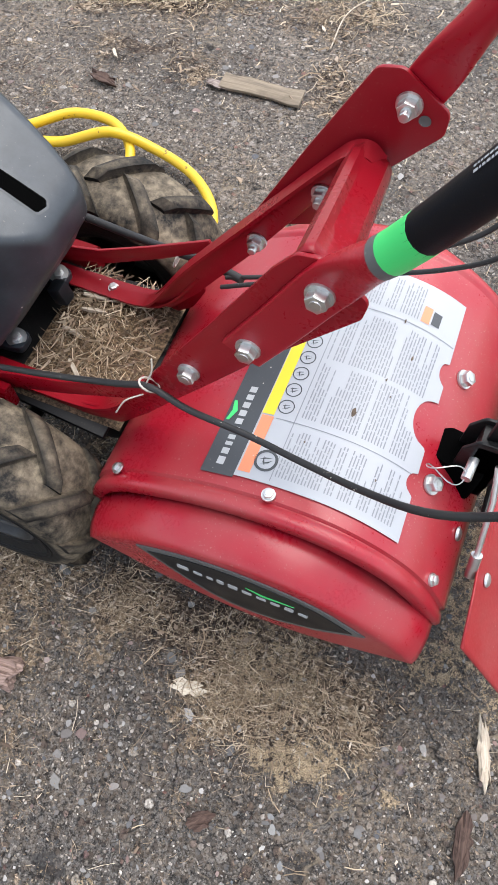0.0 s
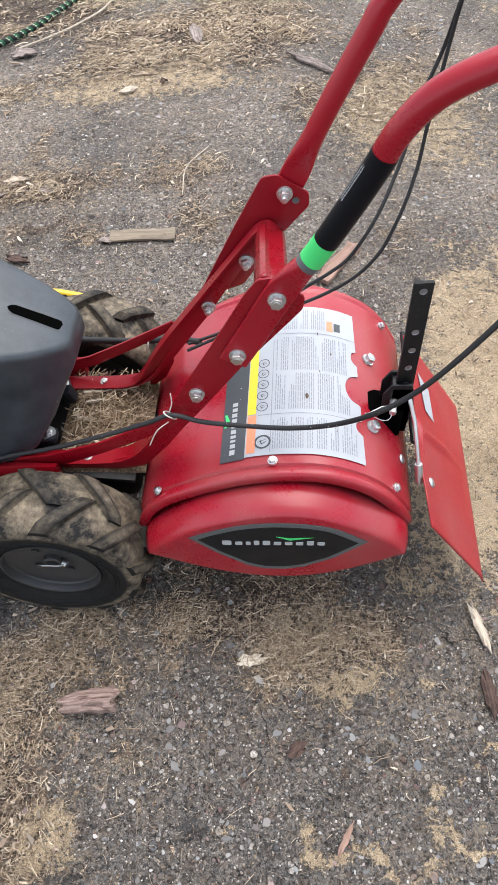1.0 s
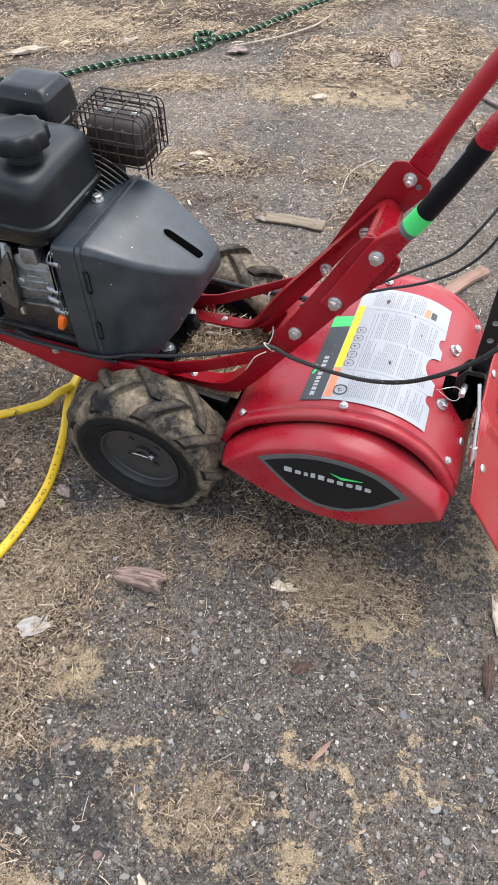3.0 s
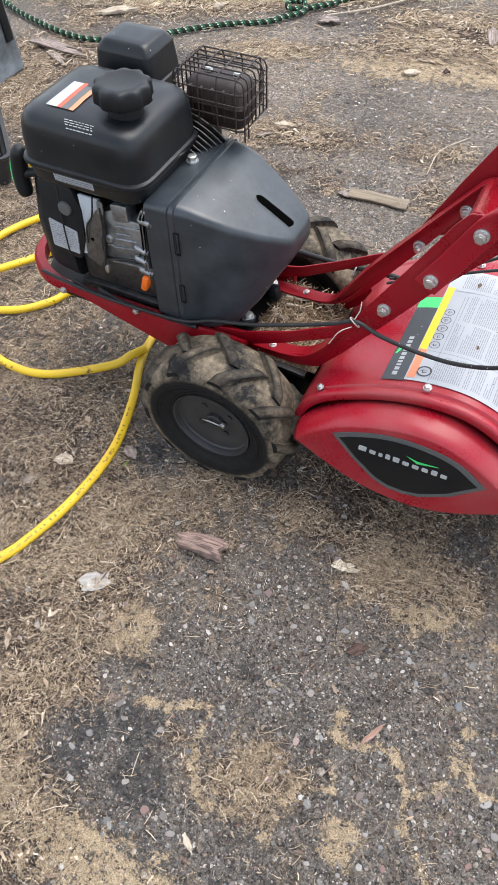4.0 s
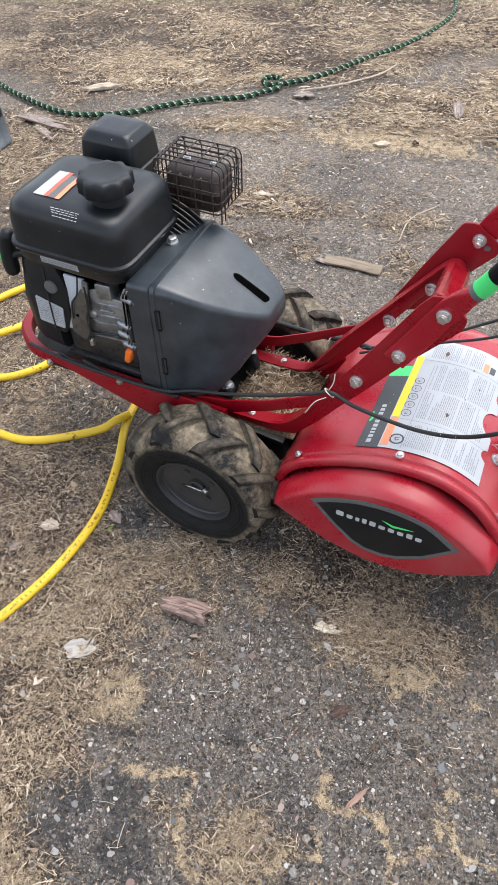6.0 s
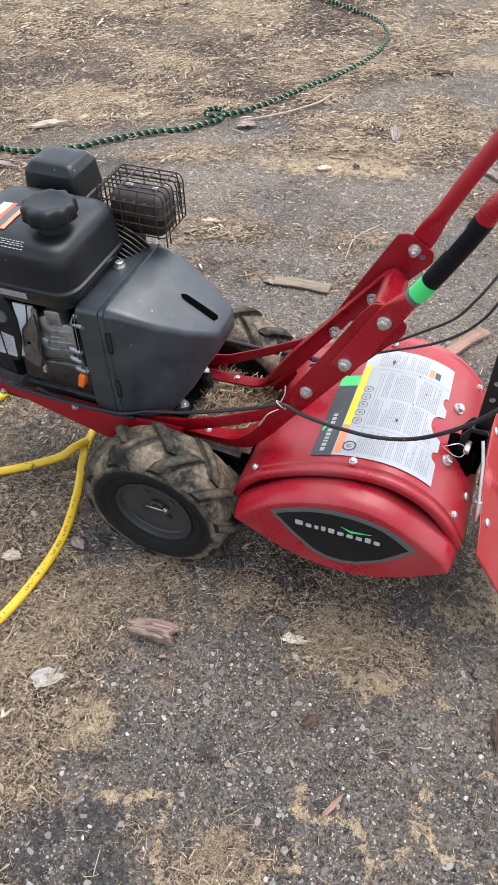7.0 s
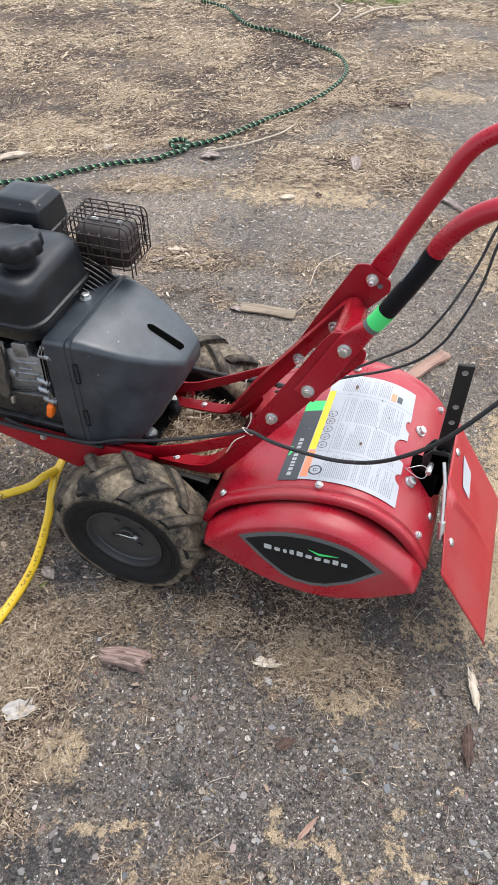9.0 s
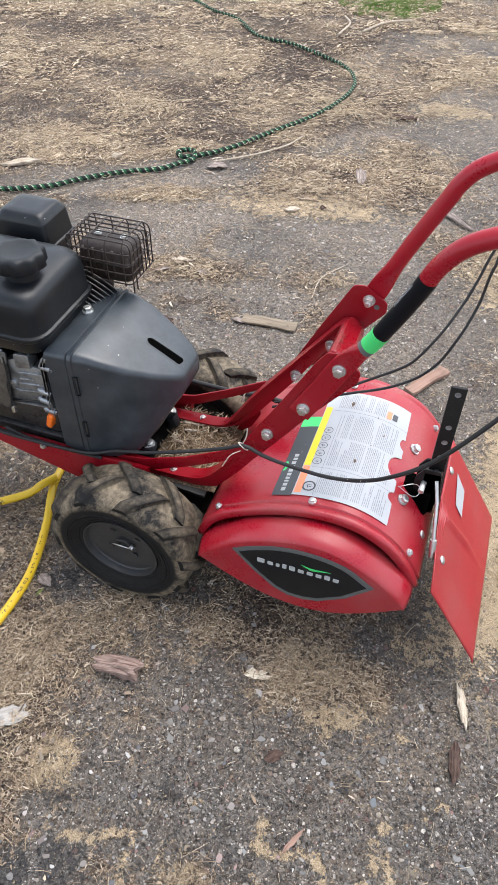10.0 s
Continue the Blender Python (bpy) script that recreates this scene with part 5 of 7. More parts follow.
# ---- ground: worn asphalt with drifts of straw, sawdust and soil ----
# x, y, half-length, half-width, turn, weight
SAND = [(0.600, 0.060, 0.070, 0.040, 10, 0.70), (0.475, -0.135, 0.070, 0.035, 20, 0.95), (0.55, -0.15, 0.018, 0.018, 0, 0.8), (0.606, -0.133, 0.018, 0.014, 0, 0.8), (0.29, -0.49, 0.05, 0.04, 20, 0.55), (0.40, -0.03, 0.07, 0.08, 0, 0.55), (0.0, -0.39, 0.05, 0.055, 0, 0.8), (0.31, -0.53, 0.07, 0.05, 30, 0.55), (0.46, -0.54, 0.035, 0.03, 0, 1.0), (0.17, -0.73, 0.14, 0.06, 0, 0.9), (-0.02, -0.68, 0.10, 0.12, 0, 0.6), (-0.15, 1.85, 0.36, 0.10, 8, 0.95), (-0.42, 1.86, 0.20, 0.10, 0, 0.5), (0.03, 1.93, 0.16, 0.12, 0, 0.75), (0.78, 0.55, 0.14, 0.42, -8, 1.2), (0.70, 0.22, 0.10, 0.16, 0, 1.1), (0.70, 1.60, 0.22, 0.28, 30, 0.8), (0.26, 3.10, 0.22, 0.10, 0, 0.8), (0.02, 2.90, 0.22, 0.12, 0, 0.5), (0.35, 3.70, 0.2, 0.25, 0, 0.6), (-0.70, 1.76, 0.20, 0.06, 25, 0.7), (0.05, 1.36, 0.12, 0.07, 10, 0.35), (-0.4, 1.25, 0.2, 0.08, 0, 0.35)]
STRAW = [(0.40, -0.06, 0.13, 0.07, 10, 1.0), (0.24, -0.03, 0.16, 0.06, 0, 0.9), (0.47, -0.05, 0.10, 0.07, 0, 0.85), (0.33, 0.12, 0.20, 0.10, 0, 0.9), (-0.25, -0.25, 0.22, 0.26, 20, 0.95), (-0.12, -0.50, 0.16, 0.26, 0, 0.9), (-0.05, -0.72, 0.14, 0.14, 0, 0.9), (-0.52, -0.10, 0.30, 0.22, 0, 0.9), (-0.03, -0.07, 0.10, 0.10, 0, 0.8), (0.36, 0.02, 0.12, 0.10, 0, 0.95), (0.42, -0.10, 0.12, 0.08, 0, 0.7), (0.32, -0.52, 0.08, 0.06, 30, 0.8), (0.14, -0.52, 0.09, 0.05, 0, 0.6), (0.18, 0.22, 0.16, 0.10, 0, 0.8), (-0.40, 1.27, 0.24, 0.09, 18, 0.95), (-0.76, 1.75, 0.24, 0.07, 25, 0.9), (0.0, 1.33, 0.16, 0.08, 15, 0.5), (-0.22, 1.05, 0.07, 0.06, 0, 0.7), (-0.25, 2.12, 0.36, 0.22, 10, 1.0), (0.12, 2.24, 0.30, 0.26, 20, 1.0), (0.16, 2.52, 0.26, 0.16, 0, 0.8), (-0.02, 2.88, 0.26, 0.18, 0, 0.8), (0.36, 3.70, 0.25, 0.35, 0, 0.6), (-0.90, 0.60, 0.36, 0.50, 0, 0.75), (-1.45, 1.20, 0.34, 0.34, 0, 0.9), (-0.75, 0.15, 0.3, 0.2, 0, 0.7), (0.70, 1.75, 0.26, 0.22, 40, 0.7), (0.82, 0.55, 0.12, 0.35, 0, 0.5), (-0.06, 1.46, 0.06, 0.05, 0, 0.4), (-0.55, -0.45, 0.30, 0.30, 0, 0.8), (-0.35, 0.05, 0.12, 0.16, 0, 0.6)]
BARE = [(0.10, -0.53, 0.05, 0.05, 0, 1.0), (0.14, -0.60, 0.075, 0.06, 0, 1.0), (0.03, -0.60, 0.07, 0.06, 0, 0.9), (0.04, -0.47, 0.05, 0.03, 0, 0.7), (-0.17, -0.03, 0.05, 0.05, 0, 0.8), (0.22, 2.80, 0.22, 0.14, 0, 1.0), (0.42, 2.65, 0.2, 0.16, 0, 1.0), (0.15, 4.2, 0.5, 0.25, 0, 0.8), (-0.62, 2.06, 0.26, 0.14, 25, 0.9), (-0.78, 0.10, 0.10, 0.05, 30, 0.8)]


def fbm(x, y, s, seed=0.0, octaves=3):
    v, a, tot = 0.0, 1.0, 0.0
    for o in range(octaves):
        v += a * noise.noise((x * s + seed, y * s - seed * 0.7, seed))
        tot += a
        a *= 0.55
        s *= 2.1
    return v / tot


def blob(x, y, wob, b):
    bx, by, rx, ry, turn, w = b
    dx, dy = x - bx, y - by
    if abs(dx) > 1.6 * max(rx, ry) or abs(dy) > 1.6 * max(rx, ry):
        return 0.0
    c, s = math.cos(radians(turn)), math.sin(radians(turn))
    u, v = (dx * c + dy * s) / rx, (-dx * s + dy * c) / ry
    d = math.sqrt(u * u + v * v) + wob
    return w * min(1.0, max(0.0, (1.45 - d) / 0.9))


ROPE_LINE = [(-2.129, 1.831), (-1.869, 1.662), (-1.661, 1.582), (-1.492, 1.540), (-1.363, 1.548), (-1.200, 1.640), (-1.112, 1.740), (-0.985, 1.855), (-0.841, 1.945), (-0.790, 2.020), (-0.745, 2.085), (-0.758, 2.140), (-0.800, 2.152), (-0.826, 2.118), (-0.795, 2.092), (-0.706, 2.160), (-0.617, 2.280), (-0.553, 2.414), (-0.480, 2.560), (-0.383, 2.751), (-0.305, 3.018), (-0.296, 3.286), (-0.389, 3.503), (-0.560, 3.661), (-0.816, 3.833), (-1.060, 3.916), (-1.321, 4.233), (-1.557, 4.379), (-1.95, 4.75), (-2.4, 5.2)]


def beyond(x, y):
    """How far a place lies in the littered yard past the rope, 0 to 1."""
    edge = 2.02 + 0.55 * (x + 0.82) if x > -1.45 else 1.62 + 0.2 * (-1.45 - x)
    if x > -0.35:
        edge = 2.28 + 1.9 * (x + 0.35)
    return min(1.0, max(0.0, (y - edge + 0.16 * fbm(x, y, 3.0, 9.0)) / 0.22 + 0.3))


# joints of the asphalt packed with sawdust: half-width, then the line
CRACKS = [(0.010, [(0.402, -0.355), (0.404, -0.393), (0.444, -0.400), (0.494, -0.376), (0.517, -0.391)]), (0.0055, [(0.517, -0.391), (0.537, -0.420), (0.549, -0.429), (0.593, -0.392), (0.646, -0.374), (0.683, -0.374), (0.735, -0.376)]), (0.009, [(0.595, -0.372), (0.598, -0.354)]), (0.009, [(0.612, -0.338), (0.623, -0.372)]), (0.011, [(0.596, -0.301), (0.606, -0.299)]), (0.0025, [(0.626, -0.299), (0.646, -0.272), (0.667, -0.246), (0.708, -0.212)]), (0.006, [(0.417, -0.439), (0.429, -0.465), (0.406, -0.484)]), (0.009, [(0.093, -0.493), (0.134, -0.479), (0.155, -0.461), (0.194, -0.442), (0.205, -0.480), (0.208, -0.538)]), (0.007, [(0.40, -0.484), (0.36, -0.53), (0.37, -0.60)]), (0.006, [(0.208, -0.538), (0.25, -0.585), (0.33, -0.57)]), (0.006, [(0.549, -0.429), (0.55, -0.48), (0.60, -0.53)])]


def crack(x, y, wob):
    best = 0.0
    if not (0.0 < x < 0.8 and -0.66 < y < -0.15):
        return best
    x, y = x + 0.020 * fbm(x, y, 16, 61.0) + 0.012 * fbm(x, y, 55, 63.0, 2), y + 0.020 * fbm(x, y, 16, 71.0) + 0.012 * fbm(x, y, 55, 73.0, 2)
    for half, line in CRACKS:
        for (ax_, ay_), (bx_, by_) in zip(line, line[1:]):
            ux, uy = bx_ - ax_, by_ - ay_
            t = max(0.0, min(1.0, ((x - ax_) * ux + (y - ay_) * uy) / (ux * ux + uy * uy)))
            d = math.hypot(x - ax_ - t * ux, y - ay_ - t * uy) / (half * 0.68) + wob
            best = max(best, min(0.72, max(0.0, 1.15 - d * 0.55)))
    return best


# smooth dark patches of tar
TAR = [(0.10, -0.53, 0.05, 0.035, 0, 0.9), (0.145, -0.60, 0.06, 0.05, -35, 1.0), (0.03, -0.56, 0.05, 0.03, 20, 0.9), (0.02, -0.63, 0.06, 0.04, 0, 0.8), (0.04, -0.43, 0.04, 0.03, 0, 0.8), (-0.17, -0.03, 0.04, 0.03, 0, 0.9), (0.23, -0.36, 0.03, 0.02, 0, 0.7), (0.52, -0.25, 0.03, 0.025, 0, 0.6)]


# trodden dark soil among the litter
EARTH = [(-0.95, 4.05, 0.36, 0.30, 0, 1.0), (-0.72, 3.75, 0.22, 0.25, 0, 0.9), (-0.62, 3.36, 0.32, 0.20, 0, 1.0), (-1.75, 2.45, 0.30, 0.22, 20, 0.9), (-1.76, 3.15, 0.22, 0.10, 0, 1.0), (-1.13, 2.95, 0.26, 0.16, 30, 0.8), (-1.0, 2.27, 0.20, 0.08, 25, 0.9), (-0.70, 2.42, 0.16, 0.10, 20, 0.8), (-2.2, 3.6, 0.4, 0.3, 0, 0.8), (-0.5, 4.1, 0.35, 0.2, 0, 0.8), (-0.16, 2.62, 0.12, 0.14, 0, 0.8), (-0.34, 2.05, 0.14, 0.08, 10, 0.8), (-1.35, 3.9, 0.4, 0.15, -20, 0.6), (-1.10, 1.05, 0.22, 0.2, 0, 0.6), (-0.42, 0.30, 0.12, 0.10, 0, 0.7)]


def earth(x, y):
    wob = 0.7 * fbm(x, y, 5.0, 13.0)
    return max([blob(x, y, wob, b) for b in EARTH] + [0.0])


def cover(x, y):
    wob = 0.55 * fbm(x, y, 9.0, 3.0) + 0.35 * fbm(x, y, 40.0, 5.0, 2)
    straw = max([blob(x, y, wob, b) for b in STRAW] + [0.0])
    sand = max([blob(x, y, wob * 1.1, b) for b in SAND] + [0.0])
    bare = max([blob(x, y, wob, b) for b in BARE] + [0.0])
    packed = crack(x, y, 0.8 * wob)
    straw = max(straw, 0.95 * beyond(x, y) * min(1, 0.85 + 0.7 * fbm(x, y, 2.2, 2.0)))
    straw = max(straw, min(0.65, max(0.0, fbm(x, y, 4.0, 6.0) * 1.9 - 0.18)))
    sand = max(sand, min(0.6, max(0.0, fbm(x, y, 6.0, 11.0) * 1.8 - 0.42)))
    return straw * (1 - bare), max(packed, 0.86 * sand * (1 - bare * 0.9))


def axis_steps(*stretches):
    """Grid lines: even steps over each stretch, then growing ones out to the horizon."""
    core = [stretches[0][0]]
    for lo, hi, step in stretches:
        n = int(round((hi - lo) / step))
        core += [lo + (hi - lo) * (i + 1) / n for i in range(n)]
    out, d, a = [], 0.02, core[-1]
    while a < 300:
        d *= 1.5
        a += d
        out.append(a)
    back, d, a = [], 0.02, core[0]
    while a > -300:
        d *= 1.5
        a -= d
        back.append(a)
    return back[::-1] + core + out


gxs = axis_steps((-3.4, -0.34, 0.022), (-0.34, 0.80, 0.007), (0.80, 1.4, 0.02))
gys = axis_steps((-1.1, -0.66, 0.02), (-0.66, 0.10, 0.007), (0.10, 5.8, 0.022))
verts, a_straw, a_sand, a_earth, a_dusty, a_tar, faces = [], [], [], [], [], [], []
for y in gys:
    for x in gxs:
        near = -3.6 < x < 1.6 and -1.3 < y < 6.2
        st, sa = cover(x, y) if near else (0.5, 0.1)
        z = -0.004 + (0.0035 * fbm(x, y, 14, 1.0, 2) + 0.005 * st * (0.6 + fbm(x, y, 30, 4.0, 2)) + 0.003 * sa if near else 0.0)
        verts.append((x, y, z))
        a_straw.append(st)
        a_sand.append(sa)
        a_earth.append(earth(x, y) if near else 0.0)
        a_dusty.append(min(1.0, max(0.0, (y - 0.1) / 0.9)) * min(1.0, max(0.0, 0.55 + 1.5 * fbm(x, y, 2.5, 17.0))) if near else 0.6)
        a_tar.append(max([blob(x, y, 0.5 * fbm(x, y, 12.0, 8.0), b) for b in TAR] + [0.0]) if near else 0.0)
w = len(gxs)
for j in range(len(gys) - 1):
    for i in range(w - 1):
        q = j * w + i
        faces.append((q, q + 1, q + 1 + w, q + w))
me = bpy.data.meshes.new("ground")
me.from_pydata(verts, [], faces)
for nm, vals in (("straw", a_straw), ("sand", a_sand), ("earth", a_earth), ("dusty", a_dusty), ("tar", a_tar)):
    me.attributes.new(nm, "FLOAT", "POINT").data.foreach_set("value", vals)
me.shade_smooth()

k = Mat("old_asphalt", 0.9, 0, 0.22)
straw_f = k.node("ShaderNodeAttribute", attribute_name="straw").outputs["Fac"]
sand_f = k.node("ShaderNodeAttribute", attribute_name="sand").outputs["Fac"]
earth_f = k.node("ShaderNodeAttribute", attribute_name="earth").outputs["Fac"]
dusty_f = k.node("ShaderNodeAttribute", attribute_name="dusty").outputs["Fac"]
tar_f = k.node("ShaderNodeAttribute", attribute_name="tar").outputs["Fac"]


def warped(vec, scale, amount):
    """The same place, pushed about by noise, so that edges turn irregular."""
    n = k.node("ShaderNodeTexNoise", {"Vector": vec, "Scale": scale, "Detail": 3.0})
    return k.mix(amount, vec, n.outputs["Color"], "LINEAR_LIGHT")


def cells(scale, vec=None):
    n = k.node("ShaderNodeTexVoronoi", {"Vector": vec or k.tc, "Scale": scale})
    c = k.node("ShaderNodeSeparateColor", {"Color": n.outputs["Color"]})
    return n.outputs["Distance"], c.outputs[0], c.outputs[1], c.outputs[2]


DARK_STONES = ((0.0, (0.034, 0.033, 0.033)), (0.20, (0.095, 0.090, 0.086)), (0.38, (0.085, 0.065, 0.056)), (0.54, (0.165, 0.152, 0.140)), (0.68, (0.115, 0.120, 0.126)), (0.80, (0.23, 0.21, 0.19)), (0.91, (0.36, 0.335, 0.305)), (1.0, (0.60, 0.57, 0.53)))
STONES = ((0.0, (0.060, 0.062, 0.068)), (0.18, (0.14, 0.125, 0.115)), (0.34, (0.115, 0.080, 0.068)), (0.48, (0.22, 0.195, 0.17)), (0.60, (0.12, 0.135, 0.155)), (0.72, (0.25, 0.125, 0.105)), (0.82, (0.33, 0.31, 0.285)), (0.92, (0.50, 0.46, 0.40)), (1.0, (0.74, 0.71, 0.66)))
bent = warped(warped(k.tc, 60, 0.005), 260, 0.0022)
# gritty binder
grit = k.noise(360, 6, 0.85)
base = k.mix(k.ramp(grit, (0.40, 0.0), (0.60, 1.0)), (0.026, 0.025, 0.024), (0.215, 0.205, 0.195))
d, a_, b_, c_ = cells(300, bent)
base = k.mix(k.math("MULTIPLY", k.ramp(d, (0.30, 0.9), (0.50, 0.0)), k.math("GREATER_THAN", b_, 0.30)), base, k.ramp(a_, *DARK_STONES))
relief = k.math("MULTIPLY", grit, 0.5)
for scale, share, edge_, pal in ((170, 0.40, 0.40, DARK_STONES), (100, 0.52, 0.38, DARK_STONES), (120, 0.80, 0.30, STONES), (66, 0.76, 0.32, STONES), (44, 0.86, 0.30, STONES)):
    d, a_, b_, c_ = cells(scale, bent)
    pick = k.math("GREATER_THAN", b_, share)
    inside = k.math("MULTIPLY", k.ramp(d, (edge_ - 0.05, 1.0), (edge_ + 0.03, 0.0)), pick)
    rim_ = k.math("MULTIPLY", k.ramp(d, (edge_ - 0.03, 0.0), (edge_ + 0.03, 1.0), (edge_ + 0.13, 0.0)), pick)
    base = k.mix(k.math("MULTIPLY", rim_, 0.62), base, (0.022, 0.020, 0.019))
    face_ = k.mix(k.ramp(k.noise(240, 4, 0.7), (0.45, 0.0), (0.72, 0.7)), k.ramp(a_, *pal), (0.085, 0.076, 0.070))
    base = k.mix(k.math("MULTIPLY", inside, 0.92), base, face_)
    relief = k.math("ADD", relief, k.math("MULTIPLY", inside, 0.4))
# scattered pale grit
d, a_, b_, c_ = cells(190, bent)
base = k.mix(k.math("MULTIPLY", k.ramp(d, (0.18, 1.0), (0.30, 0.0)), k.math("GREATER_THAN", b_, 0.88)), base, k.ramp(c_, (0.0, (0.30, 0.25, 0.19)), (0.7, (0.55, 0.49, 0.40)), (1.0, (0.82, 0.79, 0.74))))
# dust trodden into the pores, with darker worn lanes between
film = k.math("MULTIPLY", k.ramp(k.noise(2.3, 5, 0.65), (0.36, 0.0), (0.66, 1.0)), k.ramp(k.noise(120, 4, 0.7), (0.40, 0.0), (0.66, 0.75)))
base = k.mix(k.math("MULTIPLY", film, 0.85), base, (0.285, 0.228, 0.172))
base = k.mix(k.math("MULTIPLY", dusty_f, k.ramp(k.noise(130, 6, 0.85), (0.46, 0.0), (0.58, 0.85))), base, (0.36, 0.305, 0.25))
base = k.mix(k.math("MULTIPLY", k.ramp(k.math("ADD", tar_f, k.math("MULTIPLY", k.math("SUBTRACT", k.noise(24, 7, 0.78), 0.5), 2.6)), (0.52, 0.0), (0.60, 1.0)), 0.62), base, k.mix(grit, (0.018, 0.018, 0.019), (0.075, 0.075, 0.078)))
base = k.mix(k.ramp(k.noise(6.0, 5, 0.6), (0.52, 0.0), (0.68, 0.45)), base, k.mix(0.5, base, (0.020, 0.019, 0.021)))
# flat pale stones trodden bare, most of them further out, and pits between the stones with their shade painted in
for scale, share in ((85, 0.62), (50, 0.74)):
    d, a_, b_, c_ = cells(scale, bent)
    face_ = k.mix(k.ramp(k.noise(300, 4, 0.75), (0.42, 0.0), (0.62, 0.75)), k.ramp(a_, (0.0, (0.20, 0.18, 0.16)), (0.4, (0.34, 0.31, 0.28)), (0.75, (0.52, 0.48, 0.44)), (1.0, (0.74, 0.71, 0.67))), (0.10, 0.09, 0.08))
    base = k.mix(k.math("MULTIPLY", k.math("MULTIPLY", k.ramp(d, (0.26, 0.95), (0.38, 0.0)), k.math("GREATER_THAN", b_, share)), k.math("ADD", k.math("MULTIPLY", dusty_f, 0.75), 0.12)), base, face_)
pits = k.ramp(k.noise(170, 5, 0.8), (0.37, 0.72), (0.45, 0.0))
base = k.mix(pits, base, (0.010, 0.009, 0.009))
relief = k.math("SUBTRACT", relief, k.math("MULTIPLY", pits, 0.5))
# cracks, part of them packed with sawdust
crk = k.node("ShaderNodeTexVoronoi", {"Vector": warped(k.tc, 7.0, 0.13), "Scale": 5.0})
crk.feature = "DISTANCE_TO_EDGE"
thin = k.math("MULTIPLY", k.ramp(crk.outputs["Distance"], (0.002, 1.0), (0.014, 0.0)), k.ramp(k.noise(5.0, 3), (0.46, 0.0), (0.56, 1.0)))
base = k.mix(k.math("MULTIPLY", thin, 0.8), base, k.mix(k.ramp(k.noise(14, 2), (0.45, 0.0), (0.55, 1.0)), (0.013, 0.012, 0.012), (0.27, 0.23, 0.175)))
# soil with chips under the straw
soil = k.mix(k.ramp(k.noise(30, 6, 0.75), (0.38, 0.0), (0.64, 1.0)), (0.034, 0.024, 0.020), (0.19, 0.145, 0.115))
d, a_, b_, c_ = cells(150, bent)
soil = k.mix(k.math("MULTIPLY", k.ramp(d, (0.28, 1.0), (0.42, 0.0)), k.math("GREATER_THAN", b_, 0.5)), soil, k.ramp(a_, *DARK_STONES))
CHAFF = ((0.0, (0.024, 0.017, 0.014)), (0.20, (0.115, 0.082, 0.062)), (0.40, (0.28, 0.218, 0.165)), (0.66, (0.50, 0.41, 0.315)), (0.86, (0.68, 0.585, 0.465)), (1.0, (0.86, 0.80, 0.70)))
clump = k.ramp(k.math("ADD", k.math("MULTIPLY", k.noise(5.5, 4, 0.6), 0.6), k.math("MULTIPLY", k.noise(26, 4, 0.7), 0.4)), (0.42, 0.10), (0.58, 1.0))
litter = k.mix(k.math("MULTIPLY", clump, 0.30), soil, (0.31, 0.228, 0.152))
for sx, sy, turn, share in ((60, 300, 0.5, 0.15), (330, 70, -0.2, 0.2), (110, 460, 1.1, 0.2), (45, 190, -0.7, 0.45), (170, 48, 0.9, 0.6), (95, 140, 0.2, 0.75)):
    m = k.node("ShaderNodeMapping", {"Vector": k.tc, "Scale": (sx, sy, 1.0), "Rotation": (0, 0, turn)}).outputs[0]
    mm = k.mix(0.45, m, k.node("ShaderNodeTexNoise", {"Vector": m, "Scale": 0.7, "Detail": 2.0}).outputs["Color"], "LINEAR_LIGHT")
    d, a_, b_, c_ = cells(1.0, mm)
    inside = k.math("MULTIPLY", k.ramp(d, (0.26, 1.0), (0.42, 0.0)), k.math("GREATER_THAN", k.math("MULTIPLY", b_, k.math("ADD", k.math("MULTIPLY", clump, 0.7), 0.45)), share))
    litter = k.mix(k.math("MULTIPLY", inside, 0.92), litter, k.ramp(a_, *CHAFF))
    relief = k.math("ADD", relief, k.math("MULTIPLY", k.math("MULTIPLY", inside, straw_f), 0.45))
tone_ = k.math("ADD", k.math("MULTIPLY", k.noise(1.9, 4, 0.6), 0.65), k.math("MULTIPLY", k.noise(8.0, 4, 0.65), 0.35))
litter = k.mix(k.ramp(tone_, (0.43, 0.80), (0.53, 0.0)), litter, k.mix(0.45, soil, (0.050, 0.034, 0.029)))
litter = k.mix(k.math("MULTIPLY", earth_f, 0.88), litter, k.mix(0.4, soil, (0.045, 0.030, 0.027)))
litter = k.mix(k.ramp(tone_, (0.48, 0.0), (0.60, 0.40)), litter, (0.54, 0.42, 0.285))
# gaps in the litter, their shade put into the colour as dark spots
litter = k.mix(k.ramp(k.noise(140, 5, 0.8), (0.40, 0.90), (0.49, 0.0)), litter, (0.016, 0.012, 0.011))
litter = k.mix(k.ramp(k.noise(38, 5, 0.75), (0.38, 0.75), (0.47, 0.0)), litter, (0.030, 0.022, 0.020))
litter = k.mix(k.ramp(k.noise(95, 5, 0.8), (0.56, 0.0), (0.64, 0.7)), litter, (0.62, 0.50, 0.36))
edge = k.math("ADD", straw_f, k.math("ADD", k.math("MULTIPLY", k.math("SUBTRACT", k.noise(16, 8, 0.8), 0.5), 3.0), k.math("MULTIPLY", k.math("SUBTRACT", k.noise(150, 5, 0.8), 0.5), 2.2)))
col = k.mix(k.ramp(edge, (0.40, 0.0), (0.62, 0.95)), base, litter)
grain = k.noise(520, 4, 0.8)
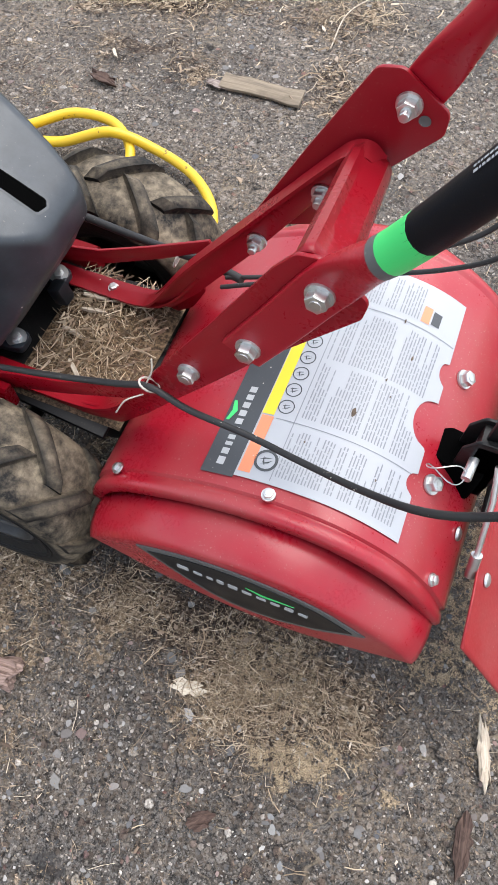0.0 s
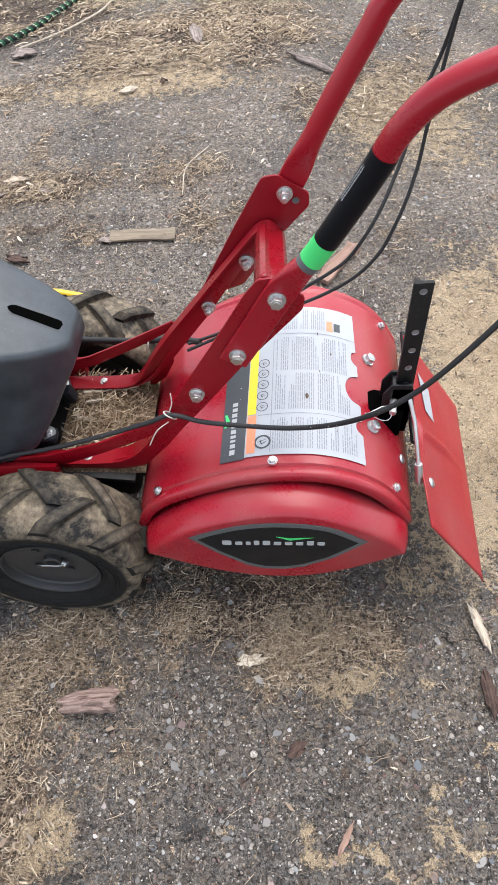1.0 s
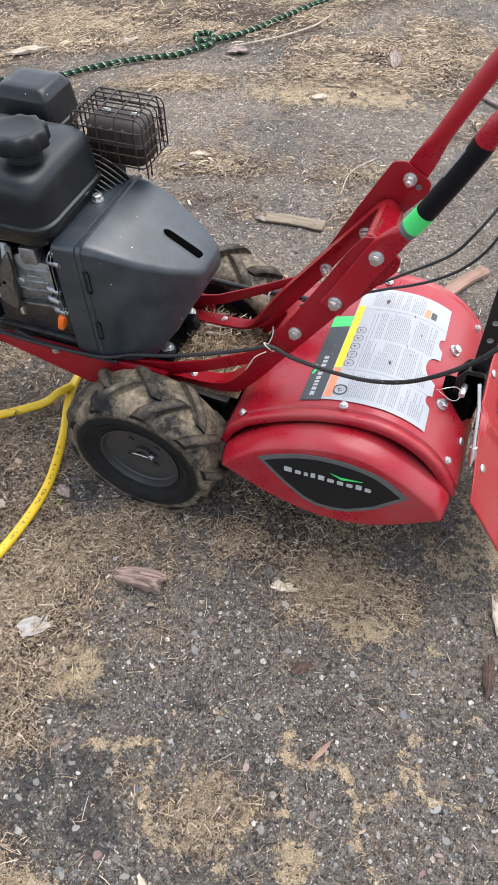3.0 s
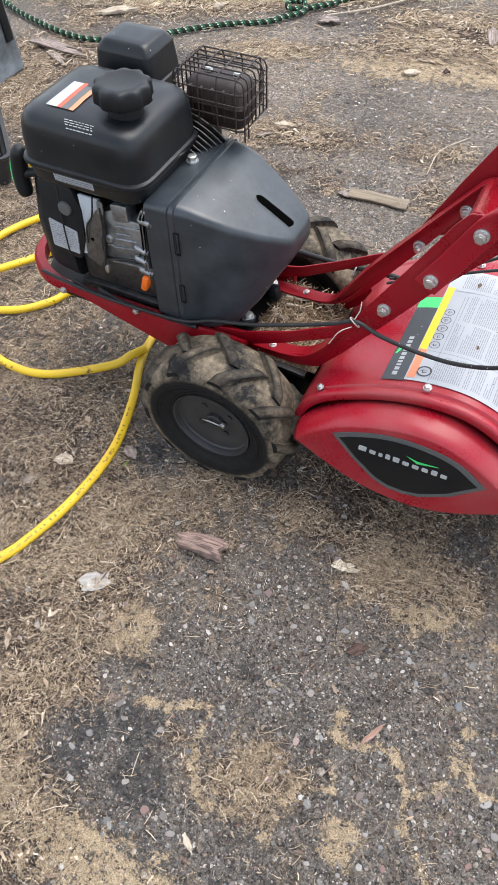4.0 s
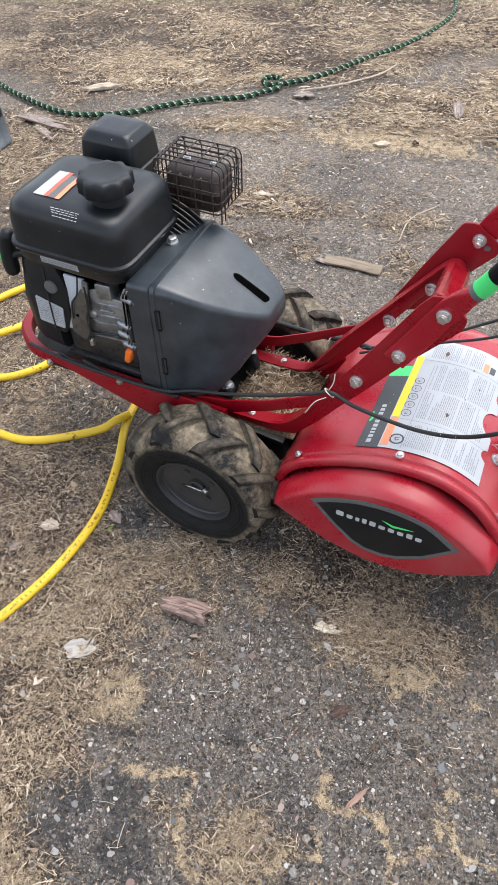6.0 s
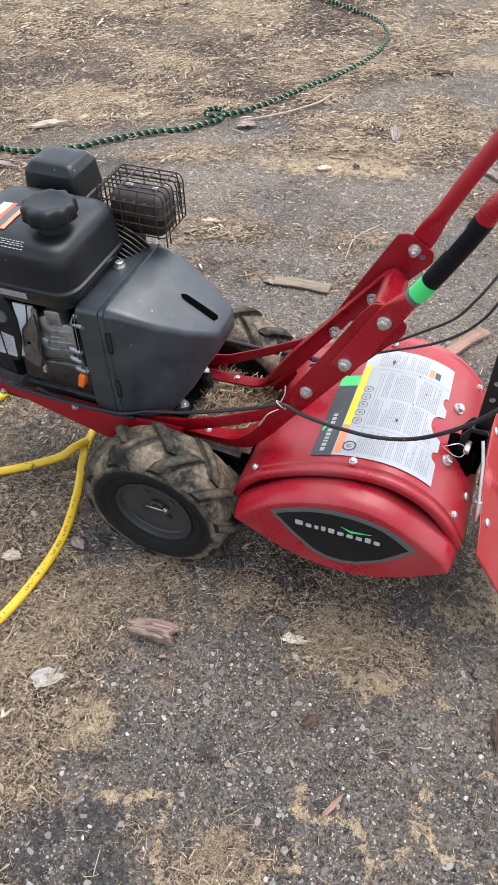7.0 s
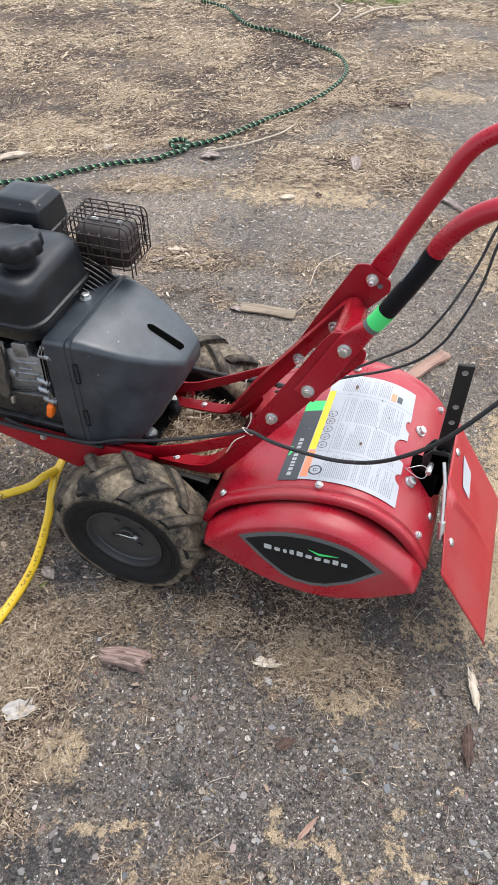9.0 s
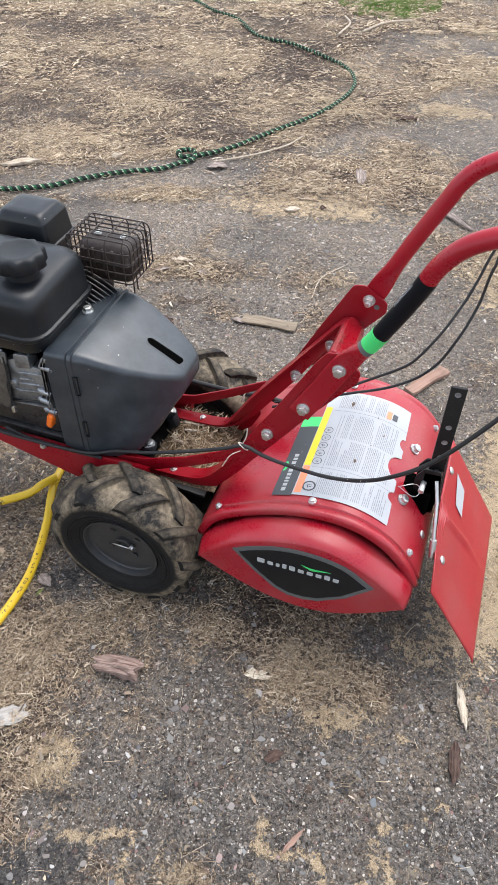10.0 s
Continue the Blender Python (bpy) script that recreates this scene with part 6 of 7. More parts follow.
dustc = k.mix(k.ramp(grain, (0.36, 0.0), (0.62, 1.0)), (0.22, 0.165, 0.105), (0.76, 0.62, 0.44))
d, a_, b_, c_ = cells(130, bent)
dustc = k.mix(k.math("MULTIPLY", k.ramp(d, (0.22, 0.9), (0.36, 0.0)), k.math("GREATER_THAN", b_, 0.66)), dustc, k.ramp(a_, *CHAFF))
edge2 = k.math("ADD", sand_f, k.math("ADD", k.math("MULTIPLY", k.math("SUBTRACT", k.noise(38, 8, 0.8), 0.5), 3.4), k.math("MULTIPLY", k.math("SUBTRACT", k.noise(210, 5, 0.8), 0.5), 2.8)))
col = k.mix(k.ramp(edge2, (0.46, 0.0), (0.64, 0.94)), col, dustc)
relief = k.math("ADD", relief, k.math("MULTIPLY", k.ramp(edge2, (0.46, 0.0), (0.64, 1.0)), k.math("MULTIPLY", grain, 0.8)))
deep = k.node("ShaderNodeGamma", {"Color": col, "Gamma": 1.12}).outputs[0]
k.colour(k.mix(1.0, deep, (1.23, 1.20, 1.17), "MULTIPLY"))
k.bump(relief, 0.006, 1.0)
me.materials.append(k.m)
ground = tagged(new("ground", me), "worn grey asphalt strewn with straw, sawdust and wood litter", "ground", kind="structure")


# ---- loose litter, countless small pieces ----
def pieces(name, label, category, verts, faces, material, smooth=False):
    me = bpy.data.meshes.new(name)
    me.from_pydata(verts, [], faces)
    if smooth:
        me.shade_smooth()
    me.materials.append(material)
    return tagged(new(name, me), label, category, kind="stuff")


def spot(r):
    """A place within the part of the yard that is seen, denser towards the camera's side."""
    if r.random() < 0.42:
        return r.uniform(-0.75, 1.0), r.uniform(-0.95, 0.35)
    if r.random() < 0.55:
        return r.uniform(-1.7, 1.0), r.uniform(0.3, 2.3)
    y = r.uniform(1.6, 5.2)
    return r.uniform(-0.9 - 0.55 * y, 0.65), y


STRAW_MAT = island("straw", [(0.56, 0.425, 0.285), (0.22, 0.155, 0.105), (0.78, 0.635, 0.45), (0.075, 0.052, 0.038), (0.46, 0.345, 0.23), (0.13, 0.090, 0.062), (0.92, 0.79, 0.60), (0.32, 0.23, 0.155), (0.66, 0.52, 0.36), (0.10, 0.070, 0.050)], 0.8, 0, 0.2)
CHIP_MAT = island("wood_chips", [(0.42, 0.315, 0.22), (0.17, 0.122, 0.090), (0.54, 0.44, 0.325), (0.065, 0.044, 0.035), (0.31, 0.235, 0.175), (0.70, 0.60, 0.47), (0.045, 0.031, 0.026), (0.46, 0.355, 0.255), (0.13, 0.090, 0.068), (0.27, 0.195, 0.14)], 0.85, 0.001, 0.2)
GRASS = island("grass", [(0.115, 0.215, 0.030), (0.165, 0.265, 0.05), (0.085, 0.16, 0.025), (0.24, 0.27, 0.09)], 0.7)
STONE_MAT = island("pebbles", [(0.12, 0.118, 0.115), (0.22, 0.205, 0.19), (0.09, 0.092, 0.10), (0.30, 0.275, 0.25), (0.15, 0.125, 0.112), (0.17, 0.165, 0.16), (0.50, 0.48, 0.45), (0.24, 0.13, 0.11), (0.13, 0.125, 0.12), (0.38, 0.36, 0.33), (0.11, 0.128, 0.145)], 0.75, 0.0008, 0.35, 400)

r = random.Random(11)
V, F = [], []
count = 0
while count < 88000:
    x, y = spot(r)
    st, sa = cover(x, y)
    tuft = min(1.0, max(0.05, 0.5 + 1.7 * fbm(x, y, 7.0, 21.0) + 1.3 * fbm(x, y, 1.7, 51.0))) * (1 - 0.8 * earth(x, y))
    if r.random() > st * st * 0.95 * tuft + 0.012 + 0.05 * sa:
        continue
    count += 1
    far_k = 1 + max(0, y - 0.6) * 0.75
    ln, wd = (0.0035 + r.expovariate(1 / 0.0085)) * (0.75 + 0.25 * far_k), (0.00024 + r.expovariate(1 / 0.00019)) * ((far_k if y > 0.2 else 0.72) if y < 0.8 else far_k * 1.35)
    ln = min(ln, 0.05)
    a = r.gauss(0.35, 0.9) if r.random() < 0.6 else r.uniform(0, math.pi)
    bend = r.gauss(0, 0.30)
    z0 = r.uniform(0.001, 0.006) + 0.004 * st
    tilt = r.uniform(-0.12, 0.22) * ln
    b = len(V)
    for f in (0.0, 0.5, 1.0):
        t = (f - 0.5) * ln
        aa = a + bend * (f - 0.5)
        px, py = x + t * math.cos(aa), y + t * math.sin(aa)
        nx, ny = -math.sin(aa) * wd, math.cos(aa) * wd
        zz = max(0.001, z0 + tilt * (f - 0.3) + 0.10 * ln * math.sin(math.pi * f) * r.random())
        V += [(px - nx, py - ny, zz), (px, py, zz + wd * 1.2), (px + nx, py + ny, zz)]
    F += [(b, b + 1, b + 4, b + 3), (b + 1, b + 2, b + 5, b + 4), (b + 3, b + 4, b + 7, b + 6), (b + 4, b + 5, b + 8, b + 7)]
pieces("straw_litter", "dry tan straw and grass stalks scattered over the asphalt", "straw", V, F, STRAW_MAT)

# pale tufts where the straw lies in wisps
TUFTS = [(0.03, 2.91, 0.16), (0.25, 3.14, 0.09), (0.33, 3.73, 0.2), (-1.04, 3.52, 0.14), (-1.42, 3.62, 0.16), (-1.21, 2.60, 0.12), (-1.89, 3.52, 0.2), (-1.42, 1.93, 0.12), (-0.76, 2.81, 0.16), (-0.32, 2.93, 0.14), (-0.33, 2.00, 0.06), (-0.40, 1.28, 0.10), (0.10, 1.36, 0.04), (-0.76, 1.77, 0.14), (0.16, 2.30, 0.14), (-0.10, 2.45, 0.14), (0.27, 2.50, 0.10), (0.70, 1.70, 0.18), (0.78, 0.60, 0.16), (0.76, 0.28, 0.10), (-0.55, 2.62, 0.10), (-1.60, 2.15, 0.14)]
V, F = [], []
r5 = random.Random(77)
while len(TUFTS) < 60:
    x, y = r5.uniform(-2.6, 0.3), r5.uniform(1.9, 4.8)
    if beyond(x, y) > 0.6 and earth(x, y) < 0.4:
        TUFTS.append((x, y, r5.uniform(0.03, 0.09)))
for cx_, cy_, size in TUFTS:
    lead = r5.uniform(0, math.pi)
    for i in range(int(30 + 1300 * size)):
        x, y = r5.gauss(cx_, size * 0.9), r5.gauss(cy_, size * 0.65)
        ln, wd = r5.uniform(0.012, 0.042) * (0.8 + 0.15 * max(0, y)), r5.uniform(0.0004, 0.0009) * (0.65 + 0.20 * max(0, y))
        a, z0, arch = r5.gauss(lead, 0.7), r5.uniform(0.003, 0.014), r5.uniform(0, 0.16)
        b = len(V)
        bend = r5.gauss(0, 0.25)
        for f in (0.0, 0.5, 1.0):
            t, aa = (f - 0.5) * ln, a + bend * (f - 0.5)
            px, py = x + t * math.cos(aa), y + t * math.sin(aa)
            nx, ny = -math.sin(aa) * wd, math.cos(aa) * wd
            zz = z0 + arch * ln * math.sin(math.pi * f)
            V += [(px - nx, py - ny, zz), (px, py, zz + wd), (px + nx, py + ny, zz)]
        F += [(b, b + 1, b + 4, b + 3), (b + 1, b + 2, b + 5, b + 4), (b + 3, b + 4, b + 7, b + 6), (b + 4, b + 5, b + 8, b + 7)]
pieces("straw_tufts", "pale golden wisps of dry straw on the ground", "straw", V, F, island("pale_straw", [(0.62, 0.49, 0.33), (0.46, 0.35, 0.23), (0.74, 0.61, 0.43), (0.32, 0.235, 0.155), (0.66, 0.53, 0.37), (0.18, 0.13, 0.09)], 0.75, 0, 0.25))

V, F = [], []
count = 0
while count < 56000:
    x, y = spot(r)
    st, sa = cover(x, y)
    patch = min(1.0, max(0.1, 0.5 + 2.0 * fbm(x, y, 5.0, 31.0)))
    if r.random() > st * 0.8 * patch + 0.03 + 0.08 * sa:
        continue
    count += 1
    far_k = 1 + max(0, y - 0.6) * 0.26
    ln = min(0.036, 0.0018 + r.expovariate(1 / ((0.0034 if x > 0.08 or y > 0.45 else 0.0046) if y < 0.45 else 0.0062))) * far_k
    wd, th = ln * r.uniform(0.10, 0.48), min(0.003, ln * r.uniform(0.03, 0.11))
    a, sl = r.uniform(0, math.pi), r.uniform(-0.35, 0.35)
    c, s = math.cos(a), math.sin(a)
    b = len(V)
    angs = sorted(r.uniform(0, 2 * math.pi) for _ in range(6))
    shape = [(0.5 * math.cos(t_) * r.uniform(0.55, 1.1), 0.5 * math.sin(t_) * r.uniform(0.5, 1.1)) for t_ in angs]
    for up in (0, 1):
        for u, v in shape:
            p, q = u * ln, v * wd
            V.append((x + p * c - q * s, y + p * s + q * c, 0.002 + 0.004 * st + up * th + abs(sl) * ln * 0.3 + sl * p * 0.6))
    F.append(tuple(range(b, b + 6))[::-1])
    F.append(tuple(range(b + 6, b + 12)))
    F += [(b + i, b + (i + 1) % 6, b + 6 + (i + 1) % 6, b + 6 + i) for i in range(6)]
pieces("wood_litter", "splinters, bark flakes and wood chips scattered about", "wood chips", V, F, CHIP_MAT)

ico = bmesh.new()
bmesh.ops.create_icosphere(ico, subdivisions=1, radius=1)
IV = [q.co.copy() for q in ico.verts]
IF = [tuple(q.index for q in f.verts) for f in ico.faces]
ico2 = bmesh.new()
bmesh.ops.create_icosphere(ico2, subdivisions=2, radius=1)
IV2 = [q.co.copy() for q in ico2.verts]
IF2 = [tuple(q.index for q in f.verts) for f in ico2.faces]
V, F = [], []
count = 0
while count < 7000:
    x, y = spot(r)
    if y > 3.2 or (y > 0.4 and r.random() < 0.2):
        continue
    st, sa = cover(x, y)
    if r.random() < max(st, sa) * 0.9:
        continue
    count += 1
    size = min(0.0068, 0.0012 + r.expovariate(1 / 0.0015)) * (1 + max(0, y - 0.5) * 0.2)
    gz = -0.004 + 0.0035 * fbm(x, y, 14, 1.0, 2) + 0.005 * st * (0.6 + fbm(x, y, 30, 4.0, 2)) + 0.003 * sa
    crown = gz + r.uniform(0.0003, 0.0014)
    sx, sy, sz = size * r.uniform(0.75, 1.3), size * r.uniform(0.6, 1.0), size * r.uniform(0.28, 0.5)
    a = r.uniform(0, math.pi)
    c, s = math.cos(a), math.sin(a)
    seed = r.random() * 50
    iv, jf = (IV2, IF2) if size > 0.006 else (IV, IF)
    b = len(V)
    for q in iv:
        wv = 1 + 0.60 * noise.noise(q * 1.3 + Vector((seed, 0, seed)))
        p, t = q.x * sx * wv, q.y * sy * wv
        V.append((x + p * c - t * s, y + p * s + t * c, min(crown + 0.10 * q.x * sz, gz + q.z * sz * wv)))
    F += [tuple(b + i for i in f) for f in jf]
pieces("gravel", "small grey, white and reddish stones set in the worn asphalt", "gravel", V, F, STONE_MAT, False)


# ---- rope, hose ----
def rope_pts():
    out = []
    for i, (x, y) in enumerate(ROPE_LINE):
        z = 0.012
        if 11 <= i <= 13:
            z = 0.020
        out.append((x, y, z))
    return spline(out, 10)


part("braided_rope", tube(rope_pts(), 0.0102, 12, None, 0.032), ROPE, None, "", 80)
tagged(bpy.data.objects["braided_rope"], "dark green braided rope with white flecks lying on the ground", "rope")

HOSE_LINE = [(-0.36, -0.62, 0.014), (-0.335, -0.50, 0.013), (-0.306, -0.398, 0.013), (-0.278, -0.333, 0.013), (-0.248, -0.21, 0.013), (-0.243, -0.067, 0.013), (-0.279, 0.07, 0.013), (-0.327, 0.189, 0.016), (-0.350, 0.31, 0.016), (-0.400, 0.45, 0.014), (-0.455, 0.58, 0.014), (-0.46, 0.70, 0.020), (-0.405, 0.757, 0.030), (-0.349, 0.800, 0.035), (-0.273, 0.806, 0.035), (-0.217, 0.770, 0.030), (-0.198, 0.720, 0.020), (-0.215, 0.64, 0.014), (-0.30, 0.58, 0.014), (-0.45, 0.50, 0.014), (-0.606, 0.335, 0.014), (-0.642, 0.264, 0.014), (-0.70, 0.202, 0.014), (-0.782, 0.172, 0.014), (-0.86, 0.20, 0.014), (-0.85, 0.26, 0.030), (-0.819, 0.30, 0.034), (-0.774, 0.401, 0.016), (-0.70, 0.52, 0.014), (-0.62, 0.62, 0.014), (-0.50, 0.69, 0.016), (-0.409, 0.713, 0.020), (-0.343, 0.732, 0.022), (-0.249, 0.764, 0.050), (-0.159, 0.775, 0.028), (-0.074, 0.750, 0.022), (-0.013, 0.700, 0.018), (0.014, 0.640, 0.014), (0.0, 0.56, 0.013)]
part("garden_hose", tube(spline(HOSE_LINE, 6), 0.0099, 12), HOSE, None, "", 80)
hose = tagged(bpy.data.objects["garden_hose"], "yellow rubber hose with worn black print coiled on the ground", "hose")
# worn print along the hose: plain dark bars
line_ = [q for q in spline(HOSE_LINE[:7], 24)]
r6 = random.Random(15)
bm = bmesh.new()
for i in range(6, len(line_) - 2):
    if r6.random() < 0.45:
        continue
    d_ = (line_[i + 1] - line_[i]).normalized()
    for row in (0.10, 0.42):
        if r6.random() < 0.35:
            continue
        out_ = Vector((0, 0, 1)) * math.cos(row) + d_.cross(Vector((0, 0, 1))).normalized() * math.sin(row)
        out2 = Vector((0, 0, 1)) * math.cos(row + 0.2) + d_.cross(Vector((0, 0, 1))).normalized() * math.sin(row + 0.2)
        e_ = r6.uniform(0.3, 0.9)
        bm.faces.new([bm.verts.new(p_ + o_ * 0.01005) for p_, o_ in ((line_[i], out_), (line_[i].lerp(line_[i + 1], e_), out_), (line_[i].lerp(line_[i + 1], e_), out2), (line_[i], out2))])
tagged(part("worn_print", bm, CABLE, hose, "worn dark bars of print", 0), kind="stuff")
H2 = [(-0.323, 0.205, 0.036), (-0.345, 0.172, 0.034), (-0.382, 0.140, 0.014), (-0.498, 0.055, 0.013), (-0.596, 0.038, 0.013), (-0.693, 0.065, 0.013), (-0.80, 0.14, 0.013), (-0.90, 0.22, 0.018), (-0.93, 0.30, 0.024), (-0.935, 0.43, 0.013), (-0.881, 0.544, 0.013), (-0.80, 0.64, 0.013), (-0.82, 0.74, 0.013), (-0.98, 0.80, 0.013), (-1.123, 0.702, 0.013), (-1.10, 0.56, 0.013), (-1.13, 0.40, 0.013), (-1.25, 0.25, 0.013)]
part("garden_hose", tube(spline(H2, 6), 0.0099, 12), HOSE, None, "", 80)
tagged(bpy.data.objects["garden_hose.001"], "second coil of the yellow rubber hose on the littered ground", "hose")


# ---- single pieces of wood and stone ----
def lump(name, label, category, at, size, turn, material, seed, rough_=0.25, flat=0.0, sub=7, sharp=22):
    """A split, splintered piece: boxy, with ridges along its length and ragged ends."""
    bm = bmesh.new()
    bmesh.ops.create_cube(bm, size=2)
    bmesh.ops.subdivide_edges(bm, edges=bm.edges[:], cuts=sub, use_grid_fill=True)
    for q in bm.verts:
        p = q.co.copy()
        k_ = 1 / max(1.0, (abs(p.x) ** 7 + abs(p.y) ** 5 + abs(p.z) ** 5) ** (1 / 6))
        nv = 1 + rough_ * noise.noise(p * 0.9 + Vector((seed, seed * 2, 0))) + rough_ * 0.6 * noise.noise(p * 2.1 + Vector((0, seed, seed)))
        ridge = 1 + rough_ * 0.9 * noise.noise(Vector((p.x * 0.6, p.y * 3.5, p.z * 3.5 + seed)))
        ragged = 1 + rough_ * 0.8 * noise.noise(Vector((seed, p.y * 2.5, p.z * 2.5))) * (abs(p.x) > 0.7)
        bend_y = 0.5 * rough_ * size[1] * noise.noise(Vector((p.x * 0.8, seed, 3.0))) * 2
        q.co = Vector((p.x * size[0] * k_ * ragged, p.y * size[1] * k_ * nv * (1 - flat * max(0, p.x)) + bend_y, p.z * size[2] * k_ * nv * ridge))
    low = min(q.co.z for q in bm.verts)
    for q in bm.verts:
        q.co.z -= low
    ob = part(name, bm, material, None, label, sharp)
    ob.matrix_basis = Matrix.Translation((at[0], at[1], at[2] if len(at) > 2 else -0.001)) @ pose(0, 0, 0, 0, 0, turn)
    return tagged(ob, category=category)


def flake(name, label, category, at, ln, wd, turn, material, seed, thick=0.003, curl=0.25, tilt=0.0):
    """A torn flake: a ragged outline, split along its grain, bent and uneven."""
    q_ = random.Random(seed)
    n = 22
    rim, mid_ = [], []
    for i in range(n):
        a_ = 2 * math.pi * i / n
        k_ = 1.0 + q_.uniform(-0.30, 0.22) + (0.22 if i % 3 == 0 else 0)
        u, v = 0.5 * math.cos(a_) * ln * k_, 0.5 * math.sin(a_) * wd * (1 + q_.uniform(-0.25, 0.25))
        rim.append((u, v))
        mid_.append((u * 0.55, v * 0.55))

    def lift(u, v):
        return curl * (v * v / wd * 1.6 + 0.35 * wd * noise.noise(Vector((u / ln * 3, v / wd * 2, seed)))) + 0.35 * thick * noise.noise(Vector((u / ln * 4, v / wd * 9, seed + 5)))

    bm = bmesh.new()
    low = [bm.verts.new((u * 0.96, v * 0.96, lift(u, v))) for u, v in rim]
    top = [bm.verts.new((u, v, lift(u, v) + thick * q_.uniform(0.5, 1.0))) for u, v in rim]
    inn_ = [bm.verts.new((u, v, lift(u, v) + thick * q_.uniform(0.8, 1.5))) for u, v in mid_]
    for i in range(n):
        j = (i + 1) % n
        bm.faces.new((low[i], low[j], top[j], top[i]))
        bm.faces.new((top[i], top[j], inn_[j], inn_[i]))
    bm.faces.new(inn_)
    bm.faces.new(low[::-1])
    z0 = min(q.co.z for q in bm.verts)
    for q in bm.verts:
        q.co.z -= z0
    ob = part(name, bm, material, None, label, 18)
    ob.matrix_basis = Matrix.Translation((at[0], at[1], 0.0)) @ pose(0, 0, 0, tilt, 0, turn)
    return tagged(ob, category=category)


lump("wood_chunk", "pinkish grey weathered knotted chunk of split wood on the asphalt", "wood", (0.040, -0.188), (0.046, 0.0135, 0.015), 8, wood("knot_wood", (0.40, 0.29, 0.245), (0.065, 0.036, 0.028), 0, 240), 1.7, 0.36, -0.75, 9, 14)
flake("wood_stick", "pale grey splintered stick on the asphalt", "wood", (0.702, -0.035), 0.080, 0.017, -72, CHIP_PALE, 4, 0.006, 0.1)
flake("bark_strip", "dark brown strip of bark on the asphalt", "bark", (0.701, -0.145), 0.068, 0.024, -82, BARK_DARK, 7, 0.007, 0.15)
flake("pale_chip", "torn cream-white wood chip on the asphalt", "wood chip", (0.305, -0.105), 0.046, 0.020, 12, wood("cream_chip", (0.84, 0.78, 0.66), (0.52, 0.44, 0.33), 0, 150), 2, 0.003, 0.5)
flake("pale_chip", "cream-white wood chip on the asphalt", "wood chip", (0.262, -0.640), 0.030, 0.010, -35, CHIP_PALE, 9, 0.003, 0.3)
flake("pale_chip", "brown and cream splintered chip on the asphalt", "wood chip", (0.385, -0.245), 0.034, 0.022, 40, BARK_DARK, 19, 0.005, 0.4)
flake("pale_chip", "reddish sliver of wood on the asphalt", "wood chip", (0.460, -0.368), 0.045, 0.010, 62, PLANK_RED, 23, 0.003, 0.2)
flake("wood_chunk", "pale piece of firewood in the straw", "wood", (-1.44, 1.805), 0.15, 0.036, 38, CHIP_PALE, 5, 0.014, 0.1)
flake("wood_chunk", "small tan block of wood in the straw", "wood", (-1.08, 2.01), 0.045, 0.032, 70, CHIP_PALE, 6, 0.012, 0.2)
flake("bark_strip", "long flaky strip of grey bark in the litter", "bark", (-1.495, 1.445), 0.27, 0.055, -4, BARK_GREY, 8, 0.010, 0.3)
flake("bark_strip", "fibrous strip of grey bark in the litter", "bark", (-1.43, 1.375), 0.13, 0.030, -28, BARK_GREY, 12, 0.008, 0.3)
flake("bark_flake", "grey crumpled flake of bark in the straw", "bark", (-0.01, 2.18), 0.15, 0.040, 105, BARK_GREY, 3, 0.010, 0.6)
flake("bark_flake", "pale grey flake of bark on the asphalt", "bark", (-0.62, 2.065), 0.09, 0.055, 15, BARK_GREY, 16, 0.006, 0.5)
flake("bark_flake", "dark flake of bark on the asphalt", "bark", (-0.368, 0.943), 0.060, 0.028, -12, BARK_DARK, 21, 0.007, 0.5)
# added dark flake in place of the shadow under a straw hump
flake("bark_flake", "dark flake standing in for the shadow under a straw hump", "bark", (0.045, 2.90), 0.12, 0.040, 8, BARK_DARK, 29, 0.008, 0.4)
flake("stone", "pale grey chip of stone on the asphalt", "stone", (-0.20, 1.80), 0.055, 0.034, 20, CHIP_PALE, 33, 0.008, 0.1)
flake("dry_leaf", "small curled brown leaf on the sandy patch", "leaf", (-0.085, 1.85), 0.030, 0.020, 60, BARK_DARK, 41, 0.003, 1.2)
flake("wood_stick", "grey split stick in the straw", "wood", (0.41, 1.95), 0.19, 0.028, -42, BARK_GREY, 69, 0.012, 0.1)
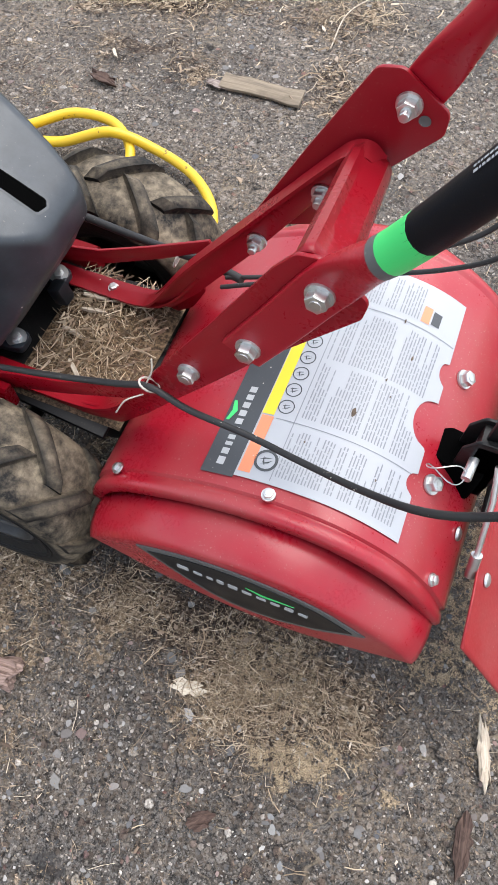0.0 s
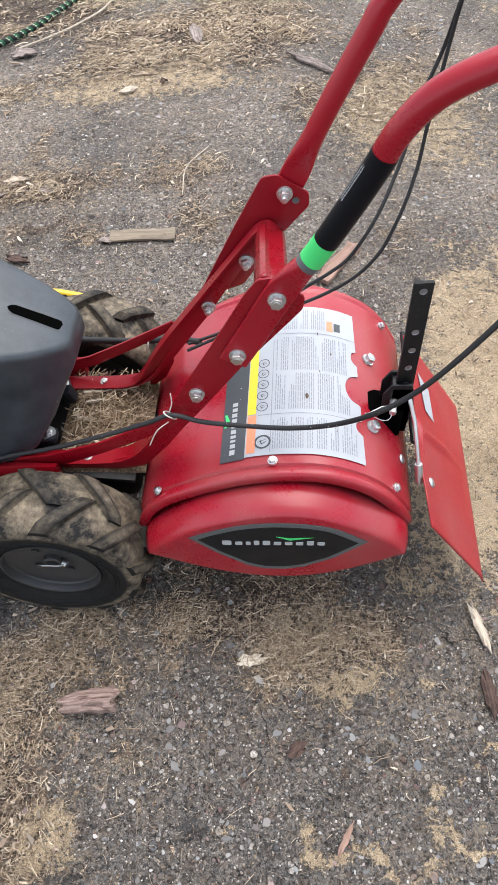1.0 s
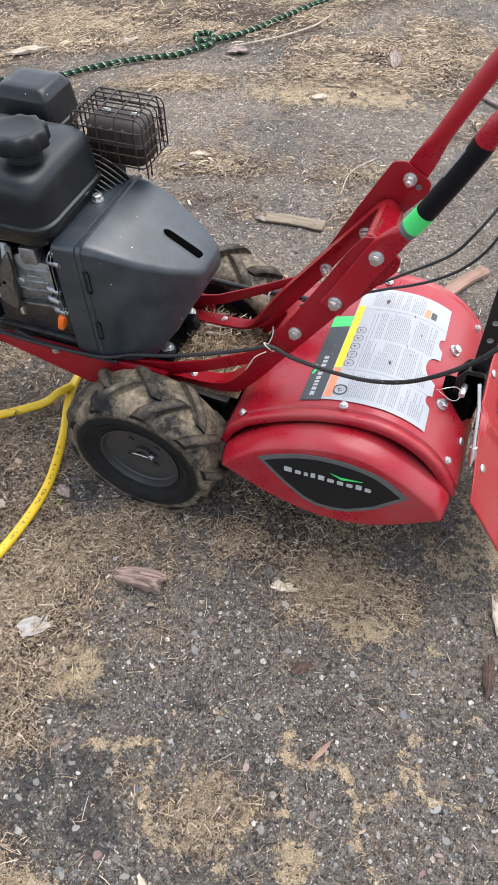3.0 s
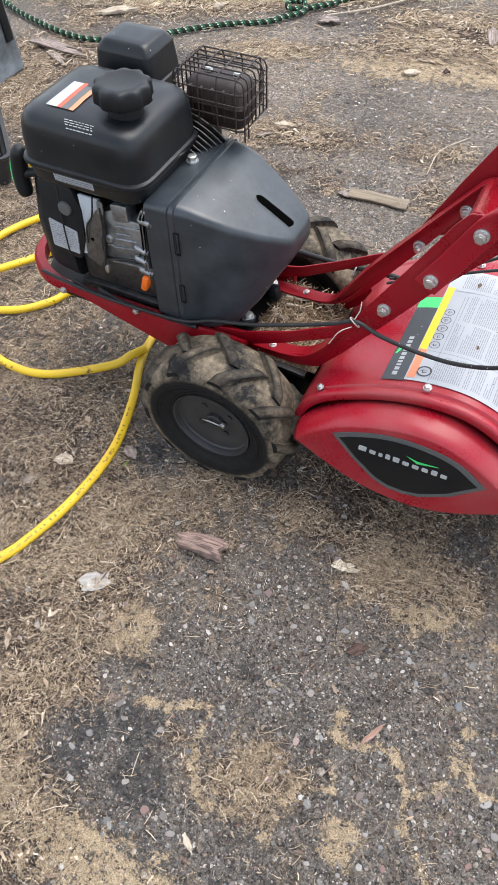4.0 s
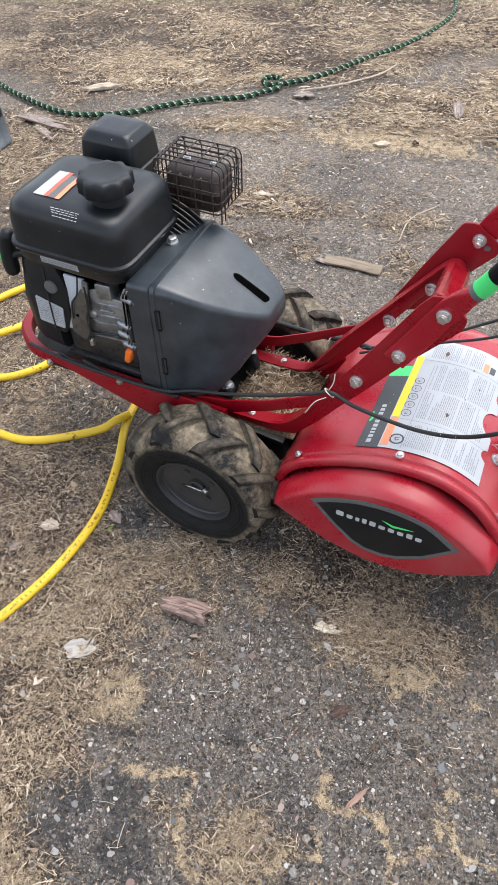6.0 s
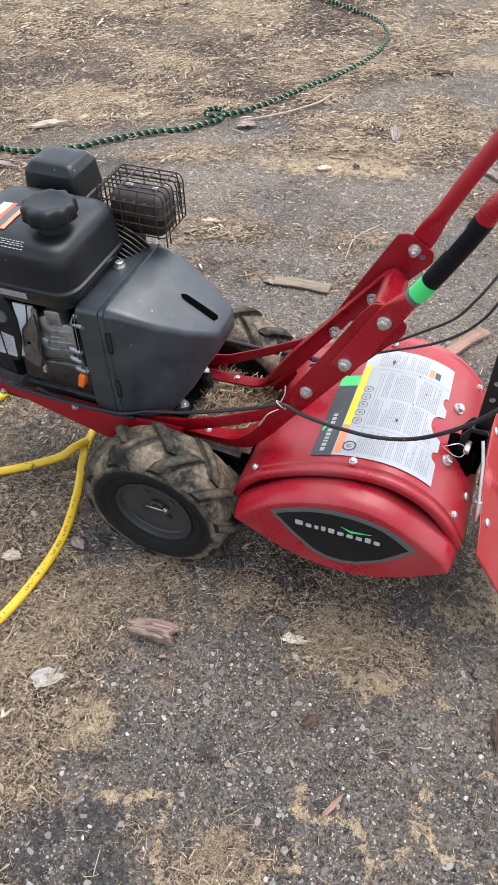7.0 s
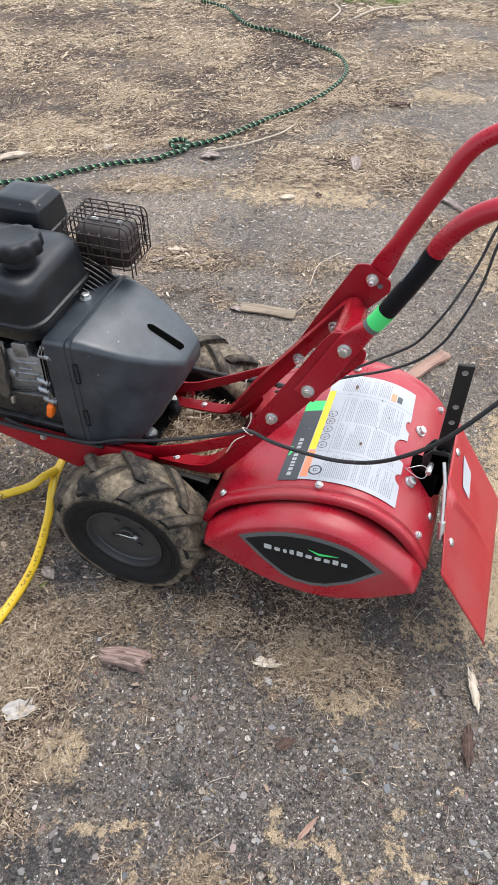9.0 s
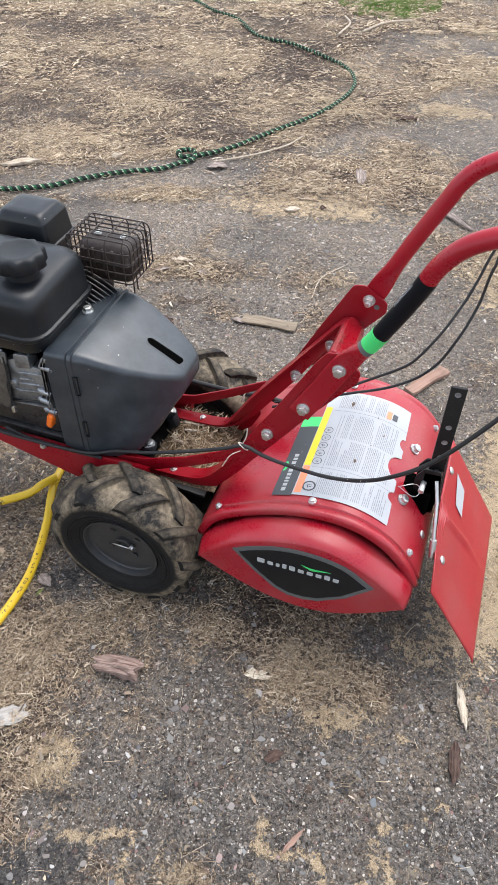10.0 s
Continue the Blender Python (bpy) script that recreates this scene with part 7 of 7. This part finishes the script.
for i, (x, y, ln, wd, turn, mt) in enumerate(((-0.33, -0.13, 0.040, 0.028, 20, CHIP_PALE), (-0.365, -0.20, 0.035, 0.020, 60, BARK_GREY), (-0.19, 0.075, 0.040, 0.018, 30, CHIP_PALE), (-0.225, 0.070, 0.026, 0.018, 10, BARK_GREY), (-0.27, -0.255, 0.050, 0.012, 38, BARK_GREY), (-0.21, -0.05, 0.034, 0.024, -30, BARK_GREY), (-0.42, 0.11, 0.045, 0.030, 15, BARK_GREY), (-0.14, 1.02, 0.050, 0.020, -8, BARK_GREY), (-0.46, 1.30, 0.070, 0.026, 15, CHIP_PALE), (-0.36, 1.25, 0.055, 0.024, -20, BARK_GREY), (-0.50, 1.22, 0.050, 0.022, 40, BARK_GREY), (-0.70, 0.42, 0.060, 0.022, 70, BARK_GREY), (-0.62, 0.50, 0.045, 0.020, 20, CHIP_PALE), (-1.05, 1.25, 0.075, 0.040, -35, BARK_GREY), (-0.95, 1.05, 0.060, 0.030, 25, BARK_GREY), (-0.25, -0.52, 0.030, 0.012, 50, CHIP_PALE), (-0.19, -0.50, 0.034, 0.010, -60, CHIP_PALE))):
    tagged(flake("wood_flake", "torn cream flake of wood in the straw" if mt is CHIP_PALE else "torn grey flake of weathered wood in the straw", "wood chip", (x, y), ln, wd, turn, mt, 100 + i, 0.004, 0.4), group="wood flakes in the litter")


def board(name, label, at, size, turn, tilt, material):
    bm = box(*size, (0, 0, 0), 0.002, 2)
    bmesh.ops.subdivide_edges(bm, edges=[e for e in bm.edges if e.calc_length() > 0.05], cuts=8)
    for q in bm.verts:
        q.co += Vector((0.35 * noise.noise(q.co * 40), noise.noise(q.co * 25 + Vector((3, 0, 0))), 0.3 * noise.noise(q.co * 30 + Vector((0, 7, 0))))) * 0.006
    ob = part(name, bm, material, None, label, 30)
    ob.matrix_basis = Matrix.Translation(at) @ pose(0, 0, 0, 0, tilt, turn)
    return tagged(ob, category="wood")


board("wood_plank", "short weathered tan board lying on the asphalt", (-0.045, 1.041, 0.0045), (0.178, 0.046, 0.007), 2, 0, PLANK)
board("wood_plank", "reddish offcut of board lying on the asphalt", (0.478, 0.918, 0.008), (0.160, 0.036, 0.014), 57, 0, PLANK_RED)

flake("green_leaf", "small fresh green blade on the straw", "leaf", (-0.206, -0.080), 0.020, 0.006, 70, GRASS, 63, 0.0012, 0.3)

# grey twigs
for pts, rr in (([(-0.66, 2.10, 0.006), (-0.52, 2.22, 0.008), (-0.40, 2.36, 0.014), (-0.36, 2.50, 0.010)], 0.004), ([(-0.66, 4.55, 0.01), (-0.58, 4.35, 0.02), (-0.60, 4.12, 0.012)], 0.0065), ([(-0.47, 4.25, 0.01), (-0.36, 4.46, 0.02), (-0.2, 4.62, 0.01)], 0.0065), ([(0.045, 1.22, 0.004), (0.045, 1.34, 0.012), (0.10, 1.46, 0.004)], 0.0018)):
    ob = part("twig", tube(spline(pts, 6), rr, 8), CHIP_PALE, None, "bleached bent twig on the ground", 80)
    tagged(ob, category="twig")

# dry leaf
flake("dry_leaf", "pale grey curled dry leaf on the straw", "leaf", (-0.106, -0.342), 0.058, 0.040, 38, wood("leaf_grey", (0.50, 0.48, 0.45), (0.24, 0.215, 0.19), 0, 110), 57, 0.0018, 0.7)

# debris heaped on the deck behind the engine
V, F = [], []
for i in range(900):
    x, y = r.uniform(-0.01, 0.125), r.uniform(0.13, 0.32)
    ln, wd, a = r.uniform(0.006, 0.030), r.uniform(0.0002, 0.0005), r.uniform(0, math.pi)
    z = 0.258 + r.uniform(0, 0.012)
    b = len(V)
    c, s = math.cos(a), math.sin(a)
    V += [(x - c * ln / 2 - s * wd, y - s * ln / 2 + c * wd, z), (x - c * ln / 2 + s * wd, y - s * ln / 2 - c * wd, z), (x + c * ln / 2 + s * wd, y + s * ln / 2 - c * wd, z + r.uniform(-0.004, 0.006)), (x + c * ln / 2 - s * wd, y + s * ln / 2 + c * wd, z + r.uniform(-0.004, 0.006))]
    F.append((b, b + 1, b + 2, b + 3))
pieces("straw_on_deck", "straw and chaff caught on the deck behind the engine", "straw", V, F, STRAW_MAT)
bm = bmesh.new()
rows = []
for i in range(15):
    rows.append([(-0.02 + 0.155 * i / 14, 0.115 + 0.205 * j / 18, 0.252 + 0.008 * (0.5 + fbm(i * 0.01, j * 0.011, 30, 2.0)) * math.sin(math.pi * i / 14) ** 0.4 * math.sin(math.pi * j / 18) ** 0.4) for j in range(19)])
k = Mat("chaff", 0.9, 0, 0.2)
k.colour(k.mix(k.ramp(k.noise(240, 4, 0.7), (0.4, 0.0), (0.65, 1.0)), (0.050, 0.034, 0.022), (0.27, 0.185, 0.110)))
k.bump(k.noise(300, 4, 0.7), 0.003, 0.9)
tagged(part("chaff_heap", loft(rows, False, False, bm), k.m, None, "brown soil and chaff heaped on the deck", 80), category="soil", kind="stuff")
for x, y, a, ln in ((0.022, 0.275, 5, 0.05), (0.03, 0.255, 10, 0.045), (0.02, 0.215, -10, 0.045), (0.05, 0.165, -40, 0.05), (0.018, 0.28, 85, 0.03)):
    lump("wood_splinter", "pale splinter of wood on the chaff", "wood chip", (x, y, 0.262), (ln * 0.36, 0.0026, 0.0022), a, CHIP_PALE, x * 90, 0.4, 0.3, 3)

# ---- open black case and grey tub at the edge of the yard ----
case = thing("tool_case", "open black plastic tool case lying on the litter", "case", (-1.285, 0.695, 0.0))


def case_place(ob):
    ob.matrix_basis = pose(0, 0, 0, 0, 0, -45)
    return ob


bm = bmesh.new()
rings = []
for z, sx, sy, rr in ((0.0, 0.34, 0.24, 0.03), (0.06, 0.37, 0.27, 0.035), (0.082, 0.375, 0.275, 0.035), (0.088, 0.385, 0.285, 0.035), (0.094, 0.385, 0.285, 0.035), (0.094, 0.362, 0.262, 0.03), (0.030, 0.345, 0.245, 0.03)):
    rings.append(round_rect(0, 0, sx, sy, rr, z, 5))
case_place(part("tray", loft(rings, True, True), plastic("case_black", (0.02, 0.022, 0.024), 0.45, 0.5), case, "black moulded tray"))
for a, b, c, d in ((0.05, 0.05, 0.12, 0.05), (-0.08, -0.05, 0.12, 0.06), (0.09, -0.07, 0.08, 0.05), (-0.05, 0.07, 0.09, 0.05)):
    case_place(part("insert", box(c, d, 0.03, (a, b, 0.048), 0.008, 2), BLACK, case, "moulded insert"))
for a, b, c, d, turn in ((0.135, 0.0, 0.016, 0.20, 0), (0.105, 0.02, 0.010, 0.16, 0), (0.0, 0.105, 0.26, 0.012, 0), (0.02, -0.01, 0.15, 0.014, 24)):
    case_place(part("rail", box(c, d, 0.040, (a, b, 0.052), 0.005, 2, pose(0, 0, 0, 0, 0, turn)), BLACK, case, "moulded divider"))
for a, b, ln, turn in ((0.045, 0.030, 0.085, 24), (0.060, -0.055, 0.060, 70)):
    case_place(part("bit_holder", cyl(0.008, 0.007, ln, aim((a, b, 0.076), (math.cos(radians(turn)), math.sin(radians(turn)), 0.05)), 14, None, 0.001), ZINC, case, "bright steel tool piece"))
leg_thing = thing("plastic_stand", "scuffed dark grey moulded plastic stand leg on the litter", "stand", (-1.590, 1.190, 0.0))
rings = [round_rect(0, 0, w_, w_, r_, z_, 6) for z_, w_, r_ in ((0.0, 0.186, 0.040), (0.003, 0.194, 0.042), (0.012, 0.195, 0.042), (0.016, 0.189, 0.040), (0.12, 0.181, 0.040), (0.42, 0.156, 0.036), (0.46, 0.152, 0.036), (0.468, 0.140, 0.032))]
part("body", loft(rings), GREY_TUB, leg_thing, "grey plastic body with a foot rim", 50)
# raised black strip that stands for the dark slot in the right side
part("strap", box(0.010, 0.034, 0.28, (0.0885, 0.040, 0.250), 0.003, 2, pose(0, 0, 0, 0, -2.6, 0)), BLACK, leg_thing, "thin raised black strip standing for a dark slot")
part("rib", box(0.012, 0.006, 0.42, (-0.030, -0.0865, 0.23), 0.003, 2, pose(0, 0, 0, -2.6, 0, 0)), GREY_TUB, leg_thing, "raised moulded rib")

# distant grass patch
V, F = [], []
while len(F) < 9000:
    a, q = r.uniform(0, 2 * math.pi), r.random() ** 0.6
    x, y = -0.44 + 0.36 * q * math.cos(a), 5.02 + 0.42 * q * math.sin(a)
    if r.random() > 0.40 + 2.2 * fbm(x, y, 5.0, 91.0):
        continue
    hh, wd, t = r.uniform(0.010, 0.026), r.uniform(0.002, 0.004), r.uniform(0, math.pi)
    b = len(V)
    lx, ly = r.uniform(-0.03, 0.03), r.uniform(-0.03, 0.03)
    V += [(x - wd * math.cos(t), y - wd * math.sin(t), 0), (x + wd * math.cos(t), y + wd * math.sin(t), 0), (x + lx, y + ly, hh)]
    F.append((b, b + 1, b + 2))
pieces("grass", "patch of short green grass at the yard's edge", "grass", V, F, GRASS)
